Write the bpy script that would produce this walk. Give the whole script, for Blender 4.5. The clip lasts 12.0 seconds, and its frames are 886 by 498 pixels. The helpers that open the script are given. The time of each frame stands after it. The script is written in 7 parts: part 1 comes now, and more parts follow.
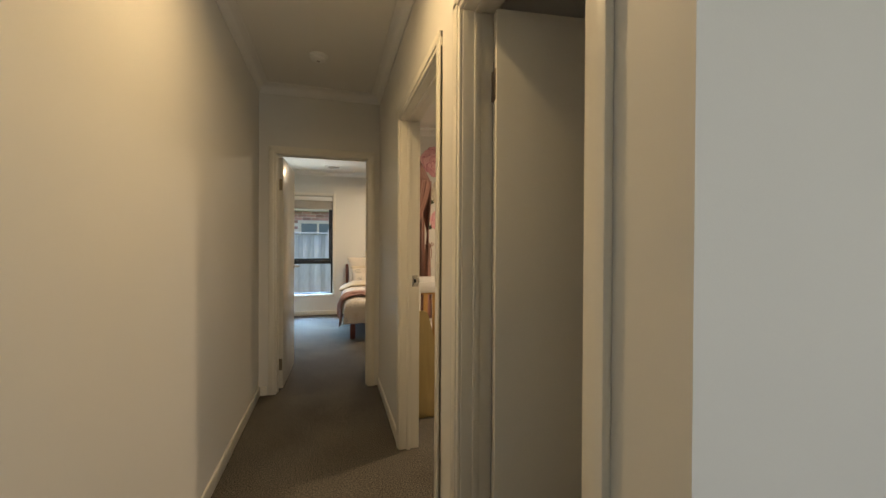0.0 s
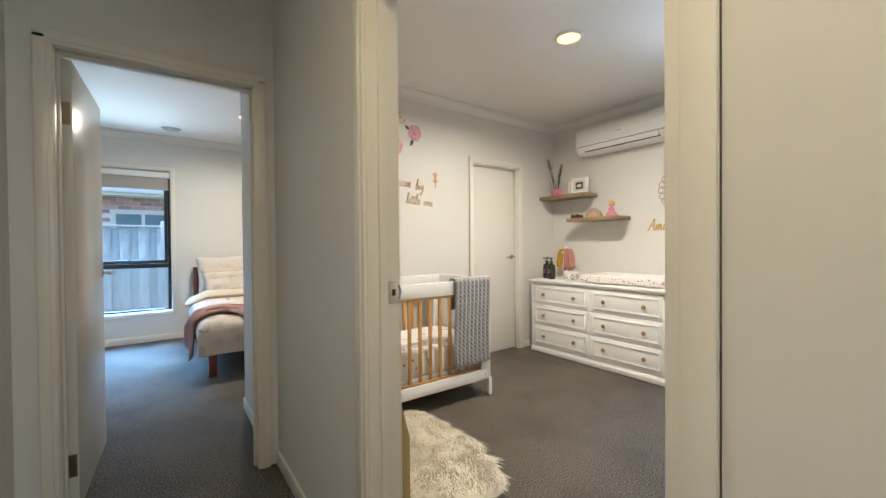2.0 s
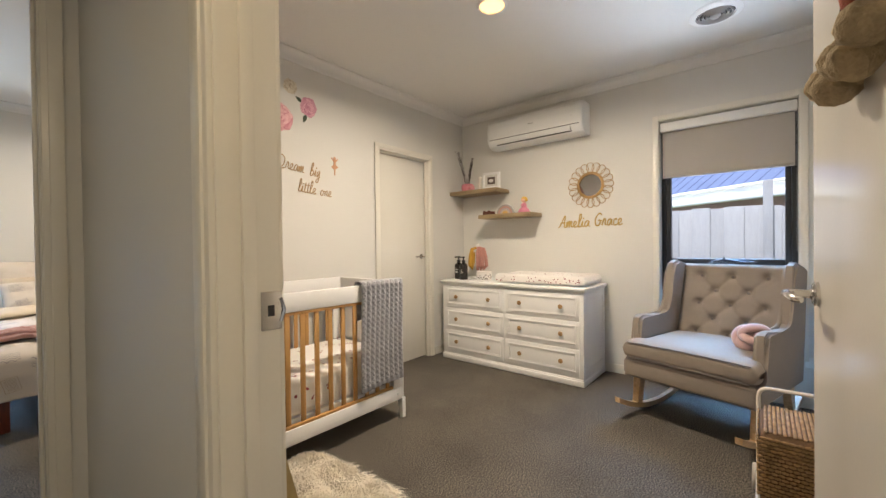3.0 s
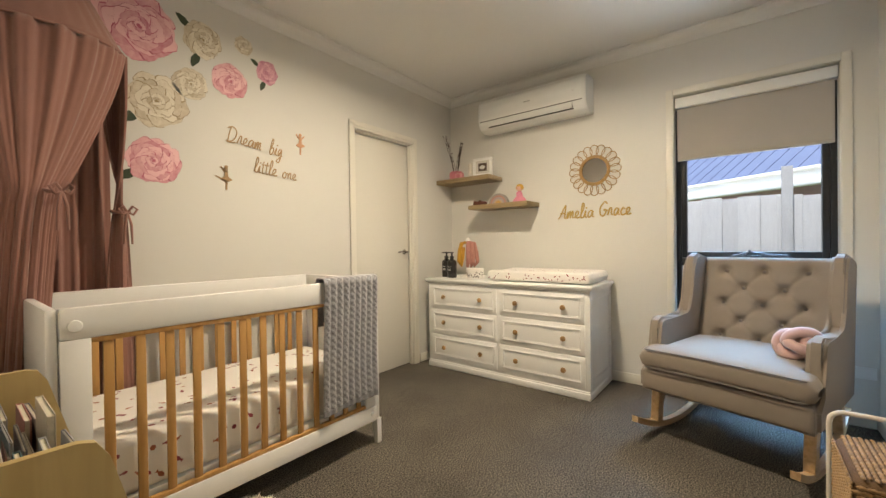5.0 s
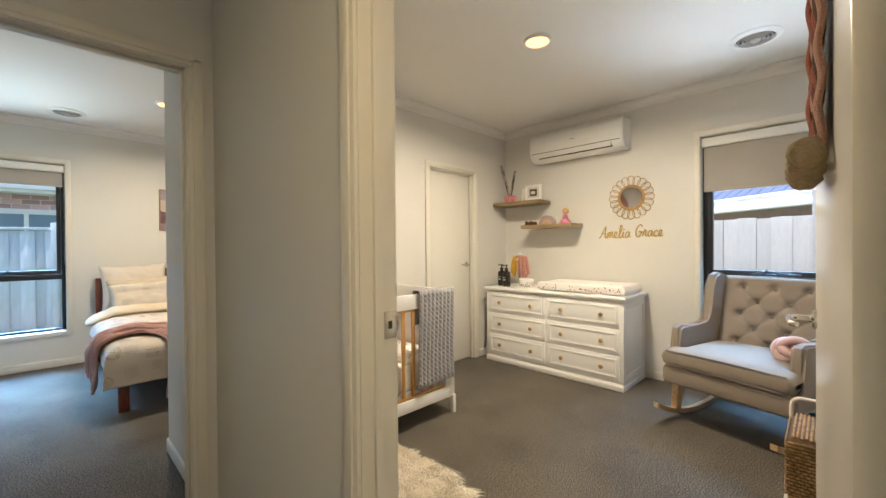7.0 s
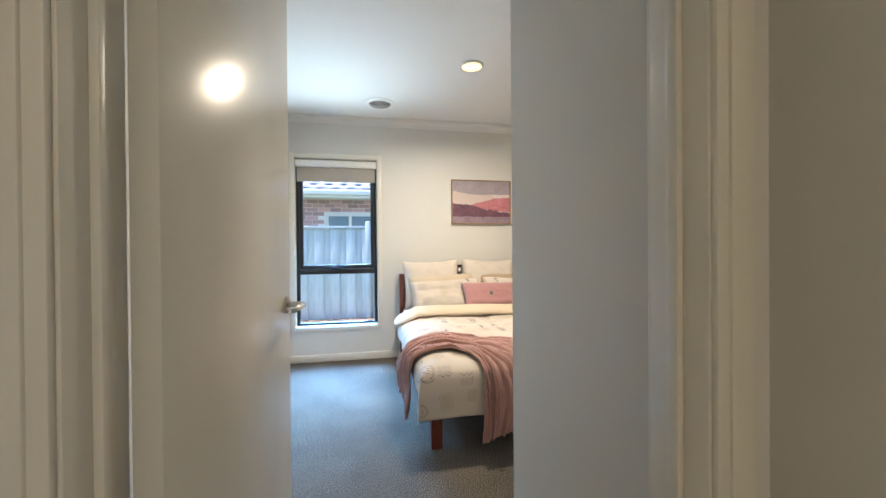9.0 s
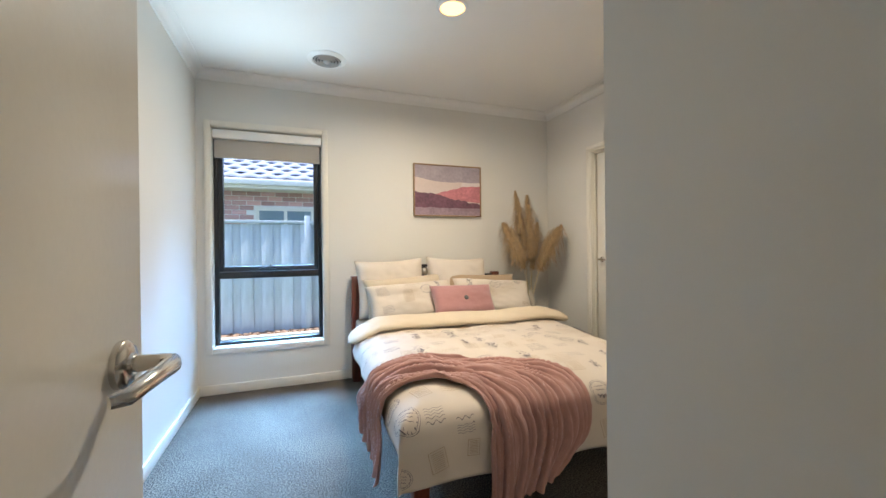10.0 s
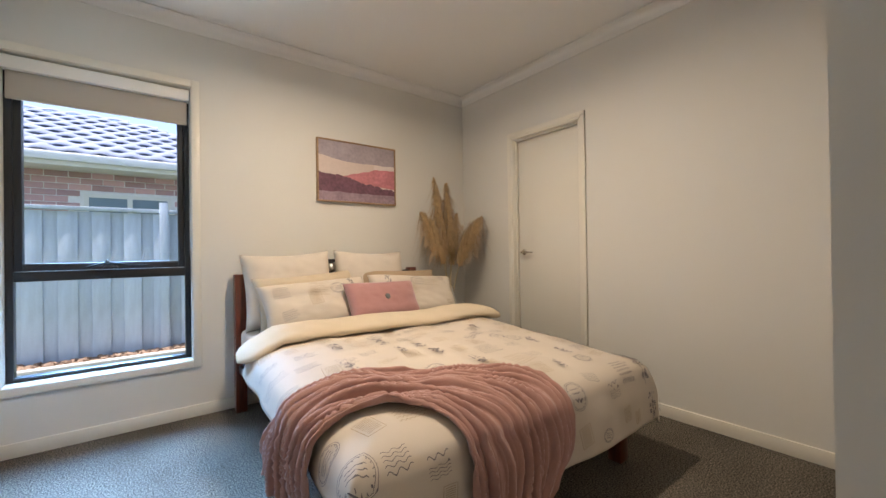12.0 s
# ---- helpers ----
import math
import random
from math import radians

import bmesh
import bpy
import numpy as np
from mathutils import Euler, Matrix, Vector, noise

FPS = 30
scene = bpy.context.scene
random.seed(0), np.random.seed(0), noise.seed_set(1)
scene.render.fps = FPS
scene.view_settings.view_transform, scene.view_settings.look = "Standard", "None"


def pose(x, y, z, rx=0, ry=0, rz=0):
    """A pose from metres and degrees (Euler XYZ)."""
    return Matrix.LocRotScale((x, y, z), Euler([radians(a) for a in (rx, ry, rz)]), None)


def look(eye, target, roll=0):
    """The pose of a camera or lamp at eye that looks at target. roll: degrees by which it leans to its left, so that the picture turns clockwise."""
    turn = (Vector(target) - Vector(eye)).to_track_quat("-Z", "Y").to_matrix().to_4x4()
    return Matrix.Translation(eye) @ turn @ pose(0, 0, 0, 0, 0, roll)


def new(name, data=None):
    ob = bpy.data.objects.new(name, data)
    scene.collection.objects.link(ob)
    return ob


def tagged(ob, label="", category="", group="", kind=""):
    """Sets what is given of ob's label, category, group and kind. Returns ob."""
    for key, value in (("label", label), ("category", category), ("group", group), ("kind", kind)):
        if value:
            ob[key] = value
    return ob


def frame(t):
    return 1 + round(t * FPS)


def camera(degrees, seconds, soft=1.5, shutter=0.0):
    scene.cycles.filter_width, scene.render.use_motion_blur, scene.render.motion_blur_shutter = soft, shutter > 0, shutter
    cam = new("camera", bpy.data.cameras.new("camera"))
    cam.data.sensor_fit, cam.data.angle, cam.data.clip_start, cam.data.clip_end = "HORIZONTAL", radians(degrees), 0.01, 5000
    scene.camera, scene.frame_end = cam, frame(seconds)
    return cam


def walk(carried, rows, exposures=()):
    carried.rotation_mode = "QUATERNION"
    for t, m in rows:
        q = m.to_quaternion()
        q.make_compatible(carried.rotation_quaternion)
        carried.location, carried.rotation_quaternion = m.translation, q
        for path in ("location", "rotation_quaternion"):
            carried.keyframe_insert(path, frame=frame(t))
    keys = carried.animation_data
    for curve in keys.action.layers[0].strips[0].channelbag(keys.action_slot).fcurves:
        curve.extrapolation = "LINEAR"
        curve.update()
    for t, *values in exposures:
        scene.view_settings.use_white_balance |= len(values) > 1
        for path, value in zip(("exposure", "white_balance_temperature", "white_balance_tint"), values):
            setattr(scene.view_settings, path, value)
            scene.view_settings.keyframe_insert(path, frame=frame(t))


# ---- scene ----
cam = camera(97.2, 12.0)
PATH = [
    (0, (0.0, 0.823, 1.269), (0.545, 2.747, 1.254), 0.3),
    (0.5, (-0.11, 1.107, 1.258), (0.108, 3.095, 1.241), 0.0),
    (1, (-0.149, 1.396, 1.229), (0.08, 3.383, 1.207), -0.7),
    (1.5, (-0.168, 1.755, 1.233), (0.512, 3.636, 1.204), -0.5),
    (2, (-0.102, 2.116, 1.202), (1.068, 3.737, 1.178), -0.5),
    (2.5, (0.019, 2.383, 1.191), (1.46, 3.769, 1.171), -0.5),
    (3, (0.148, 2.522, 1.166), (1.693, 3.792, 1.146), -0.7),
    (5, (0.515, 2.777, 1.101), (2.093, 4.006, 1.085), -0.8),
    (5.5, (0.52, 2.776, 1.098), (2.099, 4.004, 1.083), -0.8),
    (6, (0.367, 2.697, 1.133), (1.941, 3.931, 1.123), -0.8),
    (6.5, (0.101, 2.574, 1.166), (1.643, 3.848, 1.163), -0.6),
    (7, (-0.124, 2.406, 1.253), (1.297, 3.814, 1.239), -0.5),
    (7.5, (-0.24, 2.496, 1.275), (0.856, 4.168, 1.253), -0.3),
    (7.7, (-0.29, 2.665, 1.27), (0.651, 4.429, 1.252), -0.5),
    (9.3, (-0.151, 4.205, 1.206), (0.241, 6.166, 1.194), -0.4),
    (9.5, (-0.163, 4.363, 1.194), (0.301, 6.308, 1.183), -0.5),
    (10, (-0.211, 4.685, 1.173), (0.49, 6.558, 1.166), -0.6),
    (10.5, (-0.224, 4.909, 1.144), (0.68, 6.693, 1.143), -0.6),
    (11, (-0.25, 5.084, 1.122), (0.819, 6.775, 1.127), -0.8),
    (11.5, (-0.251, 5.182, 1.091), (0.913, 6.808, 1.098), -0.8),
    (12, (-0.249, 5.239, 1.072), (0.968, 6.826, 1.081), -0.8),
]
EXPOSURES = [(0, 0.88, 7350, 14), (0.5, 1.15, 7000, 10), (1.0, 1.3, 6600, 10), (1.5, 1.42, 5900, 10), (2.0, 1.42, 5450, 10), (2.5, 1.38, 5500, 10),
             (3.0, 1.26, 5900, 14), (5.0, 1.2, 6250, 10), (5.5, 1.2, 6250, 10), (6.5, 1.28, 6200, 10), (7.0, 1.4, 6150, 10), (7.5, 1.42, 6450, 10),
             (9.5, 1.68, 5700, 12), (10.0, 1.46, 5950, 12), (10.5, 1.32, 6120, 12), (12.0, 1.18, 6350, 17)]
walk(cam, [(t, look(eye, target, roll)) for t, eye, target, roll in PATH], EXPOSURES)

# ---- world, sun, lamps ----
world = bpy.data.worlds.new("world")
world.use_nodes = True
scene.world = world
SKY = world.node_tree.nodes.new("ShaderNodeTexSky")
SKY.sky_type, SKY.sun_disc = "NISHITA", False
SUN_AZ = math.atan2(-0.97, 0.18)          # from +y, clockwise positive towards +x
SUN_EL = radians(71)
SKY.sun_elevation, SKY.sun_rotation = SUN_EL, SUN_AZ
world.node_tree.nodes["Background"].inputs["Strength"].default_value = 0.15
world.node_tree.links.new(SKY.outputs[0], world.node_tree.nodes["Background"].inputs["Color"])
sun = new("sun", bpy.data.lights.new("sun", "SUN"))
sun.data.energy, sun.data.angle, sun.data.color = 5.0, radians(0.53), (1.0, 0.96, 0.9)
_d = Vector((math.sin(SUN_AZ) * math.cos(SUN_EL), math.cos(SUN_AZ) * math.cos(SUN_EL), math.sin(SUN_EL)))
sun.matrix_world = look(_d * 30, (0, 0, 0))


def window_light(name, eye, aim, w, h, watts, colour, spread):
    """An added lamp in a window's opening, standing in for daylight, thrown into the room within a cone."""
    la = bpy.data.lights.new(name, "AREA")
    la.shape, la.size, la.size_y, la.energy, la.color, la.spread = "RECTANGLE", w, h, watts, colour, radians(spread)
    ob = new(name, la)
    ob.matrix_world = look(eye, Vector(eye) + Vector(aim))
    return ob


def down_light(name, x, y, z, watts, colour):
    la = bpy.data.lights.new(name, "AREA")
    la.shape, la.size, la.energy, la.color = "DISK", 0.11, watts, colour
    la.spread = radians(165)
    ob = new(name, la)
    ob.matrix_world = look((x, y, z), (x, y + 0.0001, z - 1))
    return ob


WARM = (1.0, 0.82, 0.57)
DAY = (0.30, 0.60, 1.0)
window_light("nursery_sky_light", (3.99, 2.765, 1.12), (-0.64, 0, -0.77), 0.8, 1.1, 6.0, DAY, 58)
window_light("nursery_ground_light", (3.99, 2.765, 1.05), (-0.62, 0.0, 0.78), 0.8, 1.0, 2.4, (0.80, 0.91, 1.0), 66)
window_light("master_sky_light", (-0.42, 8.45, 1.15), (0, -0.68, -0.73), 0.8, 1.5, 18.0, DAY, 60)
window_light("master_ground_light", (-0.42, 8.45, 1.15), (0, -0.62, 0.78), 0.8, 1.5, 2.3, (0.76, 0.95, 1.0), 74)
# no hall window is seen: this added lamp gives the hall its daylight
window_light("hall_fill_light", (1.8, -2.55, 1.5), (0, 1, -0.1), 1.9, 1.2, 24, (0.85, 0.94, 1.0), 170)
down_light("nursery_lamp_light", 2.185, 3.79, 2.598, 23, WARM)
down_light("master_lamp_light", 0.68, 6.86, 2.598, 16, WARM)
down_light("corridor_lamp_light", -0.1, 2.15, 2.598, 5.8, (1.0, 0.745, 0.40))

# ---- materials ----
def ramp(nt, fac, c0, c1, p0=0.0, p1=1.0):
    n = nt.nodes.new("ShaderNodeValToRGB")
    n.color_ramp.elements[0].color, n.color_ramp.elements[1].color = (*c0, 1), (*c1, 1)
    n.color_ramp.elements[0].position, n.color_ramp.elements[1].position = p0, p1
    nt.links.new(fac, n.inputs[0])
    return n.outputs[0]


def mat(name, col, rough=0.5, metal=0.0, var=0.06, vscale=5.0, bump=0.0, bscale=150.0, sheen=0.0, coat=0.0, stretch=(1, 1, 1), spec=0.5, rand=0.0):
    """A plain surface whose colour drifts at two scales, with a fine relief. rand: how far alike pieces differ."""
    m = bpy.data.materials.new(name)
    m.use_nodes = True
    nt = m.node_tree
    b = nt.nodes["Principled BSDF"]
    tc = nt.nodes.new("ShaderNodeTexCoord")
    mp = nt.nodes.new("ShaderNodeMapping")
    mp.inputs["Scale"].default_value = stretch
    nt.links.new(tc.outputs["Object"], mp.inputs[0])
    big, small = nt.nodes.new("ShaderNodeTexNoise"), nt.nodes.new("ShaderNodeTexNoise")
    big.inputs["Scale"].default_value, big.inputs["Detail"].default_value = vscale, 3
    small.inputs["Scale"].default_value, small.inputs["Detail"].default_value = bscale, 2
    nt.links.new(mp.outputs[0], big.inputs[0]), nt.links.new(mp.outputs[0], small.inputs[0])
    mix = nt.nodes.new("ShaderNodeMath")
    mix.operation = "ADD"
    nt.links.new(big.outputs[0], mix.inputs[0]), nt.links.new(small.outputs[0], mix.inputs[1])
    half = nt.nodes.new("ShaderNodeMath")
    half.operation = "MULTIPLY"
    half.inputs[1].default_value = 0.5
    nt.links.new(mix.outputs[0], half.inputs[0])
    lo, hi = [max(0, c * (1 - var)) for c in col], [min(1, c * (1 + var)) for c in col]
    out = ramp(nt, half.outputs[0], lo, hi, 0.3, 0.7)
    if rand:
        info = nt.nodes.new("ShaderNodeObjectInfo")
        hsv = nt.nodes.new("ShaderNodeHueSaturation")
        mr = nt.nodes.new("ShaderNodeMapRange")
        mr.inputs["To Min"].default_value, mr.inputs["To Max"].default_value = 1 - rand, 1 + rand
        nt.links.new(info.outputs["Random"], mr.inputs["Value"])
        nt.links.new(mr.outputs[0], hsv.inputs["Value"])
        nt.links.new(out, hsv.inputs["Color"])
        out = hsv.outputs[0]
    nt.links.new(out, b.inputs["Base Color"])
    b.inputs["Roughness"].default_value, b.inputs["Metallic"].default_value = rough, metal
    b.inputs["Specular IOR Level"].default_value = spec
    if sheen:
        b.inputs["Sheen Weight"].default_value, b.inputs["Sheen Roughness"].default_value = sheen, 0.5
    if coat:
        b.inputs["Coat Weight"].default_value, b.inputs["Coat Roughness"].default_value = coat, 0.12
    if bump:
        bp = nt.nodes.new("ShaderNodeBump")
        bp.inputs["Strength"].default_value, bp.inputs["Distance"].default_value = min(1, bump), 0.004
        nt.links.new(small.outputs[0], bp.inputs["Height"])
        nt.links.new(bp.outputs[0], b.inputs["Normal"])
    return m


def wood(name, dark, light, rough=0.45, scale=6.0, along="x", coat=0.0):
    m = mat(name, light, rough, coat=coat)
    nt = m.node_tree
    b = nt.nodes["Principled BSDF"]
    tc, mp, w = nt.nodes.new("ShaderNodeTexCoord"), nt.nodes.new("ShaderNodeMapping"), nt.nodes.new("ShaderNodeTexNoise")
    s = {"x": (0.6, 8, 8), "y": (8, 0.6, 8), "z": (8, 8, 0.6)}[along]
    mp.inputs["Scale"].default_value = s
    w.inputs["Scale"].default_value, w.inputs["Detail"].default_value, w.inputs["Distortion"].default_value = scale, 5, 0.6
    nt.links.new(tc.outputs["Object"], mp.inputs[0]), nt.links.new(mp.outputs[0], w.inputs[0])
    nt.links.new(ramp(nt, w.outputs[0], dark, light, 0.35, 0.65), b.inputs["Base Color"])
    return m


def glow(name, col, strength):
    m = bpy.data.materials.new(name)
    m.use_nodes = True
    b = m.node_tree.nodes["Principled BSDF"]
    b.inputs["Base Color"].default_value = (*col, 1)
    b.inputs["Emission Color"].default_value = (*col, 1)
    b.inputs["Emission Strength"].default_value = strength
    return m


def glass_mat():
    m = bpy.data.materials.new("window_glass")
    m.use_nodes = True
    b = m.node_tree.nodes["Principled BSDF"]
    b.inputs["Base Color"].default_value = (0.98, 0.99, 1, 1)
    b.inputs["Transmission Weight"].default_value, b.inputs["Roughness"].default_value, b.inputs["IOR"].default_value = 1, 0.0, 1.02
    return m


def carpet_mat():
    m = mat("carpet", (0.118, 0.103, 0.084), 0.95, var=0.42, vscale=2.2, bump=0.0, bscale=75, sheen=0.06, spec=0.1)
    nt = m.node_tree
    b = nt.nodes["Principled BSDF"]
    tc, v, n = nt.nodes.new("ShaderNodeTexCoord"), nt.nodes.new("ShaderNodeTexVoronoi"), nt.nodes.new("ShaderNodeTexNoise")
    v.inputs["Scale"].default_value, n.inputs["Scale"].default_value = 290, 155
    nt.links.new(tc.outputs["Object"], v.inputs[0]), nt.links.new(tc.outputs["Object"], n.inputs[0])
    n.inputs["Detail"].default_value = 4
    mul = nt.nodes.new("ShaderNodeMix")
    mul.data_type, mul.blend_type = "RGBA", "MULTIPLY"
    mul.inputs["Factor"].default_value = 1
    old = b.inputs["Base Color"].links[0].from_socket
    nt.links.new(old, mul.inputs[6])
    nt.links.new(ramp(nt, n.outputs[0], (0.08, 0.08, 0.08), (2.2, 2.2, 2.2), 0.38, 0.66), mul.inputs[7])
    nt.links.new(mul.outputs[2], b.inputs["Base Color"])
    bp = nt.nodes.new("ShaderNodeBump")
    bp.inputs["Strength"].default_value, bp.inputs["Distance"].default_value = 0.8, 0.004
    nt.links.new(v.outputs["Distance"], bp.inputs["Height"])
    nt.links.new(bp.outputs[0], b.inputs["Normal"])
    return m


WALL = mat("wall_paint", (0.70, 0.685, 0.645), 0.55, var=0.012, vscale=1.5, bump=0.05, bscale=420)
CEIL = mat("ceiling_paint", (0.77, 0.76, 0.735), 0.85, var=0.012, vscale=1.2, bump=0.04, bscale=300)
TRIM = mat("gloss_trim_paint", (0.75, 0.72, 0.645), 0.28, var=0.015, vscale=3, bump=0.02, bscale=90)
DOORP = mat("satin_door_paint", (0.74, 0.715, 0.65), 0.24, spec=0.25, var=0.015, vscale=2, bump=0.03, bscale=120)
CARPET = carpet_mat()
BLACKAL = mat("black_aluminium", (0.018, 0.02, 0.024), 0.38, var=0.15, bump=0.03, bscale=300)
CHROME = mat("brushed_chrome", (0.62, 0.6, 0.57), 0.2, metal=1.0, var=0.04, bscale=400)
BRASS = mat("aged_hinge_steel", (0.3, 0.25, 0.18), 0.35, metal=1.0, var=0.1)
WHITEP = mat("white_lacquer", (0.82, 0.815, 0.8), 0.32, var=0.012, vscale=3, bump=0.02, bscale=80)
PLASTIC = mat("white_plastic", (0.82, 0.82, 0.8), 0.35, var=0.01)
BLINDF = mat("blind_fabric", (0.43, 0.40, 0.36), 0.85, var=0.05, vscale=4, bump=0.25, bscale=700)
GLASS = glass_mat()
OAK = wood("pale_oak", (0.40, 0.215, 0.065), (0.52, 0.30, 0.10), 0.45, 5, "z")
OAKX = wood("pale_oak_shelf", (0.23, 0.165, 0.085), (0.34, 0.25, 0.135), 0.5, 5, "y")
PLY = wood("birch_ply", (0.42, 0.31, 0.13), (0.50, 0.38, 0.17), 0.4, 3, "z")
MAHOG = wood("red_stained_timber", (0.09, 0.022, 0.012), (0.17, 0.04, 0.02), 0.3, 7, "z", coat=0.3)


# ---- building helpers ----
def box(bm, x0, x1, y0, y1, z0, z1, bevel=0.0, seg=2):
    m = Matrix.Translation(((x0 + x1) / 2, (y0 + y1) / 2, (z0 + z1) / 2)) @ Matrix.Diagonal((abs(x1 - x0), abs(y1 - y0), abs(z1 - z0), 1))
    vs = bmesh.ops.create_cube(bm, size=1, matrix=m)["verts"]
    if bevel:
        es = list({e for v in vs for e in v.link_edges})
        bmesh.ops.bevel(bm, geom=es, offset=bevel, segments=seg, affect="EDGES", profile=0.5)
    return bm


def boxes(*rows, bevel=0.0, seg=2):
    bm = bmesh.new()
    for r in rows:
        box(bm, *r, bevel=bevel, seg=seg)
    return bm


def tube(bm, pts, r, n=10, cap=True):
    """A round bar of radius r (a number, or one for each point) along the points."""
    pts = [Vector(p) for p in pts]
    rs = r if isinstance(r, (list, tuple)) else [r] * len(pts)
    rings, ref = [], None
    for i, p in enumerate(pts):
        d = (pts[min(i + 1, len(pts) - 1)] - pts[max(i - 1, 0)]).normalized()
        if ref is None:
            ref = d.orthogonal().normalized()
        ref = (ref - d * ref.dot(d)).normalized()
        s = d.cross(ref)
        rings.append([bm.verts.new(p + (ref * math.cos(2 * math.pi * k / n) + s * math.sin(2 * math.pi * k / n)) * rs[i]) for k in range(n)])
    for a, b in zip(rings, rings[1:]):
        for k in range(n):
            bm.faces.new((a[k], a[(k + 1) % n], b[(k + 1) % n], b[k]))
    if cap:
        bm.faces.new(rings[0][::-1]), bm.faces.new(rings[-1])
    return bm


def lathe(bm, prof, n=24, m=None):
    """Turns the outline (radius, height) round z; m places it."""
    m = m or Matrix.Identity(4)
    rings = []
    for r, z in prof:
        if r < 1e-6:
            rings.append([bm.verts.new(m @ Vector((0, 0, z)))])
        else:
            rings.append([bm.verts.new(m @ Vector((r * math.cos(2 * math.pi * k / n), r * math.sin(2 * math.pi * k / n), z))) for k in range(n)])
    for a, b in zip(rings, rings[1:]):
        for k in range(n):
            f = [a[k % len(a)], a[(k + 1) % len(a)], b[(k + 1) % len(b)], b[k % len(b)]]
            f = list(dict.fromkeys(f))
            if len(f) > 2:
                bm.faces.new(f)
    return bm


def extrude_poly(bm, pts, axis, a, b):
    """A slab with the outline pts (two coordinates) between a and b along the axis."""
    def v(p, t):
        return {"x": (t, p[0], p[1]), "y": (p[0], t, p[1]), "z": (p[0], p[1], t)}[axis]
    lo, hi = [bm.verts.new(v(p, a)) for p in pts], [bm.verts.new(v(p, b)) for p in pts]
    bm.faces.new(lo), bm.faces.new(hi[::-1])
    for i in range(len(pts)):
        j = (i + 1) % len(pts)
        bm.faces.new((lo[i], hi[i], hi[j], lo[j]))
    return bm


def grid(bm, nu, nv, fn, wrap=False):
    """A sheet of nu x nv points from fn(u, v), u and v from 0 to 1."""
    vs = [[bm.verts.new(fn(i / (nu if wrap else nu - 1), j / (nv - 1))) for j in range(nv)] for i in range(nu)]
    for i in range(nu if wrap else nu - 1):
        for j in range(nv - 1):
            k = (i + 1) % nu
            bm.faces.new((vs[i][j], vs[k][j], vs[k][j + 1], vs[i][j + 1]))
    return vs


def smooth_angle(me, deg=40):
    for p in me.polygons:
        p.use_smooth = True
    me.set_sharp_from_angle(angle=radians(deg))


def part(name, bm, material, parent=None, label="", m=None, sharp=40):
    """Links the bmesh as one mesh object, under its thing or part."""
    bmesh.ops.recalc_face_normals(bm, faces=bm.faces[:])
    me = bpy.data.meshes.new(name)
    bm.to_mesh(me)
    bm.free()
    smooth_angle(me, sharp)
    for k in (material if isinstance(material, (list, tuple)) else [material]):
        me.materials.append(k)
    ob = new(name, me)
    if parent:
        ob.parent = parent
    if m is not None:
        ob.matrix_basis = m
    if label:
        ob["label"] = label
    return ob


def thing(name, m, label, category, group="", kind=""):
    ob = new(name)
    ob.empty_display_size = 0.1
    ob.matrix_basis = m
    return tagged(ob, label, category, group, kind)


def solid(name, bm, material, label, category, group="", kind="", m=None, sharp=40):
    return tagged(part(name, bm, material, None, "", m, sharp), label, category, group, kind)


def piece(name, me, material, parent, m):
    """One of many alike pieces on shared mesh data."""
    ob = new(name, me)
    ob.parent, ob.matrix_basis = parent, m
    return ob


def mesh_of(name, bm, material, sharp=40):
    bmesh.ops.recalc_face_normals(bm, faces=bm.faces[:])
    me = bpy.data.meshes.new(name)
    bm.to_mesh(me)
    bm.free()
    smooth_angle(me, sharp)
    me.materials.append(material)
    return me

# ---- structure ----
H = 2.62


def wall(name, x0, x1, y0, y1, along, openings=(), z1=H, label="smooth cream painted plaster wall"):
    """A thick wall along x or y; openings are (start, end, bottom, top)."""
    bm = bmesh.new()
    lo, hi = (x0, x1) if along == "x" else (y0, y1)
    def b(a, c, p, q):
        if c - a > 1e-4 and q - p > 1e-4:
            box(bm, *((a, c, y0, y1) if along == "x" else (x0, x1, a, c)), p, q)
    at = lo
    for s, e, p, q in sorted(openings):
        b(at, s, 0, z1), b(s, e, 0, p), b(s, e, q, z1)
        at = e
    b(at, hi, 0, z1)
    return solid(name, bm, WALL, label, "wall", kind="structure")


OPEN_T = 2.06
wall("wall_corridor_west", -0.7, -0.595, -2.6, 4.40, "y")
wall("wall_corridor_end", -1.07, 0.41, 4.40, 4.51, "x", [(-0.475, 0.325, 0, OPEN_T)])
wall("wall_corridor_east", 0.41, 0.515, 1.185, 4.51, "y", [(1.365, 2.06, 0, OPEN_T), (2.325, 3.24, 0, OPEN_T)])
wall("wall_passage", 0.388, 0.515, 4.51, 5.325, "y")
wall("wall_nursery_north", 0.515, 3.838, 5.24, 5.325, "x", [(2.53, 3.235, 0, OPEN_T)])
wall("wall_outer_east", 3.838, 4.04, -2.7, 8.5, "y", [(2.313, 3.216, 0.357, 2.192)])
wall("wall_nursery_south", 0.515, 3.838, 2.06, 2.175, "x")
wall("wall_master_west", -1.07, -0.96, 4.51, 8.5, "y")
wall("wall_master_north", -0.96, 3.838, 8.299, 8.5, "x", [(-0.872, 0.024, 0.357, 2.192)])
wall("wall_master_east", 2.372, 2.46, 5.325, 8.299, "y", [(6.935, 7.625, 0, OPEN_T)])
wall("wall_hall_north", 0.515, 3.838, 1.185, 1.27, "x")
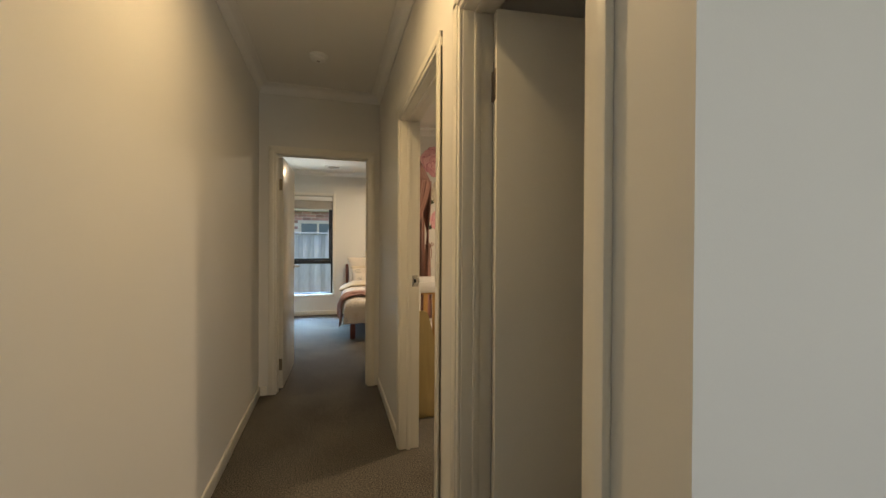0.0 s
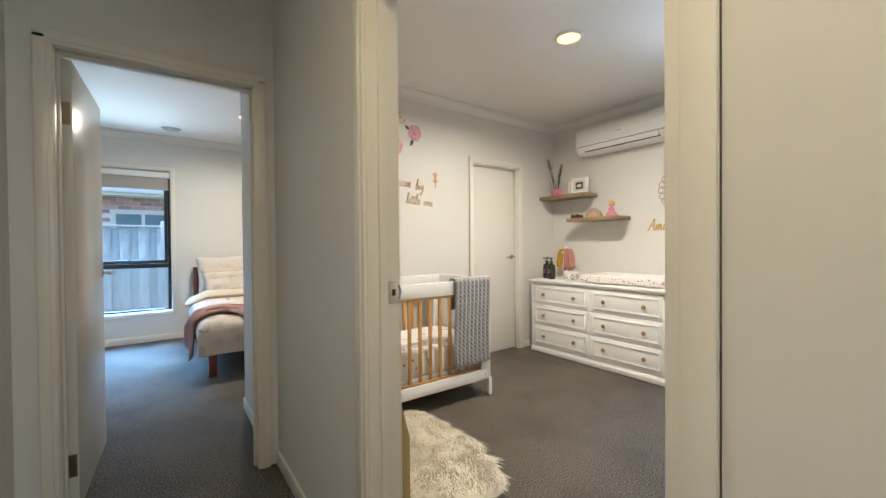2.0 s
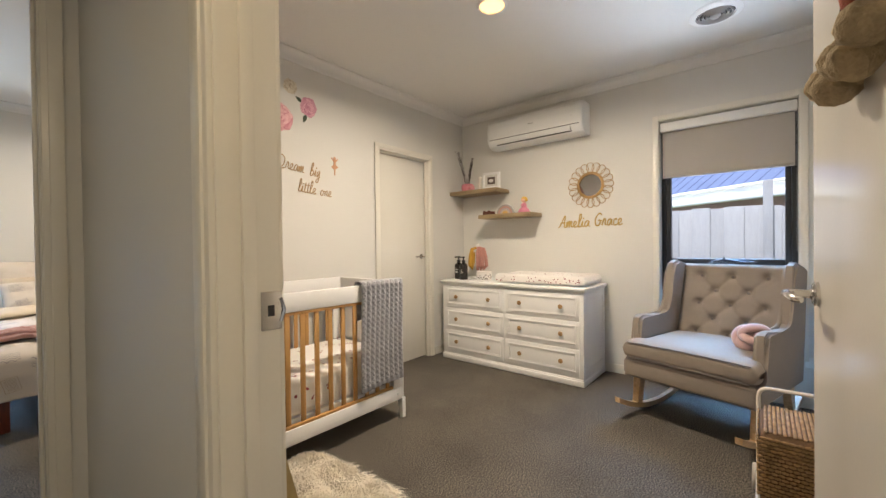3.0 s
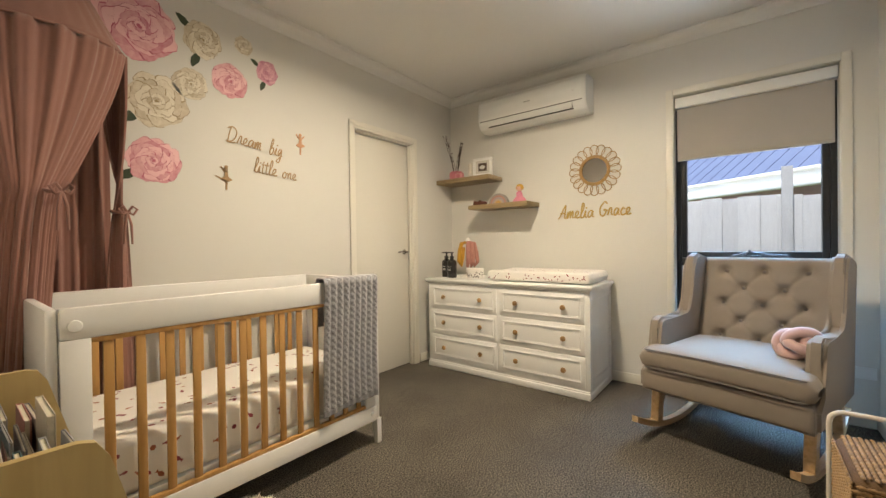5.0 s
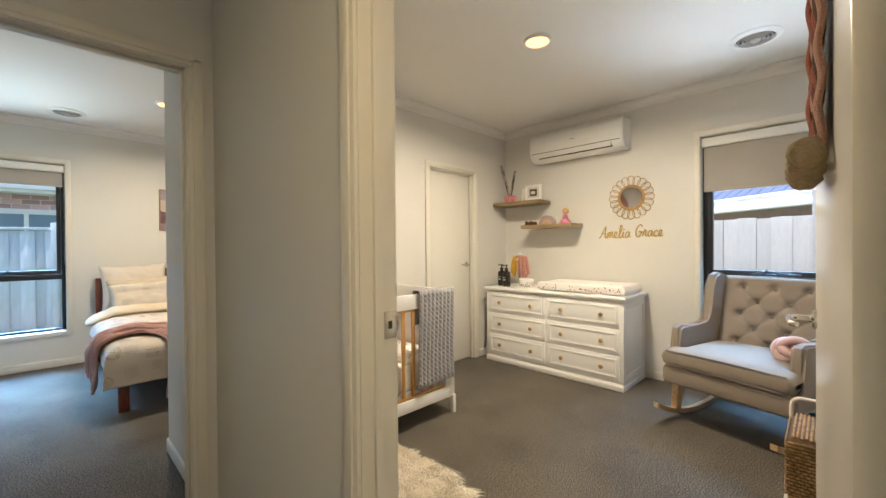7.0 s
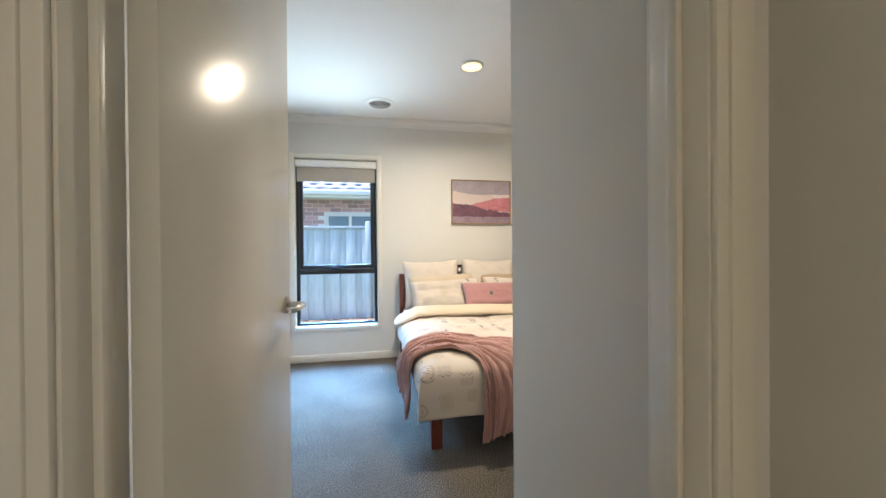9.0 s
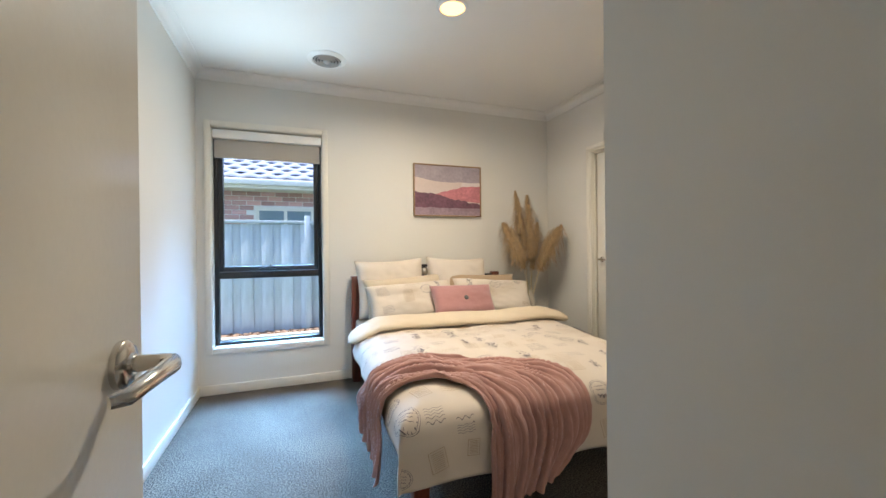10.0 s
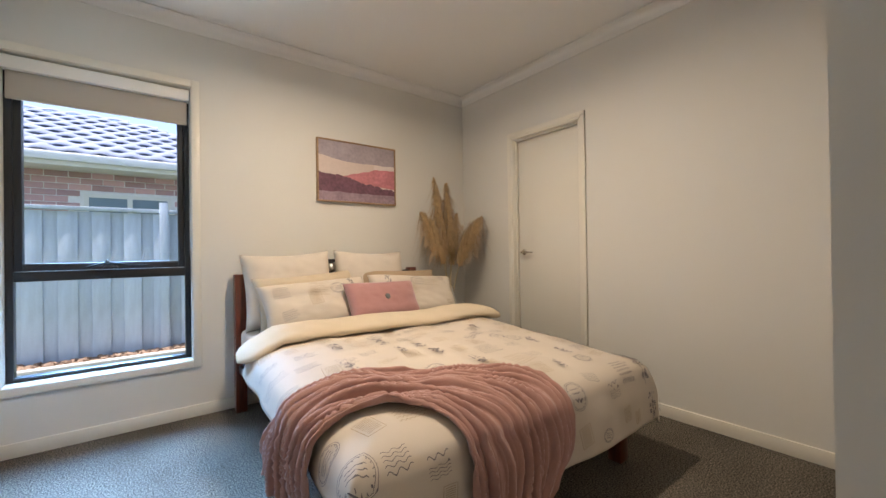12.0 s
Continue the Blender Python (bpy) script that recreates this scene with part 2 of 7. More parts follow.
# unseen wall with a made-up opening, added to close the hall
wall("wall_hall_south", -0.7, 3.838, -2.7, -2.6, "x", [(0.8, 2.8, 0.9, 2.12)])
solid("floor", boxes((-1.07, 4.04, -2.7, 8.5, -0.12, 0.0)), CARPET, "dark grey-brown cut pile carpet over the whole floor", "floor", kind="structure")
solid("ceiling", boxes((-1.07, 4.04, -2.7, 8.5, H, H + 0.1)), CEIL, "flat white painted plaster ceiling", "ceiling", kind="structure")
# unseen slab over the whole house, added to keep sun and sky out
solid("eaves", boxes((-1.6, 4.5, -3.2, 8.95, H + 0.11, H + 0.2)), CEIL, "unseen white roof slab with overhang, added to block sun and sky", "eaves", kind="structure")


def cornice(pts, closed=True):
    """A coved plaster cornice round a room; pts run with the room on their left."""
    prof = [(0.0, -0.075), (0.008, -0.075), (0.012, -0.066)] + [(0.012 + 0.05 * (1 - math.cos(a)), -0.066 + 0.054 * math.sin(a)) for a in (0.3, 0.6, 0.9, 1.2, 1.5)] + [(0.068, -0.008), (0.075, -0.008), (0.075, 0.0)]
    bm = bmesh.new()
    n = len(pts)
    rings = []
    for i in range(n):
        p, q, r = Vector(pts[i - 1]), Vector(pts[i]), Vector(pts[(i + 1) % n])
        a = (q - p).normalized() if (closed or i) else (r - q).normalized()
        b = (r - q).normalized() if (closed or i < n - 1) else a
        na, nb = Vector((-a.y, a.x)), Vector((-b.y, b.x))
        k = (na + nb) / (1 + na.dot(nb))
        rings.append([bm.verts.new((q.x + k.x * d, q.y + k.y * d, H - 0.001 + z)) for d, z in prof])
    for i in range(n if closed else n - 1):
        a, b = rings[i], rings[(i + 1) % n]
        for j in range(len(prof) - 1):
            bm.faces.new((a[j], b[j], b[j + 1], a[j + 1]))
    return solid("cornice", bm, CEIL, "white coved plaster cornice along the ceiling", "cornice", kind="structure", sharp=30)


cornice([(0.515, 2.175), (3.838, 2.175), (3.838, 5.24), (0.515, 5.24)])
cornice([(-0.96, 4.51), (0.388, 4.51), (0.388, 5.325), (2.372, 5.325), (2.372, 8.299), (-0.96, 8.299)])
cornice([(0.41, 1.185), (0.41, 4.40), (-0.595, 4.40), (-0.595, -2.6)], closed=False)


def skirting(x0, x1, y0, y1):
    solid("baseboard", boxes((x0, x1, y0, y1, 0, 0.078), bevel=0.004), TRIM, "cream painted timber skirting board", "baseboard", kind="structure")


SK = 0.013
for r in [(-0.595, -0.595 + SK, -2.6, 4.40), (-0.582, -0.53, 4.40 - SK, 4.40), (0.41 - SK, 0.41, 3.30, 4.385), (0.41 - SK, 0.41, 2.11, 2.28),
          (0.41 - SK, 0.41, 1.185, 1.315), (0.388 - SK, 0.388, 4.585, 5.325), (0.38, 2.372, 5.325, 5.325 + SK), (2.372 - SK, 2.372, 5.338, 6.875),
          (2.372 - SK, 2.372, 7.69, 8.286), (-0.947, 2.372, 8.299 - SK, 8.299), (-0.96, -0.96 + SK, 4.51, 8.299), (-0.947, -0.55, 4.51, 4.51 + SK),
          (0.515, 0.515 + SK, 3.30, 5.24), (0.528, 2.47, 5.24 - SK, 5.24), (3.295, 3.838, 5.24 - SK, 5.24), (3.838 - SK, 3.838, 2.188, 5.227),
          (0.515, 3.838, 2.175, 2.175 + SK), (0.41, 3.8, 1.185 - SK, 1.185)]:
    skirting(*r)


def lever(parent, m, flip=1):
    """A round rose with a curved chrome lever, on a face whose outward side is local +y; the lever runs along local -x times flip."""
    bm = bmesh.new()
    lathe(bm, [(0, 0), (0.026, 0), (0.026, 0.006), (0.022, 0.01), (0.012, 0.011), (0.0105, 0.014), (0, 0.014)], 24, Matrix.Rotation(radians(-90), 4, "X"))
    rose = part("handle_rose", bm, CHROME, parent, "brushed chrome rose", m)
    bm = bmesh.new()
    tube(bm, [(0, 0.012, 0), (0, 0.04, 0), (-flip * 0.006, 0.05, 0), (-flip * 0.02, 0.054, 0), (-flip * 0.07, 0.054, 0.002), (-flip * 0.115, 0.05, 0), (-flip * 0.122, 0.04, -0.001)],
         [0.009, 0.009, 0.0095, 0.0095, 0.0085, 0.0075, 0.006], 12)
    part("handle_lever", bm, CHROME, rose, "brushed chrome lever")
    return rose


def architrave(parent, a, b, top, face, along, out):
    """Three mitred lengths round an opening from a to b, on a wall face; out is the side that they stand proud of."""
    w, th = 0.058, 0.017
    for nm, (p, q, z0, z1) in (("architrave", (a - w, a, 0, top)), ("architrave", (b, b + w, 0, top)), ("architrave", (a - w, b + w, top, top + w))):
        bm = bmesh.new()
        for k0, k1, t in ((0.0, 1.0, th * 0.7), (0.32, 1.0, th)):
            if z1 == top:
                s, e = (q - (q - p) * k1, q - (q - p) * k0) if q == a else (p + (q - p) * k0, p + (q - p) * k1)
                zz0, zz1 = z0, z1 if t < th else z1 + w * k0 + 0.3 * w
                zz1 = min(zz1, top + w * 0.999)
            else:
                s, e = p + (0.0 if t < th else 0.0), q
                zz0, zz1 = z0 + w * k0, z1
            f0, f1 = sorted((face, face + out * t))
            box(bm, *((s, e, f0, f1) if along == "x" else (f0, f1, s, e)), zz0, zz1, bevel=0.003)
        part(nm, bm, TRIM, parent)


def door(name, a, b, w0, w1, along, hinge, swing, angle, label, handle=1.05, top=2.045):
    """A flush door in a lined opening from a to b through a wall between w0 and w1. hinge: a or b; swing: +1 opens towards w1, -1 towards w0."""
    mid = (a + b) / 2
    d = thing(name, pose(*((mid, (w0 + w1) / 2, 0) if along == "x" else ((w0 + w1) / 2, mid, 0))), label, "door", kind="structure")
    inv = d.matrix_basis.inverted()

    def put(nm, bm, material, lab=""):
        bm.transform(inv)
        return part(nm, bm, material, d, lab)
    J = 0.02
    for s, e, z0, z1 in ((a - J, a, 0, top), (b, b + J, 0, top), (a - J, b + J, top, top + 0.015)):
        put("door_jamb", boxes((s, e, w0 - 0.001, w1 + 0.001, z0, z1) if along == "x" else (w0 - 0.001, w1 + 0.001, s, e, z0, z1), bevel=0.002), TRIM)
    sp = (w1 - 0.045, w1 - 0.058) if swing > 0 else (w0 + 0.045, w0 + 0.058)
    s0, s1 = min(sp) - 0.01, max(sp)
    for s, e, z0, z1 in ((a, a + 0.011, 0, top - 0.011), (b - 0.011, b, 0, top - 0.011), (a, b, top - 0.011, top)):
        put("door_stop", boxes((s, e, s0, s1, z0, z1) if along == "x" else (s0, s1, s, e, z0, z1), bevel=0.002), TRIM)
    for face, out in ((w0, -1), (w1, 1)):
        before = set(scene.objects)
        architrave(d, a - 0.004, b + 0.004, top + 0.004, face, along, out)
        for o in set(scene.objects) - before:
            o.data.transform(inv)
    # the leaf, closed first, then swung about its pin
    wl, th = b - a - 0.006, 0.036
    pin_s = a + 0.003 if hinge == "a" else b - 0.003
    pin_w = w1 if swing > 0 else w0
    bm = bmesh.new()
    sg = 1 if hinge == "a" else -1
    box(bm, *sorted((0, sg * wl)), *sorted((0, -swing * th)), 0.008, top - 0.004, bevel=0.0025)
    if along == "x":
        base, yaw = Vector((pin_s, pin_w, 0)), 0
        turn = math.radians(angle) * (1 if (hinge == "a") == (swing > 0) else -1)
        M = Matrix.Translation(base) @ Matrix.Rotation(turn, 4, "Z")
    else:
        # local x runs along world y, local y along world x
        M0 = Matrix(((0, 1, 0, pin_w), (1, 0, 0, pin_s), (0, 0, 1, 0), (0, 0, 0, 1)))
        turn = math.radians(angle) * (1 if (hinge == "a") == (swing > 0) else -1)
        M = M0 @ Matrix.Rotation(turn, 4, "Z")
    leafm = inv @ M
    bm.transform(leafm)
    leaf = part("door_leaf", bm, DOORP, d, "flush cream painted door leaf")
    for side in (0, 1):
        yy = -swing * th if side == 0 else 0.0
        o = -swing if side == 0 else swing
        hm = leafm @ pose(sg * (wl - 0.06), yy, handle) @ Matrix.Diagonal((1, o, 1, 1))
        lm = hm.copy()
        lever(leaf, lm, sg)
    for z in (0.22, 1.8):
        bm = bmesh.new()
        tube(bm, [(0, swing * 0.004, z - 0.05), (0, swing * 0.004, z + 0.05)], 0.006, 8)
        box(bm, *sorted((0.001 * sg, -0.003 * sg)), *sorted((0, -swing * 0.03)), z - 0.05, z + 0.05)
        bm.transform(leafm)
        part("hinge", bm, BRASS, d, "brown steel butt hinge")
    return d


door("door_1", -0.455, 0.305, 4.40, 4.51, "x", "a", 1, 88, "open cream flush door at the end of the corridor")
nd = door("door_2", 2.35, 3.22, 0.41, 0.515, "y", "a", 1, 87, "wide open cream flush door into the nursery")
door("door_3", 1.385, 2.04, 0.41, 0.515, "y", "b", 1, 84, "open cream flush door of a dark side room")
door("door_4", 2.55, 3.215, 5.24, 5.325, "x", "a", 1, 0, "closed cream flush wardrobe door beside the dresser")
door("door_5", 6.955, 7.605, 2.372, 2.46, "y", "a", 1, 0, "closed cream flush door beside the bed")
# the latch plate in the nursery jamb
bm = bmesh.new()
box(bm, 0.480, 0.518, 3.2175, 3.2205, 1.015, 1.085, bevel=0.001)
tube(bm, [(0.517, 3.219, 1.028), (0.524, 3.220, 1.05), (0.517, 3.219, 1.072)], 0.004, 8)
bm.transform(nd.matrix_basis.inverted())
plate = part("strike_plate", bm, CHROME, nd, "chrome strike plate")
# a black patch on the plate stands for the shade inside the hole
bm = boxes((0.492, 0.504, 3.2168, 3.2178, 1.040, 1.060))
bm.transform(nd.matrix_basis.inverted())
part("latch_hole_patch", bm, BLACKAL, plate, "black patch for the darkness of the latch hole")


def window(name, a, b, w0, w1, along, z0, z1, label, mid=(0.93, 1.04)):
    """A black awning window over a fixed pane in a white lined opening. w0 is the room's face of the wall, w1 the outer face."""
    win = thing(name, pose(*(((a + b) / 2, w0, 0) if along == "x" else (w0, (a + b) / 2, 0))), label, "window", kind="structure")
    inv = win.matrix_basis.inverted()

    def bx(bm, s, e, p, q, lo, hi, bevel=0.002):
        box(bm, *((s, e, p, q) if along == "x" else (p, q, s, e)), lo, hi, bevel=bevel)

    def put(nm, bm, material, parent=None, lab=""):
        bm.transform(inv)
        return part(nm, bm, material, parent or win, lab)
    J = 0.02
    for s, e, lo, hi in ((a - J, a, z0, z1), (b, b + J, z0, z1), (a - J, b + J, z1, z1 + J), (a - J, b + J, z0 - J, z0)):
        bm = bmesh.new()
        bx(bm, s, e, w0 - 0.002, w0 + 0.11, lo, hi)
        put("window_reveal", bm, TRIM)
    W = 0.05
    for s, e, lo, hi in ((a - W, a - 0.004, z0 - W, z1 + W), (b + 0.004, b + W, z0 - W, z1 + W), (a - 0.004, b + 0.004, z1 + 0.004, z1 + W), (a - 0.004, b + 0.004, z0 - W, z0 - 0.004)):
        bm = bmesh.new()
        bx(bm, s, e, w0 - 0.016, w0, lo, hi, 0.003)
        put("architrave", bm, TRIM)
    f0, f1 = w0 + 0.085, w0 + 0.15
    for s, e, lo, hi in ((a, a + 0.032, z0, z1), (b - 0.032, b, z0, z1), (a + 0.032, b - 0.032, z1 - 0.035, z1), (a + 0.032, b - 0.032, z0, z0 + 0.022), (a + 0.032, b - 0.032, mid[0], mid[0] + 0.055)):
        bm = bmesh.new()
        bx(bm, s, e, f0, f1, lo, hi)
        put("window_frame", bm, BLACKAL)
    sash = None
    bm = bmesh.new()
    i0, i1 = a + 0.034, b - 0.034
    for s, e, lo, hi in ((i0, i0 + 0.034, mid[0] + 0.058, z1 - 0.037), (i1 - 0.034, i1, mid[0] + 0.058, z1 - 0.037), (i0 + 0.034, i1 - 0.034, mid[0] + 0.058, mid[0] + 0.10), (i0 + 0.034, i1 - 0.034, z1 - 0.072, z1 - 0.037)):
        bx(bm, s, e, f0 + 0.004, f1 - 0.004, lo, hi)
    sash = put("window_sash", bm, BLACKAL)
    for s, e, lo, hi in ((i0 + 0.03, i1 - 0.03, mid[0] + 0.095, z1 - 0.068), (a + 0.028, b - 0.028, z0 + 0.018, mid[0] + 0.004)):
        bm = bmesh.new()
        bx(bm, s, e, f0 + 0.03, f0 + 0.036, lo, hi, 0)
        put("pane", bm, GLASS).visible_shadow = False
    # chain winder on the middle rail
    c = (a + b) / 2
    bm = bmesh.new()
    bx(bm, c - 0.06, c + 0.05, f0 - 0.022, f0, mid[0] + 0.06, mid[0] + 0.078, 0.004)

    def P(s, p, z):
        return (s, p, z) if along == "x" else (p, s, z)
    sg = 1 if along == "x" else -1
    tube(bm, [P(c - 0.02 * sg, f0 - 0.02, mid[0] + 0.075), P(c, f0 - 0.03, mid[0] + 0.1), P(c + 0.1 * sg, f0 - 0.025, mid[0] + 0.082), P(c + 0.2 * sg, f0 - 0.012, mid[0] + 0.078)], [0.007, 0.007, 0.006, 0.005], 8)
    tube(bm, [P(c - 0.1 * sg, f0 - 0.012, mid[0] + 0.07), P(c, f0 - 0.03, mid[0] + 0.1)], 0.006, 8)
    lathe(bm, [(0, -0.009), (0.009, -0.004), (0.01, 0.002), (0.006, 0.009), (0, 0.01)], 12, pose(*P(c, f0 - 0.034, mid[0] + 0.105)))
    put("winder", bm, BLACKAL, None, "black chain winder handle")
    return win


def roller_blind(a, b, w0, along, z1, bottom, label):
    t = thing("roller_blind", pose(*(((a + b) / 2, w0 + 0.04, z1) if along == "x" else (w0 + 0.04, (a + b) / 2, z1))), label, "blind")
    inv = t.matrix_basis.inverted()

    def bx(s, e, p, q, lo, hi, bevel=0.002):
        bm = bmesh.new()
        box(bm, *((s, e, p, q) if along == "x" else (p, q, s, e)), lo, hi, bevel=bevel)
        bm.transform(inv)
        return bm
    part("head_box", bx(a + 0.004, b - 0.004, w0 + 0.006, w0 + 0.07, z1 - 0.085, z1 - 0.012, 0.006), PLASTIC, t, "white head box")
    part("fabric", bx(a + 0.016, b - 0.016, w0 + 0.04, w0 + 0.0415, bottom + 0.012, z1 - 0.05, 0), BLINDF, t, "taupe blockout fabric")
    part("bottom_rail", bx(a + 0.016, b - 0.016, w0 + 0.034, w0 + 0.048, bottom, bottom + 0.022, 0.005), BLINDF, t)
    s = b - 0.008 if along == "x" else a + 0.008
    bm = bmesh.new()
    for k in range(95):
        z = z1 - 0.09 - k * 0.0105
        c = (s, w0 + 0.016, z) if along == "x" else (w0 + 0.016, s, z)
        bmesh.ops.create_icosphere(bm, subdivisions=1, radius=0.0028, matrix=Matrix.Translation(c))
    bm.transform(inv)
    part("chain", bm, PLASTIC, t, "white bead chain")


window("window_1", 2.333, 3.196, 3.838, 4.04, "y", 0.377, 2.172, "black framed awning window with white architrave, nursery")
window("window_2", -0.852, 0.004, 8.299, 8.5, "x", 0.377, 2.172, "black framed awning window with white architrave, bedroom")
roller_blind(2.333, 3.196, 3.838, "y", 2.172, 1.70, "taupe roller blind lowered a third over the window")
roller_blind(-0.852, 0.004, 8.299, "x", 2.172, 1.93, "taupe roller blind rolled nearly up over the window")

# ---- nursery ----
PINKCLOTH = mat("dusty_pink_voile", (0.31, 0.155, 0.125), 0.9, var=0.08, vscale=7, bump=0.3, bscale=500, sheen=0.3)
KNIT = mat("grey_knit", (0.34, 0.34, 0.36), 0.95, var=0.12, vscale=20, bump=0.7, bscale=260, sheen=0.3)
SHEET = mat("white_cot_sheet", (0.78, 0.75, 0.71), 0.85, var=0.03, vscale=6, bump=0.15, bscale=300)
LINEN = mat("greige_linen_weave", (0.275, 0.23, 0.19), 0.9, var=0.06, vscale=9, bump=0.35, bscale=650, sheen=0.12)
PIPING = mat("dark_piping", (0.2, 0.18, 0.165), 0.85)
PALEWOOD = wood("pale_beech", (0.5, 0.33, 0.17), (0.66, 0.47, 0.27), 0.4, 5, "x")
CREAMMETAL = mat("cream_coated_steel", (0.72, 0.64, 0.56), 0.4)
WICKER = mat("golden_seagrass", (0.36, 0.22, 0.09), 0.65, var=0.35, vscale=14, bump=0.5, bscale=220, rand=0.25)
WICKERD = mat("brown_wicker_core", (0.13, 0.07, 0.028), 0.8, var=0.3, vscale=20, bump=0.5, bscale=200)
RATTAN = mat("rattan_cane", (0.42, 0.26, 0.1), 0.5, var=0.2, vscale=20)
MIRROR = mat("mirror_glass", (0.9, 0.9, 0.9), 0.02, metal=1.0, var=0.0)
KNOB = mat("turned_beech_knob", (0.36, 0.22, 0.09), 0.45, var=0.12, vscale=30)
GREYVENT = mat("grey_vent_plastic", (0.42, 0.41, 0.4), 0.5)
LAMPGLOW = glow("lamp_diffuser", (1.0, 0.52, 0.14), 1.6)


def ring_grid(bm, rows, n, fn):
    return grid(bm, n, rows, fn, wrap=True)


def cot():
    L, D = 1.335, 0.70
    c = thing("cot", pose(1.366, 4.77, 0), "white cot with pale timber slats beneath a pink canopy", "cot")
    x0, x1, y0, y1 = -L / 2, L / 2, -D / 2, D / 2
    top = 0.925
    for sx in (-1, 1):
        # end panel with rounded upright corners and splayed feet
        bm = bmesh.new()
        xe = sx * L / 2
        xs = sorted((xe, xe - sx * 0.03))
        box(bm, xs[0], xs[1], y0 + 0.012, y1 - 0.012, 0.135, top, bevel=0.008)
        part("end_panel", bm, WHITEP, c)
        for sy in (-1, 1):
            bm = bmesh.new()
            yo = sy * D / 2
            extrude_poly(bm, [(yo, 0.0), (yo - sy * 0.022, 0.0), (yo - sy * 0.05, 0.135), (yo, 0.135)], "x", *sorted((xe, xe - sx * 0.03)))
            part("leg", bm, WHITEP, c)
    for sy in (-1, 1):
        y = sorted((sy * D / 2, sy * (D / 2 - 0.03)))
        side = part("side_top_rail", boxes((x0 + 0.031, x1 - 0.031, y[0], y[1], 0.825, top), bevel=0.005), WHITEP, c)
        part("side_bottom_rail", boxes((x0 + 0.031, x1 - 0.031, y[0], y[1], 0.13, 0.215), bevel=0.005), WHITEP, c)
        for sx in (-1, 1):
            part("side_stile", boxes((*sorted((sx * (L / 2 - 0.031), sx * (L / 2 - 0.105))), y[0] + 0.0005, y[1] - 0.0005, 0.215, 0.825), bevel=0.003), WHITEP, c)
        a, b = x0 + 0.106, x1 - 0.106
        ym = (y[0] + y[1]) / 2
        part("slat_rail", boxes((a, b, ym - 0.011, ym + 0.011, 0.808, 0.8245), bevel=0.003), OAK, c, "pale timber rail")
        part("slat_rail", boxes((a, b, ym - 0.011, ym + 0.011, 0.2155, 0.232), bevel=0.003), OAK, c, "pale timber rail")
        n = 13
        me = mesh_of("slat", boxes((-0.0145, 0.0145, -0.006, 0.006, 0.232, 0.808), bevel=0.0045), OAK)
        for k in range(n):
            piece("slat", me, OAK, c, pose(a + (b - a) * (k + 0.5) / n, ym, 0))
        for sx in (-1, 1):
            for z, r in ((0.868, 0.019), (0.175, 0.012)):
                bm = bmesh.new()
                lathe(bm, [(0, 0), (r, 0), (r * 1.02, 0.003), (r * 0.9, 0.007), (0, 0.009)], 20, pose(sx * (L / 2 - 0.066), sy * D / 2, z, 90 if sy < 0 else -90, 0, 0))
                part("bolt_cap", bm, PLASTIC, c, "clear plastic bolt cap")
    part("base", boxes((x0 + 0.035, x1 - 0.035, y0 + 0.035, y1 - 0.035, 0.225, 0.25), bevel=0.003), WHITEP, c)


cot()

# mattress with a printed fitted sheet
PRINT = mat("berry_print", (0.25, 0.05, 0.07), 0.85, var=0.3, vscale=40)
PRINT2 = mat("rust_print", (0.36, 0.12, 0.06), 0.85, var=0.3, vscale=40)


def sprig(bm, c, u, v, n, s, rng):
    """A small printed leaf or fish shape lying on a cloth, lifted a hair."""
    a = rng.uniform(0, 6.28)
    e1, e2 = u * math.cos(a) + v * math.sin(a), v * math.cos(a) - u * math.sin(a)
    kind = rng.random()
    pts = [(1, 0), (0.5, 0.45), (-0.2, 0.5), (-0.7, 0.15), (-1.2, 0.45), (-1.15, -0.4), (-0.7, -0.12), (-0.1, -0.5), (0.6, -0.4)] if kind < 0.6 else [(0.6, 0), (0.3, 0.55), (-0.3, 0.55), (-0.6, 0), (-0.3, -0.55), (0.3, -0.55)]
    vs = [bm.verts.new(c + e1 * p[0] * s + e2 * p[1] * s + n * 0.0012) for p in pts]
    f = bm.faces.new(vs)
    return f


mt = thing("cot_mattress", pose(1.366, 4.77, 0.25), "cot mattress in a white sheet with small red prints", "mattress")
part("sheet", boxes((-0.63, 0.63, -0.313, 0.313, 0, 0.21), bevel=0.035, seg=5), SHEET, mt)
rng = random.Random(4)
bm, bm2 = bmesh.new(), bmesh.new()
for k in range(120):
    b_ = bm if rng.random() < 0.6 else bm2
    sprig(b_, Vector((rng.uniform(-0.6, 0.6), rng.uniform(-0.28, 0.28), 0.21)), Vector((1, 0, 0)), Vector((0, 1, 0)), Vector((0, 0, 1)), rng.uniform(0.009, 0.016), rng)
for k in range(34):
    b_ = bm if rng.random() < 0.6 else bm2
    sprig(b_, Vector((rng.uniform(-0.58, 0.58), -0.313, rng.uniform(0.04, 0.175))), Vector((1, 0, 0)), Vector((0, 0, 1)), Vector((0, -1, 0)), rng.uniform(0.009, 0.017), rng)
for b_, m_ in ((bm, PRINT), (bm2, PRINT2)):
    part("print", b_, m_, mt)["kind"] = "stuff"


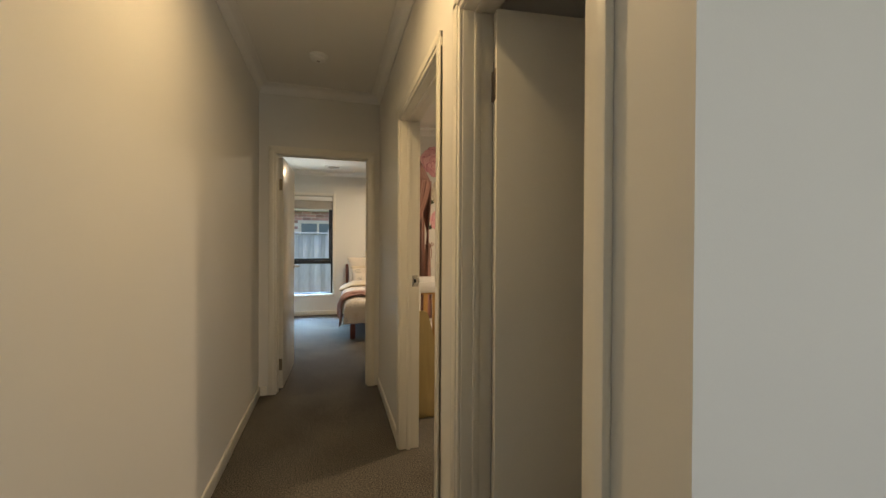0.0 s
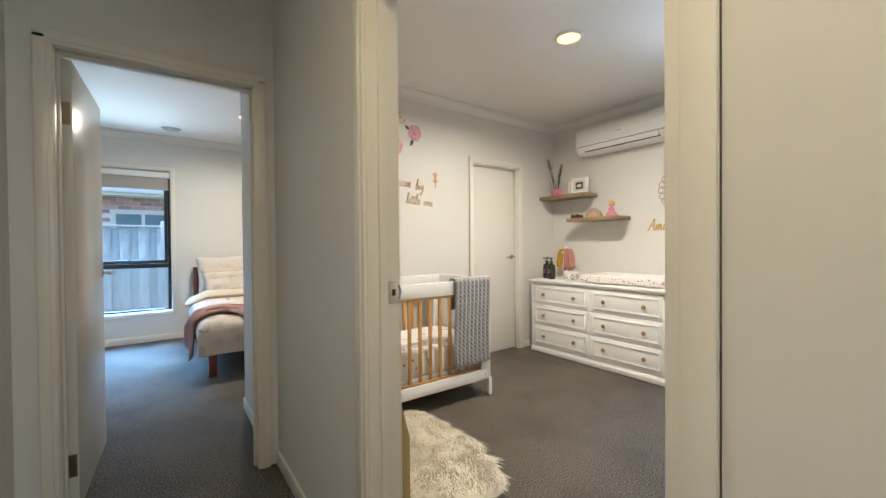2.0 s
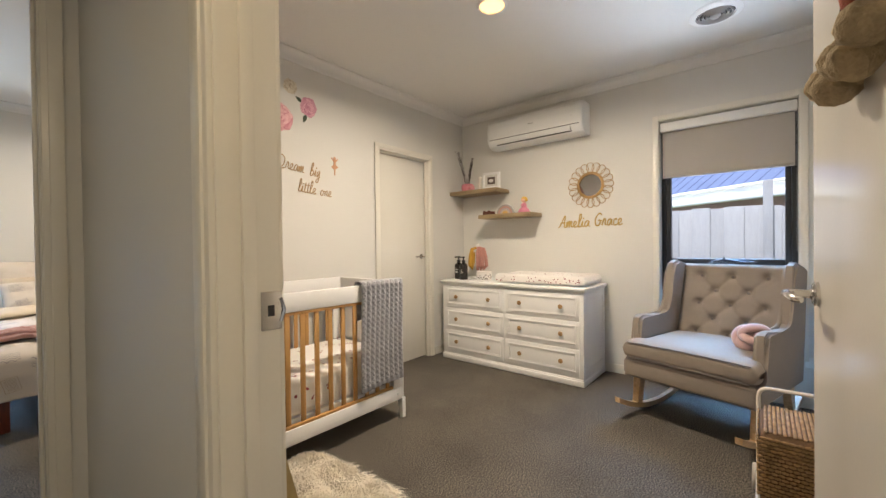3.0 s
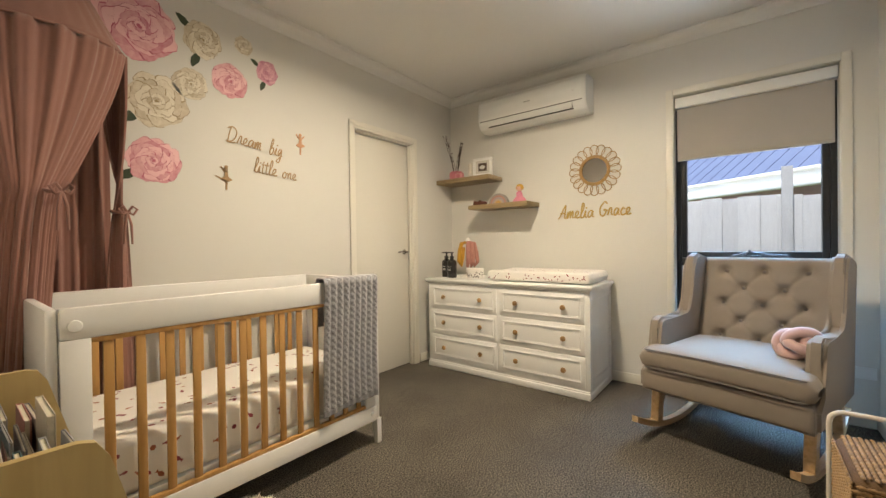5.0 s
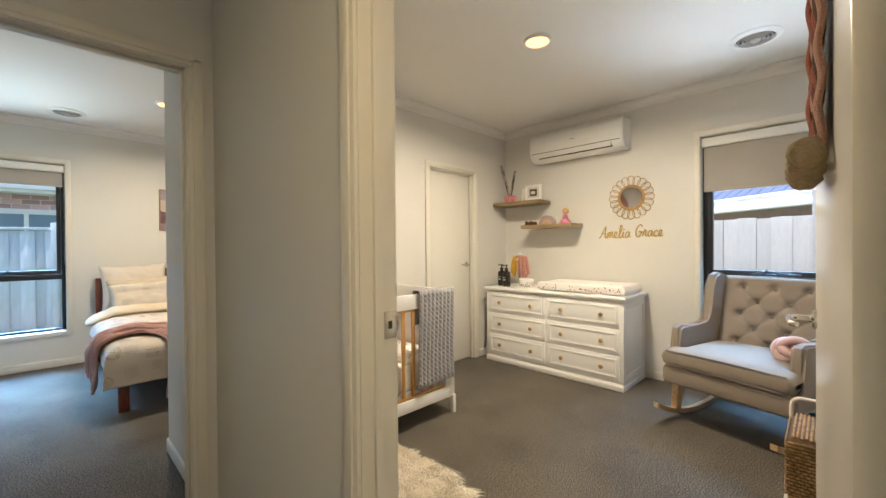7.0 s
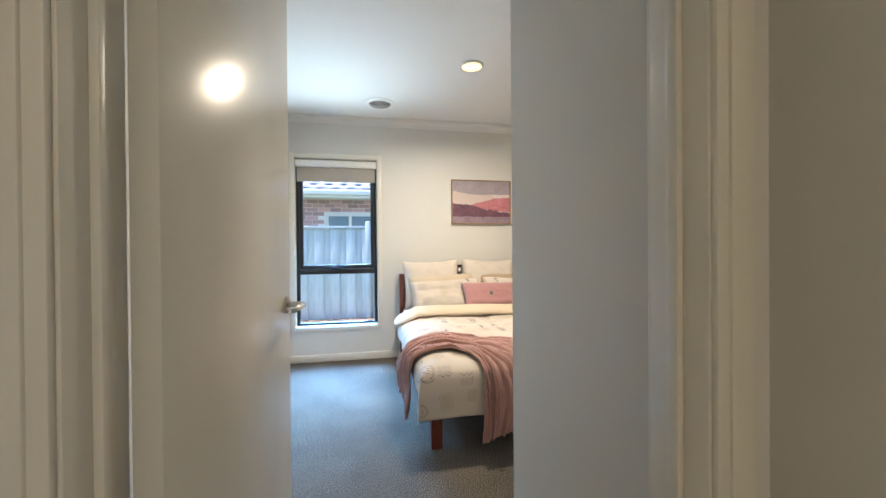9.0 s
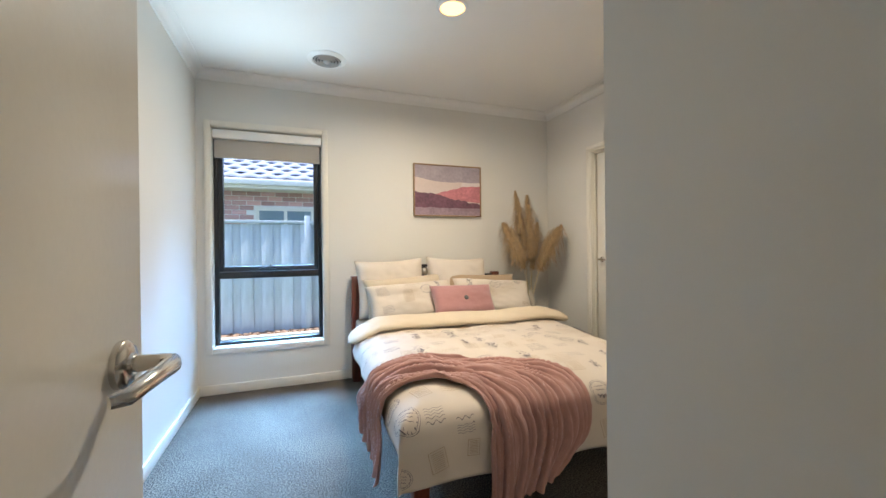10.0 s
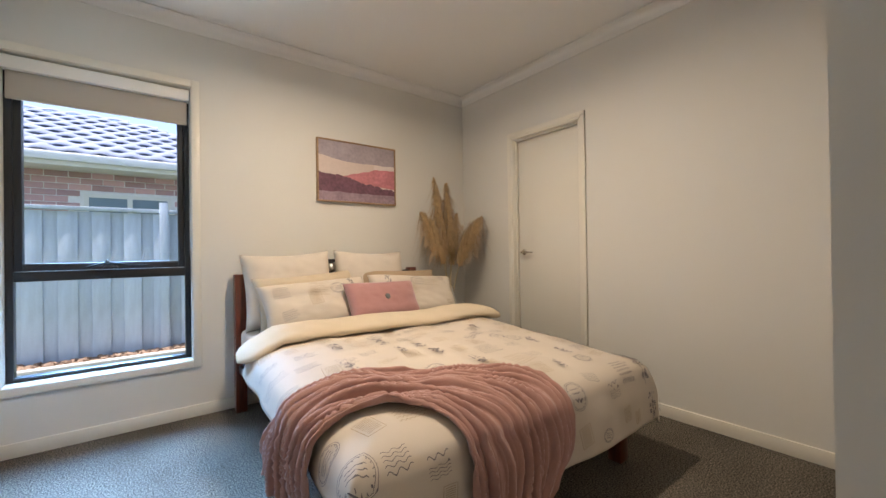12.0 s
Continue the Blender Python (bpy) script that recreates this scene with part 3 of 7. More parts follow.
def knit_blanket():
    """A cable-knit blanket folded over the cot's corner rail."""
    t = thing("knit_blanket", pose(1.83, 4.42, 0.925), "grey cable-knit blanket folded over the cot rail", "blanket")
    W = 0.35

    def fn(u, v):
        # v: over the rail from the inside, across the top, down the outside
        s = v * 0.92
        x = (u - 0.5) * W
        if s < 0.22:
            y, z = 0.052, -0.22 + s
        elif s < 0.30:
            a = (s - 0.22) / 0.08 * math.pi
            y, z = 0.018 + 0.034 * math.cos(a), 0.012 + 0.014 * math.sin(a)
        else:
            y, z = -0.018, -(s - 0.30)
        d = s - 0.3
        cab = (u * 9) % 1.0
        bumpy = 0.009 * abs(math.sin(math.pi * cab)) + 0.006 * math.sin(2 * math.pi * (s * 30 + (0.5 if cab > 0.5 else 0))) * (1 if 0.2 < cab < 0.8 else 0.2)
        hang = max(0, d)
        x += 0.012 * hang * math.sin(7 * s) - 0.02 * hang
        z -= 0.05 * hang * (0.5 - u) * 0.6
        y -= (bumpy if s > 0.26 else -bumpy) + 0.01 * math.sin(5 * u + 3 * s) * hang
        return (x, y, z)
    bm = bmesh.new()
    grid(bm, 97, 120, fn)
    ob = part("knitted_panel", bm, KNIT, t, sharp=180)
    so = ob.modifiers.new("thick", "SOLIDIFY")
    so.thickness = 0.006
    bm = bmesh.new()
    grid(bm, 40, 8, lambda u, v: tuple(Vector(fn(u, 1.0)) + Vector((0, 0, -0.03 * v + 0.004))))
    ob = part("border", bm, mat("grey_satin_border", (0.27, 0.27, 0.29), 0.6), t, "plain grey border", sharp=180)
    so = ob.modifiers.new("thick", "SOLIDIFY")
    so.thickness = 0.006


knit_blanket()


def canopy():
    cx, cy, rx, ry, zr = 0.79, 5.05, 0.255, 0.155, 1.985
    c = thing("bed_canopy", pose(cx, cy + 0.1, 2.6), "dusty pink voile canopy with tied-back drapes over the cot", "canopy")
    inv = c.matrix_basis.inverted()
    apex = Vector((cx, cy + 0.1, 2.52))

    def rim(a):
        return Vector((cx + rx * math.cos(a), cy + ry * math.sin(a), zr))

    def put(nm, bm, material=PINKCLOTH, lab="", thick=0.0015):
        bm.transform(inv)
        ob = part(nm, bm, material, c, lab, sharp=180)
        if thick:
            so = ob.modifiers.new("thick", "SOLIDIFY")
            so.thickness = thick
        return ob
    bm = bmesh.new()

    def cone(u, v):
        a = 2 * math.pi * u
        p = rim(a).lerp(apex, v ** 1.25)
        k = 1 + 0.03 * math.sin(26 * a) * (1 - v) * v * 3
        return (cx + (p.x - cx) * k, cy + (p.y - cy) * k, p.z)
    grid(bm, 144, 14, cone, wrap=True)
    put("canopy_top", bm)
    bm = bmesh.new()
    tube(bm, [rim(2 * math.pi * k / 48) + Vector((0, 0, 0.0)) for k in range(49)], 0.006, 6, cap=False)
    put("hem_ring", bm, PINKCLOTH, "", 0)
    bm = bmesh.new()
    tube(bm, [apex, apex + Vector((0, 0, 0.1))], 0.003, 6)
    put("cord", bm, PINKCLOTH, "", 0)

    def drape(a0, a1, tie, foot, nfold, zt, spread, amp=0.014, slack=0.0, sweep=1.35):
        """A drape gathered in at the tie and fanning out below it."""
        bm = bmesh.new()

        def fn(u, v):
            a = a0 + (a1 - a0) * u
            top = rim(a)
            ztie = tie.z
            tiep = Vector((tie.x + (u - 0.5) * 0.05 - slack * (1 - u), tie.y + 0.02 * math.sin(u * 9), ztie))
            bot = Vector((foot.x + (u - 0.5) * spread, foot.y + 0.05 * math.sin(u * 6), foot.z))
            z = zr + (foot.z - zr) * v
            if z > ztie:
                k = (zr - z) / (zr - ztie)
                k2 = k ** sweep
                p = top.lerp(tiep, k2)
                w = 1 - 0.75 * k2
            else:
                k = (ztie - z) / (ztie - foot.z)
                p = tiep.lerp(bot, min(1, k ** 0.7))
                w = 0.3 + 0.7 * k
            ph = 2 * math.pi * nfold * u
            n = Vector((math.cos(a) * 0.6, math.sin(a), 0)).normalized()
            q = p + n * amp * w * (math.sin(ph + 1.6 * math.sin(5 * u)) * (0.75 + 0.5 * math.sin(11 * u + 1)) + 0.35 * math.sin(2.3 * ph + 3 * v))
            q.z = z
            return q
        grid(bm, 150, 60, fn)
        return put("drape", bm)
    ta, tb = Vector((0.79, 4.86, 1.33)), Vector((1.035, 5.10, 1.28))
    drape(math.radians(150), math.radians(352), ta, Vector((0.635, 5.0, 0.03)), 10, 0, 0.2, 0.012, 0.18)
    drape(math.radians(345), math.radians(400), tb, Vector((1.03, 5.165, 0.03)), 6, 0, 0.16, 0.010, 0.0, 2.6)
    # back drape against the wall
    bm = bmesh.new()
    grid(bm, 120, 20, lambda u, v: (0.56 + 0.46 * u, 5.2 + 0.008 * math.sin(60 * u) + 0.004 * math.sin(101 * u + 2 * v), zr - (zr - 0.03) * v))
    put("back_drape", bm)
    for tpt, d in ((ta, Vector((0.3, -0.95, 0))), (tb, Vector((0.6, -0.8, 0)))):
        bm = bmesh.new()
        tube(bm, [tpt + Vector((0.034 * math.cos(k / 16 * 6.283), 0.028 * math.sin(k / 16 * 6.283), 0.004 * math.sin(k))) for k in range(17)], 0.007, 8, cap=False)
        for s in (-1, 1):
            o = tpt + d * 0.034
            tube(bm, [o, o + Vector((s * 0.018, -0.006, 0.028)), o + Vector((s * 0.036, -0.008, 0.014)), o + Vector((s * 0.02, -0.006, -0.012)), o], [0.005, 0.006, 0.006, 0.006, 0.004], 6)
            tube(bm, [o, o + Vector((s * 0.012, -0.006, -0.06)), o + Vector((s * 0.016, 0, -0.15))], [0.005, 0.006, 0.004], 6)
        put("tie_bow", bm, PINKCLOTH, "tied pink ribbon bow", 0)


canopy()


# wall stickers of peonies
def petal_mat(name, inner, outer):
    m = mat(name, inner, 0.6, var=0.15, vscale=25)
    nt = m.node_tree
    b = nt.nodes["Principled BSDF"]
    g, n = nt.nodes.new("ShaderNodeNewGeometry"), nt.nodes.new("ShaderNodeTexNoise")
    n.inputs["Scale"].default_value, n.inputs["Detail"].default_value = 45, 3
    add = nt.nodes.new("ShaderNodeMath")
    add.operation = "MULTIPLY_ADD"
    add.inputs[1].default_value, add.inputs[2].default_value = 0.55, 0.0
    tc = nt.nodes.new("ShaderNodeTexCoord")
    nt.links.new(tc.outputs["Object"], n.inputs[0])
    nt.links.new(g.outputs["Random Per Island"], add.inputs[0])
    s = nt.nodes.new("ShaderNodeMath")
    s.operation = "MULTIPLY_ADD"
    s.inputs[1].default_value = 0.6
    nt.links.new(n.outputs[0], s.inputs[0]), nt.links.new(add.outputs[0], s.inputs[2])
    nt.links.new(ramp(nt, s.outputs[0], inner, outer, 0.2, 0.75), b.inputs["Base Color"])
    return m


PET_PINK = petal_mat("pink_peony_print", (0.60, 0.20, 0.26), (0.86, 0.53, 0.56))
PET_LILAC = petal_mat("lilac_peony_print", (0.50, 0.16, 0.26), (0.76, 0.42, 0.50))
PET_CREAM = petal_mat("cream_peony_print", (0.50, 0.41, 0.28), (0.78, 0.72, 0.60))
DEEP = {PET_PINK.name: petal_mat("deep_pink_print", (0.34, 0.04, 0.09), (0.58, 0.14, 0.22)),
        PET_LILAC.name: petal_mat("deep_lilac_print", (0.28, 0.05, 0.12), (0.50, 0.16, 0.25)),
        PET_CREAM.name: petal_mat("deep_cream_print", (0.20, 0.13, 0.06), (0.38, 0.29, 0.16))}
LEAFP = mat("dark_leaf_print", (0.035, 0.055, 0.025), 0.6, var=0.3, vscale=30)


def peony(x, z, r, material, label, seed, leaves=()):
    t = thing("flower_sticker", pose(x, 5.2395, z), label, "wall sticker", group="peony stickers")
    rg = random.Random(seed)
    bm, bd = bmesh.new(), bmesh.new()
    layer = 0
    rings = ((0.60, 0.46, 7), (0.46, 0.42, 7), (0.33, 0.34, 6), (0.21, 0.27, 6), (0.11, 0.2, 5), (0.03, 0.13, 4))
    for ring, (rad, size, n) in enumerate(rings):
        off = rg.uniform(0, 6)
        for k in range(n):
            layer += 1
            a = off + 2 * math.pi * k / n + rg.uniform(-0.2, 0.2)
            e1, e2 = Vector((math.cos(a), 0, math.sin(a))), Vector((-math.sin(a), 0, math.cos(a)))
            c = e1 * r * rad * rg.uniform(0.88, 1.1)
            m = 22
            ph, cut = rg.uniform(0, 6), rg.uniform(0.1, 0.3)
            wob = [size * r * (1 + 0.08 * math.sin(3 * b_ + ph) + 0.05 * math.sin(7 * b_ + 2 * ph) - cut * math.exp(-(b_ - math.pi + (ph - 3) * 0.2) ** 2 / 0.06)) for b_ in (2 * math.pi * j / m for j in range(m))]
            y0 = -0.0004 - 0.00024 * layer

            def leafshape(target, k1, k2, shift, y):
                target.faces.new([target.verts.new(c + e1 * (shift * size * r - wob[j] * k1 * math.cos(2 * math.pi * j / m)) + e2 * wob[j] * k2 * math.sin(2 * math.pi * j / m) + Vector((0, y, 0))) for j in range(m)])
            leafshape(bd, 0.90, 1.2, 0.0, y0)
            leafshape(bm, 0.82, 1.12, 0.06, y0 - 0.00006)
            leafshape(bd, 0.42, 0.6, -0.30 + rg.uniform(-0.08, 0.08), y0 - 0.00012)
            # veins from the petal's foot
            for q in (-0.5, -0.1, 0.35):
                foot, tip = c - e1 * size * r * 0.5 + e2 * size * r * q * 0.4, c + e1 * size * r * rg.uniform(0.2, 0.55) + e2 * size * r * q * 1.2
                s_ = e2 * size * r * 0.035
                bd.faces.new([bd.verts.new(p + Vector((0, y0 - 0.00017, 0))) for p in (foot - s_, foot + s_, tip)])
    part("blossom", bm, material, t)
    part("deep_print", bd, DEEP[material.name], t, "deeper coloured print between the petals")
    for a, ln in leaves:
        bm = bmesh.new()
        e1, e2 = Vector((math.cos(a), 0, math.sin(a))), Vector((-math.sin(a), 0, math.cos(a)))
        prof = [(0.7, 0.0), (0.95, 0.11), (1.2, 0.12), (1.5, 0.04), (1.62, 0.0), (1.5, -0.08), (1.2, -0.13), (0.95, -0.09)]
        bm.faces.new([bm.verts.new(e1 * p * ln + e2 * q * ln * 1.6 + Vector((0, -0.0003, 0))) for p, q in prof])
        part("leaf", bm, LEAFP, t, "dark green leaf")


peony(1.155, 2.25, 0.178, PET_PINK, "large pink peony wall sticker above the cot", 1, ())
peony(1.457, 2.30, 0.105, PET_CREAM, "cream peony wall sticker with dark leaves", 2, ((2.5, 0.105), (-1.9, 0.11)))
peony(1.688, 2.36, 0.055, PET_CREAM, "small cream peony wall sticker", 3)
peony(1.603, 2.115, 0.105, PET_PINK, "pink peony wall sticker", 4)
peony(1.837, 2.245, 0.075, PET_LILAC, "lilac pink peony wall sticker with leaves", 5, ((2.7, 0.075), (-1.9, 0.085)))
peony(1.389, 2.03, 0.088, PET_CREAM, "cream peony wall sticker", 6)
peony(1.225, 1.885, 0.145, PET_CREAM, "large cream peony wall sticker beside the canopy", 7, ((-2.4, 0.13),))
peony(1.209, 1.57, 0.125, PET_PINK, "pink peony wall sticker beside the canopy", 8, ((-2.5, 0.12),))

# cut-out words
LASER = mat("laser_cut_ply", (0.42, 0.27, 0.13), 0.6, var=0.15, vscale=30)
GILT = mat("gold_card", (0.5, 0.34, 0.1), 0.4, var=0.15, vscale=30)


SCRIPT = {  # letter: (advance, strokes) with the low letters 1 high
    "D": (1.55, [[(0.3, 1.9), (0.22, 1.0), (0.25, 0.05)], [(-0.15, 1.7), (0.5, 2.0), (1.15, 1.55), (1.15, 0.6), (0.6, 0.05), (0.05, 0.05), (0.4, -0.1), (1.4, 0.05)]]),
    "r": (0.8, [[(0, 0.05), (0.22, 0.95), (0.3, 1.1), (0.5, 0.9), (0.52, 0.25), (0.8, 0.05)]]),
    "e": (0.8, [[(0, 0.1), (0.45, 0.5), (0.5, 0.88), (0.28, 1.0), (0.1, 0.6), (0.15, 0.15), (0.45, 0), (0.8, 0.15)]]),
    "a": (0.95, [[(0.7, 0.85), (0.4, 1.0), (0.1, 0.6), (0.15, 0.1), (0.45, 0.1), (0.72, 0.9), (0.72, 0.2), (0.95, 0.05)]]),
    "m": (1.15, [[(0, 0.05), (0.1, 0.95), (0.15, 0), (0.35, 0.95), (0.5, 0.9), (0.5, 0), (0.72, 0.95), (0.87, 0.9), (0.88, 0.15), (1.15, 0.05)]]),
    "b": (0.85, [[(0, 0.2), (0.35, 1.5), (0.3, 2.1), (0.12, 1.9), (0.12, 0.1), (0.45, 0), (0.65, 0.5), (0.45, 0.95), (0.2, 0.7)]]),
    "i": (0.5, [[(0, 0.05), (0.2, 1.0), (0.22, 0.15), (0.5, 0.05)]]),
    "g": (0.9, [[(0.65, 0.9), (0.35, 1.0), (0.08, 0.5), (0.3, 0.05), (0.6, 0.9), (0.6, -0.6), (0.35, -1.0), (0.1, -0.7), (0.8, 0.1)]]),
    "l": (0.55, [[(0, 0.1), (0.4, 1.4), (0.35, 2.1), (0.15, 1.9), (0.15, 0.2), (0.35, 0), (0.55, 0.1)]]),
    "t": (0.55, [[(0.2, 1.7), (0.18, 0.2), (0.35, 0), (0.55, 0.1)], [(-0.05, 1.2), (0.5, 1.3)]]),
    "o": (0.95, [[(0.4, 1.0), (0.1, 0.7), (0.15, 0.1), (0.5, 0.05), (0.65, 0.6), (0.4, 1.0), (0.6, 0.8), (0.95, 0.85)]]),
    "n": (0.8, [[(0, 0.85), (0.08, 0.02), (0.12, 0.6), (0.35, 1.0), (0.5, 0.8), (0.52, 0.15), (0.8, 0.05)]]),
    "A": (1.25, [[(-0.1, 0.0), (0.2, 0.3), (0.85, 2.0), (0.9, 1.0), (0.95, 0.1), (1.25, 0.05)], [(0.2, 0.75), (1.0, 0.85)]]),
    "c": (0.75, [[(0.6, 0.8), (0.35, 1.0), (0.08, 0.5), (0.3, 0.0), (0.75, 0.1)]]),
    "G": (1.25, [[(1.05, 1.7), (0.65, 2.0), (0.1, 1.2), (0.2, 0.2), (0.7, 0.0), (1.0, 0.8), (0.6, 0.85), (1.25, 0.75)]]),
}


def curve_through(P, n=7):
    out = []
    for i in range(len(P) - 1):
        p0, p1, p2, p3 = (Vector(P[max(0, min(len(P) - 1, i + k))]) for k in (-1, 0, 1, 2))
        for j in range(n):
            f = j / n
            out.append(0.5 * ((2 * p1) + (p2 - p0) * f + (2 * p0 - 5 * p1 + 4 * p2 - p3) * f * f + (3 * p1 - p0 - 3 * p2 + p3) * f ** 3))
    return out + [Vector(P[-1])]


def word(name, text, low, m, material, label, width, r):
    """A cut-out word in joined script: low is the height of the small letters."""
    t = thing(name, m, label, "wall letters")
    total = sum(SCRIPT[c][0] for c in text)
    k, x = width / total, 0.0
    for c in text:
        bm = bmesh.new()
        for st in SCRIPT[c][1]:
            pts = [((x + p.x) * k + 0.12 * p.y * low, p.y * low, 0.0) for p in curve_through(st)]
            tube(bm, pts, r, 6)
        bmesh.ops.scale(bm, vec=(1, 1, 0.6), verts=bm.verts[:])
        part("letter", bm, material, t, sharp=60)
        x += SCRIPT[c][0]
        if c == "i":
            bm = bmesh.new()
            lathe(bm, [(0, -0.002), (r * 1.2, -0.002), (r * 1.2, 0.002), (0, 0.002)], 10, pose((x - 0.26) * k + 0.17 * low, 1.42 * low, 0))
            part("dot", bm, material, t)
    return t


TIMBER_WORD = "thin timber script word fixed to the wall"
word("wall_word", "Dream", 0.047, pose(1.572, 5.235, 1.752, 90, 6, 0), LASER, TIMBER_WORD, 0.215, 0.0036)
word("wall_word", "big", 0.047, pose(1.838, 5.235, 1.722, 90, 6, 0), LASER, TIMBER_WORD, 0.092, 0.0036)
word("wall_word", "little", 0.045, pose(1.735, 5.235, 1.588, 90, 4, 0), LASER, TIMBER_WORD, 0.155, 0.0036)
word("wall_word", "one", 0.042, pose(1.925, 5.235, 1.574, 90, 4, 0), LASER, TIMBER_WORD, 0.105, 0.0036)
GOLD_WORD = "gold cut-out script name fixed to the wall"
word("wall_name", "Amelia", 0.056, pose(3.832, 4.075, 1.322, 90, 0, -90), GILT, GOLD_WORD, 0.30, 0.0062)
word("wall_name", "Grace", 0.056, pose(3.832, 3.735, 1.328, 90, 0, -90), GILT, GOLD_WORD, 0.245, 0.0062)

SKIN = mat("peach_card", (0.62, 0.33, 0.18), 0.6)
DARKCARD = mat("dark_card", (0.08, 0.05, 0.035), 0.6)


def ballerina(x, z, flip):
    """A small cut-out dancer plaque."""
    bm = bmesh.new()
    f = -1 if flip else 1
    for pts in ([(-0.008, 0.048), (0.008, 0.048), (0.011, 0.066), (0.0, 0.075), (-0.011, 0.066)],
                [(-0.012, 0.0), (0.012, 0.0), (0.008, 0.046), (-0.008, 0.046)],
                [(-0.034, -0.012), (0.0, -0.03), (0.036, -0.01), (0.012, 0.006), (-0.012, 0.006)],
                [(-0.005, -0.075), (0.004, -0.075), (0.007, -0.02), (-0.004, -0.02)],
                [(0.006, 0.04), (0.03 * f, 0.062), (0.034 * f, 0.056), (0.008, 0.03)],
                [(-0.006, 0.04), (-0.028, 0.066), (-0.034, 0.06), (-0.008, 0.03)]):
        extrude_poly(bm, pts, "y", 0, 0.004)
    if flip:
        extrude_poly(bm, [(-0.004, -0.012), (-0.062, 0.008), (-0.062, 0.002), (-0.004, -0.024)], "y", 0, 0.004)
    solid("dancer_plaque", bm, SKIN if not flip else LASER, "small cut-out dancer figure fixed to the wall", "wall ornament", m=pose(x, 5.2355, z))


ballerina(2.067, 1.825, False)
ballerina(1.57, 1.528, True)


def dresser():
    d = thing("dresser", pose(3.55, 4.375, 0), "white six-drawer dresser with round wooden knobs", "dresser")
    hx, hy = 0.265, 0.725
    part("carcass", boxes((-hx, hx, -hy, hy, 0.05, 0.765), bevel=0.003), WHITEP, d)
    bm = bmesh.new()
    box(bm, -hx - 0.012, hx, -hy - 0.012, hy + 0.012, 0.0, 0.05, bevel=0.008)
    box(bm, -hx - 0.006, hx, -hy - 0.006, hy + 0.006, 0.048, 0.062, bevel=0.005)
    part("plinth", bm, WHITEP, d)
    bm = bmesh.new()
    box(bm, -hx - 0.016, hx, -hy - 0.016, hy + 0.016, 0.763, 0.781, bevel=0.007)
    box(bm, -hx - 0.03, hx + 0.004, -hy - 0.03, hy + 0.03, 0.779, 0.805, bevel=0.008)
    part("top", bm, WHITEP, d)
    for sy in (-1, 1):
        for r in range(3):
            y0, y1 = sorted((sy * 0.014, sy * (hy - 0.03)))
            z0 = 0.085 + r * 0.226
            z1 = z0 + 0.214
            bm = bmesh.new()
            box(bm, -hx - 0.006, -hx + 0.006, y0, y1, z0, z1, bevel=0.002)
            i = 0.028
            t = 0.013
            for a, b, c, e in ((y0 + i, y1 - i, z1 - i - t, z1 - i), (y0 + i, y1 - i, z0 + i, z0 + i + t), (y0 + i, y0 + i + t, z0 + i + t, z1 - i - t), (y1 - i - t, y1 - i, z0 + i + t, z1 - i - t)):
                box(bm, -hx - 0.014, -hx - 0.005, a, b, c, e, bevel=0.004)
            for a, b, c, e in ((y0 + i + t, y1 - i - t, z1 - i - t - 0.009, z1 - i - t - 0.002), (y0 + i + t, y1 - i - t, z0 + i + t + 0.002, z0 + i + t + 0.009)):
                box(bm, -hx - 0.010, -hx - 0.005, a, b, c, e, bevel=0.002)
            dr = part("drawer", bm, WHITEP, d)
            for k in (0.22, 0.78):
                bm = bmesh.new()
                lathe(bm, [(0.008, 0), (0.007, 0.010), (0.017, 0.016), (0.020, 0.022), (0.018, 0.029), (0.010, 0.033), (0, 0.034)], 20, pose(-hx - 0.006, y0 + (y1 - y0) * k, (z0 + z1) / 2, 0, -90, 0))
                part("knob", bm, KNOB, dr, "round turned wooden knob")
    # shallow side panel
    for sy in (-1, 1):
        bm = bmesh.new()
        y = sorted((sy * hy, sy * (hy + 0.006)))
        for a, b, c, e in ((-hx, -hx + 0.05, 0.062, 0.763), (hx - 0.05, hx, 0.062, 0.763), (-hx + 0.05, hx - 0.05, 0.062, 0.13), (-hx + 0.05, hx - 0.05, 0.70, 0.763)):
            box(bm, a, b, y[0], y[1], c, e, bevel=0.002)
        part("side_frame", bm, WHITEP, d)


dresser()

# changing pad
PADW = mat("pad_cover", (0.8, 0.77, 0.73), 0.85, var=0.03, vscale=8, bump=0.15, bscale=300)
cp = thing("changing_pad", pose(3.535, 4.07, 0.805), "white contoured changing pad with small berry prints", "changing pad")
bm = bmesh.new()


def padfn(u, v):
    # a closed loop round the cross section, swept along y
    a = 2 * math.pi * u
    y = (v - 0.5) * 0.86
    px, pz = 0.225 * math.copysign(abs(math.cos(a)) ** 0.35, math.cos(a)), 0.045 * math.copysign(abs(math.sin(a)) ** 0.4, math.sin(a)) + 0.047
    if math.sin(a) > 0:
        pz += 0.018 * (abs(px) / 0.225) ** 2 - 0.012
    e = min(1.0, (0.5 - abs(v - 0.5)) / 0.045)
    k = math.sqrt(max(0.0, 1 - (1 - e) ** 2))
    return (px * (0.9 + 0.1 * k), y, 0.047 + (pz - 0.047) * k)


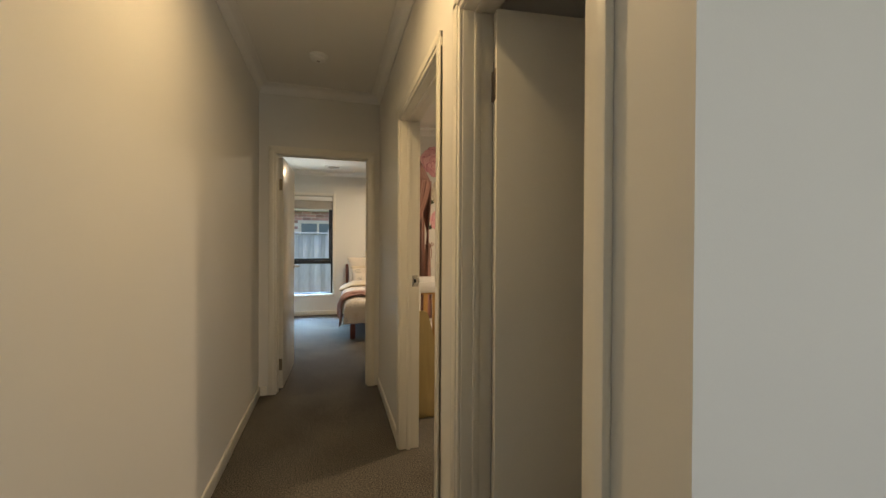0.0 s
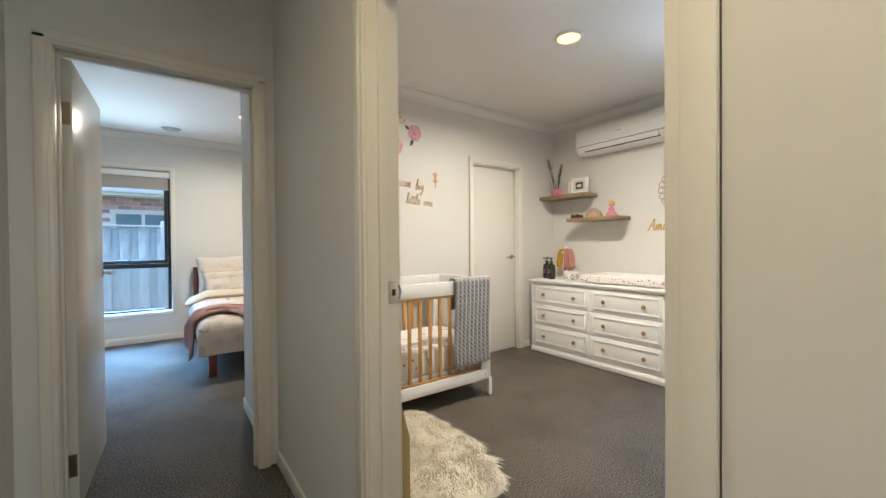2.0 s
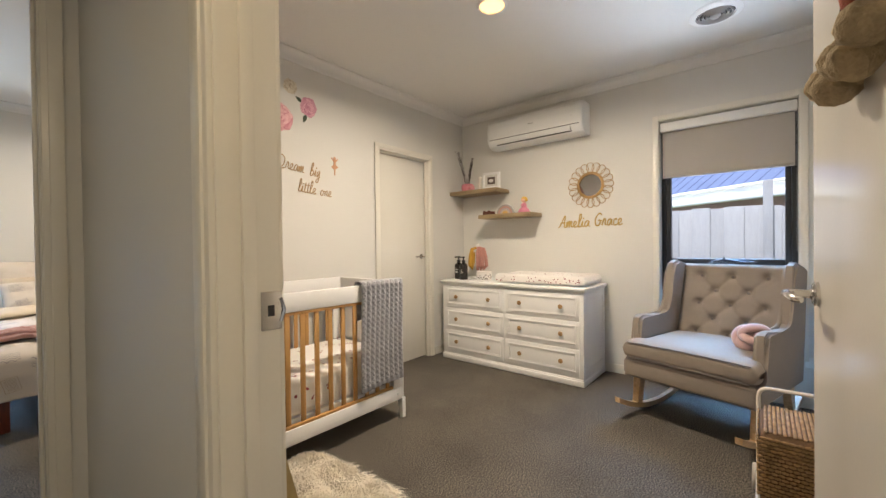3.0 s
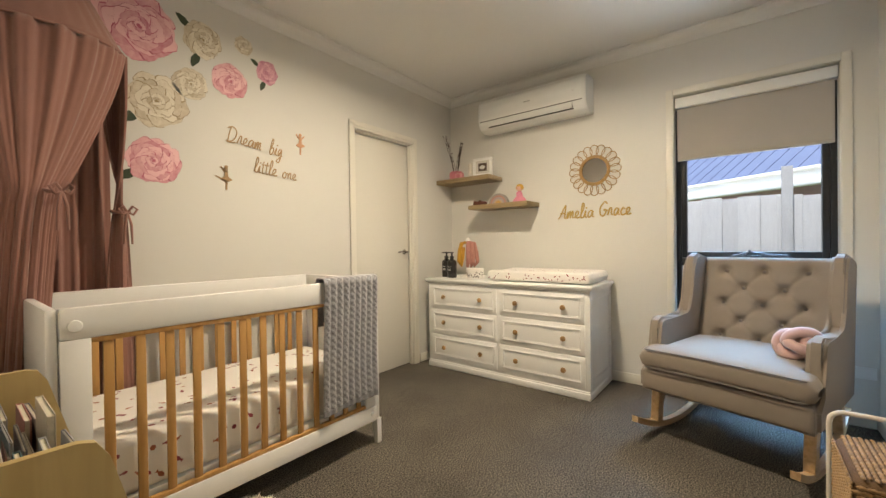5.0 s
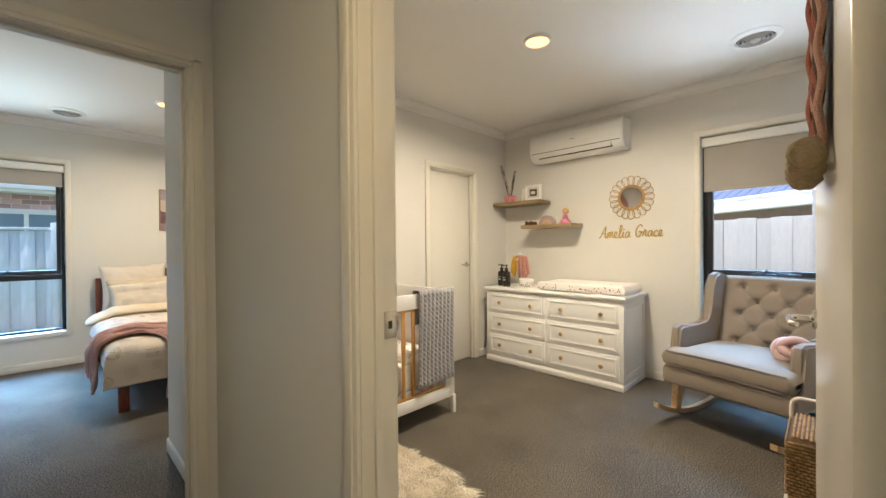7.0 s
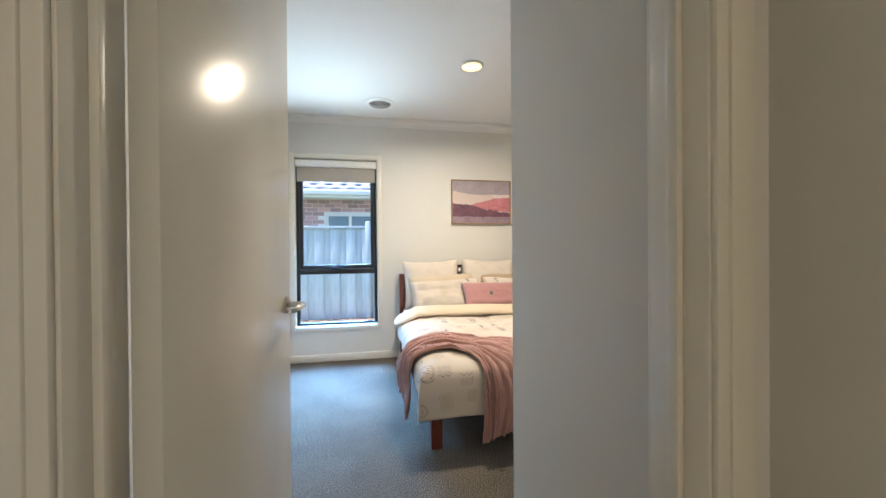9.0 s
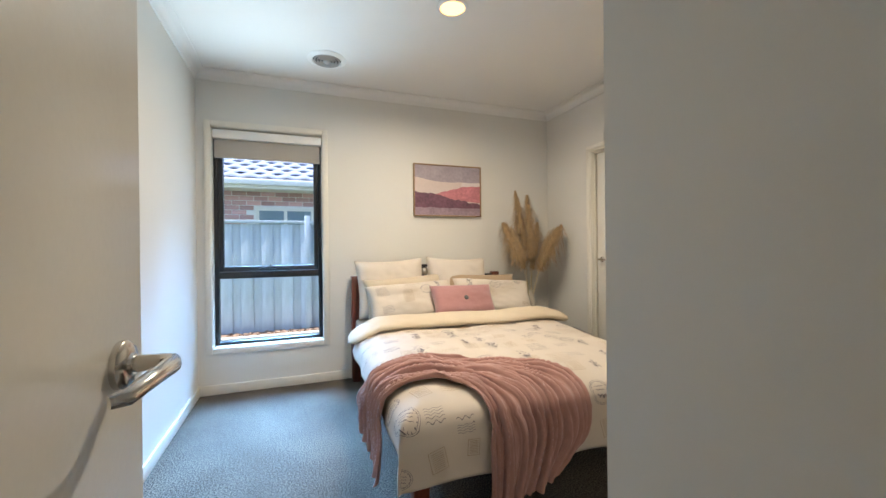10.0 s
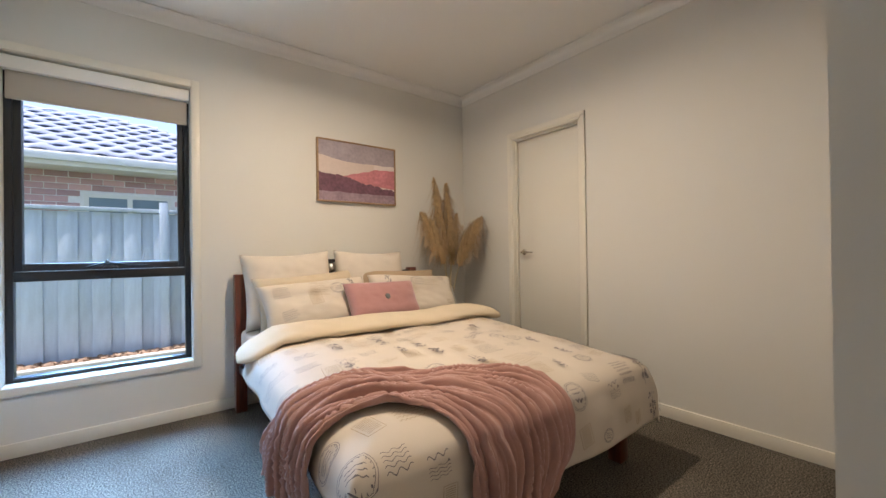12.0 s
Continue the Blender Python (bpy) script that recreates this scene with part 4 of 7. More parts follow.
grid(bm, 56, 60, padfn, wrap=True)
part("cover", bm, PADW, cp, sharp=180)
rng = random.Random(9)
bm = bmesh.new()
for k in range(34):
    sprig(bm, Vector((-0.2265, rng.uniform(-0.4, 0.4), rng.uniform(0.025, 0.07))), Vector((0, 1, 0)), Vector((0, 0, 1)), Vector((-1, 0, 0)), rng.uniform(0.006, 0.011), rng)
for k in range(40):
    xx = rng.uniform(-0.19, 0.19)
    sprig(bm, Vector((xx, rng.uniform(-0.37, 0.37), 0.0815 + 0.018 * (abs(xx) / 0.225) ** 2)), Vector((1, 0, 0)), Vector((0, 1, 0)), Vector((0, 0, 1)), rng.uniform(0.006, 0.012), rng)
part("print", bm, PRINT, cp)["kind"] = "stuff"

# things on the dresser
AMBER = mat("dark_amber_bottle", (0.012, 0.008, 0.006), 0.12, coat=0.4)
LABELW = mat("paper_label", (0.6, 0.58, 0.54), 0.7)
BLACKP = mat("black_plastic", (0.012, 0.012, 0.013), 0.4)


def pump_bottle(x, y):
    b = thing("pump_bottle", pose(x, y, 0.805) @ Matrix.Scale(1.42, 4), "dark amber pump bottle with a small label", "bottle", "bottles on the dresser")
    bm = bmesh.new()
    lathe(bm, [(0, 0), (0.029, 0.0), (0.031, 0.004), (0.031, 0.1), (0.027, 0.112), (0.012, 0.12), (0.012, 0.128), (0, 0.128)], 24)
    part("bottle_body", bm, AMBER, b)
    bm = bmesh.new()
    grid(bm, 12, 2, lambda u, v: (0.0316 * math.cos(2.4 + 1.5 * u), 0.0316 * math.sin(2.4 + 1.5 * u), 0.035 + 0.045 * v))
    part("label_paper", bm, BLACKP, b)
    for z in (0.07, 0.055, 0.048):
        bm = bmesh.new()
        grid(bm, 10, 2, lambda u, v: (0.0319 * math.cos(2.75 + 0.8 * u), 0.0319 * math.sin(2.75 + 0.8 * u), z + 0.003 * v))
        part("label_line", bm, LABELW, b)
    bm = bmesh.new()
    lathe(bm, [(0, 0.127), (0.014, 0.127), (0.014, 0.14), (0.006, 0.142), (0.005, 0.158), (0.012, 0.16), (0.012, 0.168), (0, 0.168)], 20)
    box(bm, -0.045, 0.0, -0.005, 0.005, 0.160, 0.168, bevel=0.002)
    part("pump", bm, BLACKP, b)


pump_bottle(3.48, 5.045), pump_bottle(3.43, 4.945)
pot = thing("round_tin", pose(3.5, 4.735, 0.805), "small round cream box with dark prints", "box")
bm = bmesh.new()
lathe(bm, [(0, 0), (0.074, 0), (0.076, 0.004), (0.076, 0.066), (0, 0.066)], 32)
part("tin_body", bm, PADW, pot)
bm = bmesh.new()
lathe(bm, [(0, 0.066), (0.0785, 0.066), (0.0785, 0.084), (0.075, 0.088), (0, 0.089)], 32)
part("lid", bm, PADW, pot)
rng = random.Random(3)
bm = bmesh.new()
for k in range(40):
    a, z = rng.uniform(1.6, 4.9), rng.uniform(0.012, 0.056)
    n = Vector((math.cos(a), math.sin(a), 0))
    sprig(bm, n * 0.076 + Vector((0, 0, z)), Vector((-n.y, n.x, 0)), Vector((0, 0, 1)), n, rng.uniform(0.005, 0.01), rng)
part("print", bm, DARKCARD, pot)
MUSTARD = mat("mustard_ribbon", (0.52, 0.29, 0.03), 0.8, var=0.15, vscale=40, bump=0.4, bscale=400)
BLUSH = mat("blush_ribbon", (0.5, 0.24, 0.2), 0.8, var=0.15, vscale=40, bump=0.4, bscale=400)
st = thing("headband_stand", pose(3.63, 4.90, 0.805) @ Matrix.Scale(1.4, 4), "white post stand hung with mustard and blush headbands", "stand")
bm = bmesh.new()
lathe(bm, [(0, 0), (0.06, 0), (0.06, 0.008), (0.012, 0.014), (0.012, 0.235), (0.016, 0.245), (0.01, 0.262), (0, 0.264)], 24)
part("post", bm, WHITEP, st)
for k, (m_, dy, dx) in enumerate(((MUSTARD, 0.055, -0.02), (MUSTARD, 0.035, -0.045), (BLUSH, -0.03, -0.045), (BLUSH, -0.05, -0.02), (BLUSH, -0.062, 0.01))):
    bm = bmesh.new()
    tube(bm, [(dx * 0.2, dy * 0.2, 0.235), (dx * 0.7, dy * 0.8, 0.225), (dx, dy, 0.17), (dx * 1.05, dy * 1.15, 0.1), (dx * 0.9, dy * 0.8, 0.07), (dx * 0.7, dy * 0.6, 0.12), (dx * 0.5, dy * 0.45, 0.2)], [0.009, 0.013, 0.015, 0.013, 0.01, 0.011, 0.009], 8)
    part("headband", bm, m_, st, ("mustard" if m_ is MUSTARD else "blush pink") + " cloth headband")


# shelves
def shelf(y0, y1, z, name="wall_shelf"):
    solid(name, boxes((3.58, 3.8385, y0, y1, z - 0.04, z), bevel=0.002), OAKX, "floating oak shelf fixed to the wall", "shelf", "floating shelves")


S1, S2 = 1.752, 1.478
shelf(4.63, 5.236, S1), shelf(4.255, 4.856, S2)
BLUSHCER = mat("pink_glazed_ceramic", (0.6, 0.2, 0.24), 0.35, var=0.08, vscale=20)
TWIG = mat("dark_twig", (0.05, 0.03, 0.018), 0.8)
va = thing("twig_vase", pose(3.68, 5.06, S1), "pink ribbed pot holding bare dark twigs", "vase")
bm = bmesh.new()
lathe(bm, [(0, 0), (0.055, 0), (0.066, 0.01), (0.07, 0.05), (0.066, 0.075), (0.058, 0.082), (0.054, 0.078), (0.054, 0.02), (0, 0.018)], 28)
part("pot", bm, BLUSHCER, va)
rng = random.Random(11)
for k in range(9):
    a = rng.uniform(0, 6.28)
    lean = Vector((0.02 * math.cos(a), (0.13 if k < 4 else -0.06) + rng.uniform(-0.03, 0.03), 0.43 if k < 4 else 0.33))
    bm = bmesh.new()
    p0 = Vector((0.01 * math.cos(a), 0.02 * math.sin(a), 0.03))
    pts = [p0 + Vector((lean.x * t, lean.y * t * t ** 0.3, lean.z * t)) + Vector((rng.uniform(-1, 1), rng.uniform(-1, 1), 0)) * 0.005 for t in (0, 0.25, 0.5, 0.75, 1.0)]
    tube(bm, pts, [0.0028, 0.0025, 0.002, 0.0016, 0.0008], 5)
    for j in range(10):
        t = rng.uniform(0.35, 1.0)
        q = p0 + Vector((lean.x * t, lean.y * t * t ** 0.3, lean.z * t))
        bmesh.ops.create_icosphere(bm, subdivisions=1, radius=0.0042, matrix=Matrix.Translation(q + Vector((rng.uniform(-1, 1), rng.uniform(-1, 1), 0)) * 0.005) @ Matrix.Diagonal((1, 1, 1.8, 1)))
    part("twig", bm, TWIG, va)
TOYPINK = mat("pink_painted_wood", (0.68, 0.3, 0.32), 0.5)
tc_ = thing("toy_camera", pose(3.635, 4.99, S1), "small pink wooden toy camera", "toy camera")
part("camera_body", boxes((-0.018, 0.018, -0.045, 0.045, 0, 0.055), bevel=0.007), TOYPINK, tc_)
bm = bmesh.new()
lathe(bm, [(0.02, 0), (0.022, 0.003), (0.02, 0.014), (0.012, 0.015), (0, 0.013)], 20, pose(-0.018, 0, 0.028, 0, -90, 0))
part("lens", bm, BLUSHCER, tc_)
part("button", boxes((-0.008, 0.008, 0.018, 0.034, 0.0545, 0.063), bevel=0.003), PALEWOOD, tc_)
bm = bmesh.new()
lathe(bm, [(0, 0), (0.026, 0), (0.027, 0.01), (0.023, 0.085), (0.018, 0.1), (0.024, 0.115), (0.024, 0.132), (0.015, 0.147), (0, 0.15)], 24)
solid("peg_figure", bm, mat("white_painted_figure", (0.66, 0.62, 0.55), 0.6, var=0.1, vscale=30), "small white turned wooden ornament on the shelf", "ornament", m=pose(3.69, 4.9, S1))
pf = thing("photo_frame", pose(3.67, 4.745, S1 + 0.001, 0, 0, 8) @ Matrix.Scale(1.3, 4), "white square photo frame with a small dark print", "picture frame")
bm = bmesh.new()
for r in ((-0.008, 0.01, -0.075, 0.075, 0, 0.02), (-0.008, 0.01, -0.075, 0.075, 0.113, 0.133), (-0.008, 0.01, -0.075, -0.055, 0.02, 0.113), (-0.008, 0.01, 0.055, 0.075, 0.02, 0.113)):
    box(bm, *r, bevel=0.002)
part("frame_rim", bm, WHITEP, pf)
part("mount_card", boxes((-0.002, 0.004, -0.055, 0.055, 0.02, 0.113)), LABELW, pf)
part("print", boxes((-0.0035, -0.002, -0.033, 0.033, 0.038, 0.096)), DARKCARD, pf)
bm = bmesh.new()
lathe(bm, [(0, 0), (0.02, 0), (0.018, 0.001), (0, 0.0015)], 16, pose(-0.0035, 0.002, 0.066, 0, -90, 0) @ Matrix.Diagonal((0.7, 1.1, 1, 1)))
part("print_shape", bm, LABELW, pf)
SHOE = mat("brown_suede", (0.10, 0.035, 0.02), 0.9, var=0.2, vscale=40, bump=0.4)
for k, y in enumerate((4.80, 4.745)):
    bt = thing("baby_shoe", pose(3.66, y, S2, 0, 0, -70 + 20 * k), "tiny brown suede baby shoe", "shoe", "pair of baby shoes")
    bm = bmesh.new()

    def sh(u, v):
        a = 2 * math.pi * u
        x = 0.045 * math.cos(a)
        y_ = 0.022 * math.sin(a) * (1 - 0.15 * math.cos(a))
        h = 0.034 + 0.012 * (x < 0) * abs(x) / 0.045
        k_ = math.sin(v * math.pi * 0.62)
        return (x * (1 - 0.45 * v ** 2), y_ * (1 - 0.4 * v ** 2), 0.004 + h * k_)
    grid(bm, 24, 8, sh, wrap=True)
    part("upper", bm, SHOE, bt, sharp=180)
    bm = bmesh.new()
    lathe(bm, [(0, 0), (0.047, 0), (0.047, 0.005), (0, 0.005)], 24, Matrix.Diagonal((1, 0.52, 1, 1)))
    part("sole", bm, DARKCARD, bt)
rb = thing("rainbow_ornament", pose(3.68, 4.59, S2) @ Matrix.Scale(1.25, 4), "stacked wooden rainbow in muted colours", "ornament")
for k, col in enumerate(((0.36, 0.33, 0.3), (0.5, 0.27, 0.22), (0.42, 0.36, 0.36), (0.55, 0.42, 0.3), (0.6, 0.36, 0.08))):
    R = 0.08 - k * 0.0135
    bm = bmesh.new()
    arc = [(R * math.cos(a), R * math.sin(a)) for a in [math.pi * j / 20 for j in range(21)]] + [((R - 0.0125) * math.cos(a), (R - 0.0125) * math.sin(a)) for a in [math.pi * (20 - j) / 20 for j in range(21)]]
    outer = [bm.verts.new((0.0, p[0], p[1])) for p in arc]
    back = [bm.verts.new((0.025, p[0], p[1])) for p in arc]
    n = 21
    for j in range(20):
        a, b_, c_, d_ = j, j + 1, 40 - j, 41 - j
        bm.faces.new((outer[a], outer[b_], outer[c_], outer[d_]))
        bm.faces.new((back[a], back[b_], back[c_], back[d_]))
        bm.faces.new((outer[a], outer[b_], back[b_], back[a]))
        bm.faces.new((outer[c_], outer[d_], back[d_], back[c_]))
    bm.faces.new((outer[0], outer[41], back[41], back[0])), bm.faces.new((outer[20], outer[21], back[21], back[20]))
    part("arch", bm, mat("rainbow_%s" % "abcde"[k], col, 0.6), rb)
# a small doll: one plain mesh
bm = bmesh.new()
lathe(bm, [(0, 0), (0.058, 0), (0.06, 0.012), (0.05, 0.03), (0.03, 0.05), (0.024, 0.08), (0.018, 0.092), (0.012, 0.098), (0, 0.099)], 24)
bmesh.ops.create_uvsphere(bm, u_segments=20, v_segments=12, radius=0.03, matrix=pose(0, 0, 0.125))
n0 = len(bm.faces)
lathe(bm, [(0.033, -0.008), (0.035, 0.005), (0.028, 0.024), (0.012, 0.034), (0, 0.036)], 20, pose(0.004, 0, 0.125, 0, 8, 0))
tube(bm, [(-0.012, 0.018, 0.085), (-0.03, 0.012, 0.07), (-0.034, 0, 0.055)], 0.007, 8)
tube(bm, [(-0.012, -0.018, 0.085), (-0.03, -0.012, 0.07), (-0.034, 0, 0.055)], 0.007, 8)
for f in bm.faces:
    c_ = f.calc_center_median()
    f.material_index = 2 if c_.z > 0.112 and (c_.x > -0.018 or c_.z > 0.136 or abs(c_.y) > 0.02) else (1 if c_.z > 0.097 else 0)
DOLLPINK, DOLLSKIN, DOLLHAIR = mat("doll_pink_paint", (0.62, 0.22, 0.3), 0.5), mat("doll_peach_paint", (0.66, 0.4, 0.28), 0.5), mat("doll_yellow_paint", (0.6, 0.36, 0.05), 0.6)
solid("doll", bm, [DOLLPINK, DOLLSKIN, DOLLHAIR], "small doll in a pink skirt on the shelf", "doll", m=pose(3.66, 4.36, S2))

# rattan mirror
mi = thing("rattan_mirror", pose(3.836, 3.767, 1.705, 0, -90, 0), "round mirror with a looped rattan flower rim", "mirror")
bm = bmesh.new()
lathe(bm, [(0, 0.004), (0.1, 0.004), (0.102, 0.0), (0, 0.0)], 40)
part("mirror_glass", bm, MIRROR, mi)
bm = bmesh.new()
for rr, h in ((0.104, 0.008), (0.112, 0.010), (0.12, 0.008)):
    tube(bm, [(rr * math.cos(2 * math.pi * k / 60), rr * math.sin(2 * math.pi * k / 60), h) for k in range(61)], 0.0055, 8, cap=False)
part("inner_hoop", bm, RATTAN, mi)
loop = bmesh.new()
tube(loop, [(0.163 + 0.045 * math.cos(2 * math.pi * k / 24), 0.034 * math.sin(2 * math.pi * k / 24), 0.006 + 0.003 * math.sin(4 * math.pi * k / 24)) for k in range(25)], 0.0032, 6, cap=False)
lm = mesh_of("rattan_loop", loop, RATTAN)
for k in range(20):
    piece("rattan_loop", lm, RATTAN, mi, pose(0, 0, 0.001 * (k % 2), 0, 0, 18 * k))

# split-system air conditioner
ac = thing("air_conditioner", pose(3.838, 4.267, 2.16), "white wall-mounted air conditioner above the dresser", "air conditioner")
bm = bmesh.new()
prof = [(0.0, 0.012), (-0.10, 0.0), (-0.165, 0.02), (-0.2, 0.06), (-0.212, 0.1), (-0.212, 0.2), (-0.205, 0.255), (-0.18, 0.29), (-0.14, 0.302), (0.0, 0.302)]


def acfn(u, v):
    k = min(1.0, (0.5 - abs(u - 0.5)) / 0.03)
    s = math.sqrt(max(0.0, 1 - (1 - k) ** 2)) * 0.045 + 0.955
    i = v * (len(prof) - 1)
    j = min(int(i), len(prof) - 2)
    p = Vector(prof[j]).lerp(Vector(prof[j + 1]), i - j)
    return (p.x * s, (u - 0.5) * 0.995, 0.15 + (p.y - 0.15) * (0.97 + 0.03 * (s - 0.955) / 0.045))


vs = grid(bm, 61, 37, acfn)
bm.faces.new([r for r in vs[0]]), bm.faces.new([r for r in vs[-1]][::-1])
part("casing", bm, PLASTIC, ac, sharp=35)
# no real gap: the shade under the panel is a dark coloured strip
part("panel_gap_strip", boxes((-0.2135, -0.195, -0.47, 0.47, 0.084, 0.0885)), mat("painted_gap_shade", (0.1, 0.095, 0.09), 0.6), ac, "dark strip for the shade under the front panel")
part("end_gap", boxes((-0.2065, -0.16, -0.392, -0.388, 0.036, 0.084)), GREYVENT, ac)
part("display", boxes((-0.2135, -0.2115, -0.402, -0.396, 0.165, 0.171)), LABELW, ac, "small lit indicator")
part("label_sticker", boxes((-0.1785, -0.168, -0.05, 0.06, 0.0255, 0.029)), GREYVENT, ac)
bm = bmesh.new()
box(bm, -0.168, -0.09, -0.39, 0.39, -0.004, 0.006, bevel=0.002)
bm.transform(Matrix.Translation((-0.005, 0, 0.017)) @ Matrix.Rotation(radians(24), 4, "Y"))
part("louvre", bm, PLASTIC, ac)
# a black strip puts the outlet's shade into colour
bm = bmesh.new()
box(bm, -0.186, -0.170, -0.395, 0.395, 0.030, 0.037)
part("air_slot_strip", bm, BLACKP, ac, "dark strip for the shade in the outlet slot")
part("badge", boxes((-0.2135, -0.2115, -0.03, 0.03, 0.172, 0.179)), GREYVENT, ac)


# ceiling fittings
def ceiling_light(x, y, label):
    t = thing("ceiling_light", pose(x, y, H), label, "ceiling light")
    bm = bmesh.new()
    lathe(bm, [(0.092, 0.0), (0.094, -0.006), (0.088, -0.014), (0.078, -0.017), (0.074, -0.014), (0.074, -0.006)], 40)
    part("trim_ring", bm, PLASTIC, t)
    bm = bmesh.new()
    lathe(bm, [(0.075, -0.010), (0.05, -0.0125), (0, -0.013)], 40)
    ob = part("diffuser", bm, LAMPGLOW, t, "glowing warm diffuser")
    ob.visible_shadow = False


def ceiling_vent(x, y, label):
    t = thing("ceiling_vent", pose(x, y, H), label, "ceiling vent")
    bm = bmesh.new()
    lathe(bm, [(0.142, 0.0), (0.145, -0.004), (0.13, -0.012), (0.108, -0.016), (0.104, -0.008), (0.104, 0.0)], 40)
    part("outer_ring", bm, PLASTIC, t)
    for k, r in enumerate((0.09, 0.068, 0.046)):
        bm = bmesh.new()
        lathe(bm, [(r, -0.004), (r + 0.008, -0.012), (r + 0.003, -0.022 - 0.003 * k), (r - 0.006, -0.014), (r, -0.004)], 36)
        part("cone_ring", bm, GREYVENT, t)
    bm = bmesh.new()
    lathe(bm, [(0.026, -0.004), (0.03, -0.02), (0.02, -0.03), (0, -0.032)], 28)
    part("centre_cone", bm, GREYVENT, t)
    bm = bmesh.new()
    lathe(bm, [(0.104, -0.002), (0.0, -0.002)], 36)
    part("backing", bm, BLACKP, t)


ceiling_light(2.185, 3.79, "round recessed ceiling light, lit warm, nursery")
ceiling_vent(3.19, 2.756, "round white ducted ceiling vent, nursery")
ceiling_light(0.68, 6.86, "round recessed ceiling light, lit warm, bedroom")
ceiling_vent(0.02, 7.79, "round white ducted ceiling vent, bedroom")
ceiling_light(-0.1, 2.15, "round recessed ceiling light, lit warm, corridor")
sd = thing("smoke_detector", pose(-0.1, 3.75, H), "round white smoke alarm on the corridor ceiling", "smoke alarm")
bm = bmesh.new()
lathe(bm, [(0.062, 0.0), (0.064, -0.008), (0.056, -0.012), (0.052, -0.03), (0.035, -0.04), (0, -0.041)], 36)
part("alarm_body", bm, PLASTIC, sd)
bm = bmesh.new()
lathe(bm, [(0.012, -0.0405), (0.012, -0.044), (0, -0.0445)], 20)
part("test_button", bm, GREYVENT, sd)


def rocking_chair():
    c = thing("rocking_armchair", pose(3.258, 2.799, 0, 0, 0, 163.7), "greige upholstered wingback rocking chair with buttoned back by the window", "rocking chair")
    # +x is the chair's front, y runs across
    hw = 0.375
    bm = bmesh.new()
    box(bm, -0.36, 0.395, -hw + 0.005, hw - 0.005, 0.265, 0.385, bevel=0.02, seg=3)
    part("seat_base", bm, LINEN, c)
    bm = bmesh.new()

    def cush(u, v):
        a = 2 * math.pi * u
        px = 0.325 * math.copysign(abs(math.cos(a)) ** 0.28, math.cos(a))
        wide = max(0.0, min(1.0, (0.085 + px - 0.275) / 0.02))
        y = (v - 0.5) * (2 * hw - 0.125 + 0.135 * wide)
        pz = 0.062 * math.copysign(abs(math.sin(a)) ** 0.5, math.sin(a))
        e = min(1.0, (0.5 - abs(v - 0.5)) / 0.05)
        k = math.sqrt(max(0.0, 1 - (1 - e) ** 2))
        crown = 0.014 * (1 - (2 * v - 1) ** 2) if math.sin(a) > 0 else 0
        return (0.085 + px * (0.94 + 0.06 * k), y, 0.447 + pz * (0.25 + 0.75 * k) + crown)
    grid(bm, 60, 40, cush, wrap=True)
    seat = part("seat_cushion", bm, LINEN, c, sharp=180)
    for z, o in ((0.497, 0.0), (0.398, 0.0)):
        bm = bmesh.new()
        tube(bm, [(0.395 + o, -hw + 0.03, z)] + [(0.408 + o, y, z + 0.008 * (1 - (y / hw) ** 2)) for y in [(-hw + 0.05) + (2 * hw - 0.1) * k / 10 for k in range(11)]] + [(0.395 + o, hw - 0.03, z)], 0.0035, 6)
        part("piping", bm, PIPING, seat, "dark piping")
    # buttoned back, leaning
    bm = bmesh.new()
    rows = [(0.905, (-0.2, 0.0, 0.2)), (0.80, (-0.1, 0.1)), (0.705, (-0.2, 0.0, 0.2)), (0.60, (-0.1, 0.1)), (0.505, (-0.2, 0.0, 0.2))]
    pts = [(y, z + 0.008) for z, ys in rows for y in ys]

    def lean(z):
        return -0.245 - 0.17 * (z - 0.45) / 0.6

    def back(u, v):
        y = (u - 0.5) * 0.65
        z = 0.44 + 0.56 * v
        d = 0.03
        for by, bz in pts:
            q = ((y - by) ** 2 + (z - bz) ** 2)
            d -= 0.036 * math.exp(-q / 0.0009) + 0.012 * math.exp(-q / 0.007)
        # creases between neighbouring buttons
        for i in range(len(pts)):
            for j in range(i):
                a, b = Vector(pts[i]), Vector(pts[j])
                if 0.1 < (a - b).length < 0.165:
                    ab = b - a
                    t = max(0, min(1, (Vector((y, z)) - a).dot(ab) / ab.length_squared))
                    q = (Vector((y, z)) - a - ab * t).length_squared
                    d -= 0.006 * math.exp(-q / 0.00012)
        e = min(v / 0.03, (1 - v) / 0.05, u / 0.04, (1 - u) / 0.04, 1)
        d -= 0.03 * (1 - math.sqrt(max(0, 1 - (1 - e) ** 2)))
        return (lean(z) + d, y, z)
    vs = grid(bm, 80, 74, back)
    ob = part("buttoned_back", bm, LINEN, c, sharp=180)
    bm = bmesh.new()
    lathe(bm, [(0, 0.004), (0.008, 0.002), (0.009, -0.002), (0, -0.004)], 10)
    # the darker colour stands in for the shade in each button's dimple
    me = mesh_of("button", bm, PIPING)
    for by, bz in pts:
        piece("button", me, PIPING, ob, pose(lean(bz) + 0.0, by, bz, 0, 75, 0))
    bm = bmesh.new()
    extrude_poly(bm, [(lean(0.42) - 0.012, 0.27), (lean(0.985) - 0.008, 0.985), (lean(0.985) - 0.055, 0.99), (lean(0.42) - 0.10, 0.27)], "y", -0.34, 0.34)
    bmesh.ops.bevel(bm, geom=bm.edges[:], offset=0.015, segments=2, affect="EDGES")
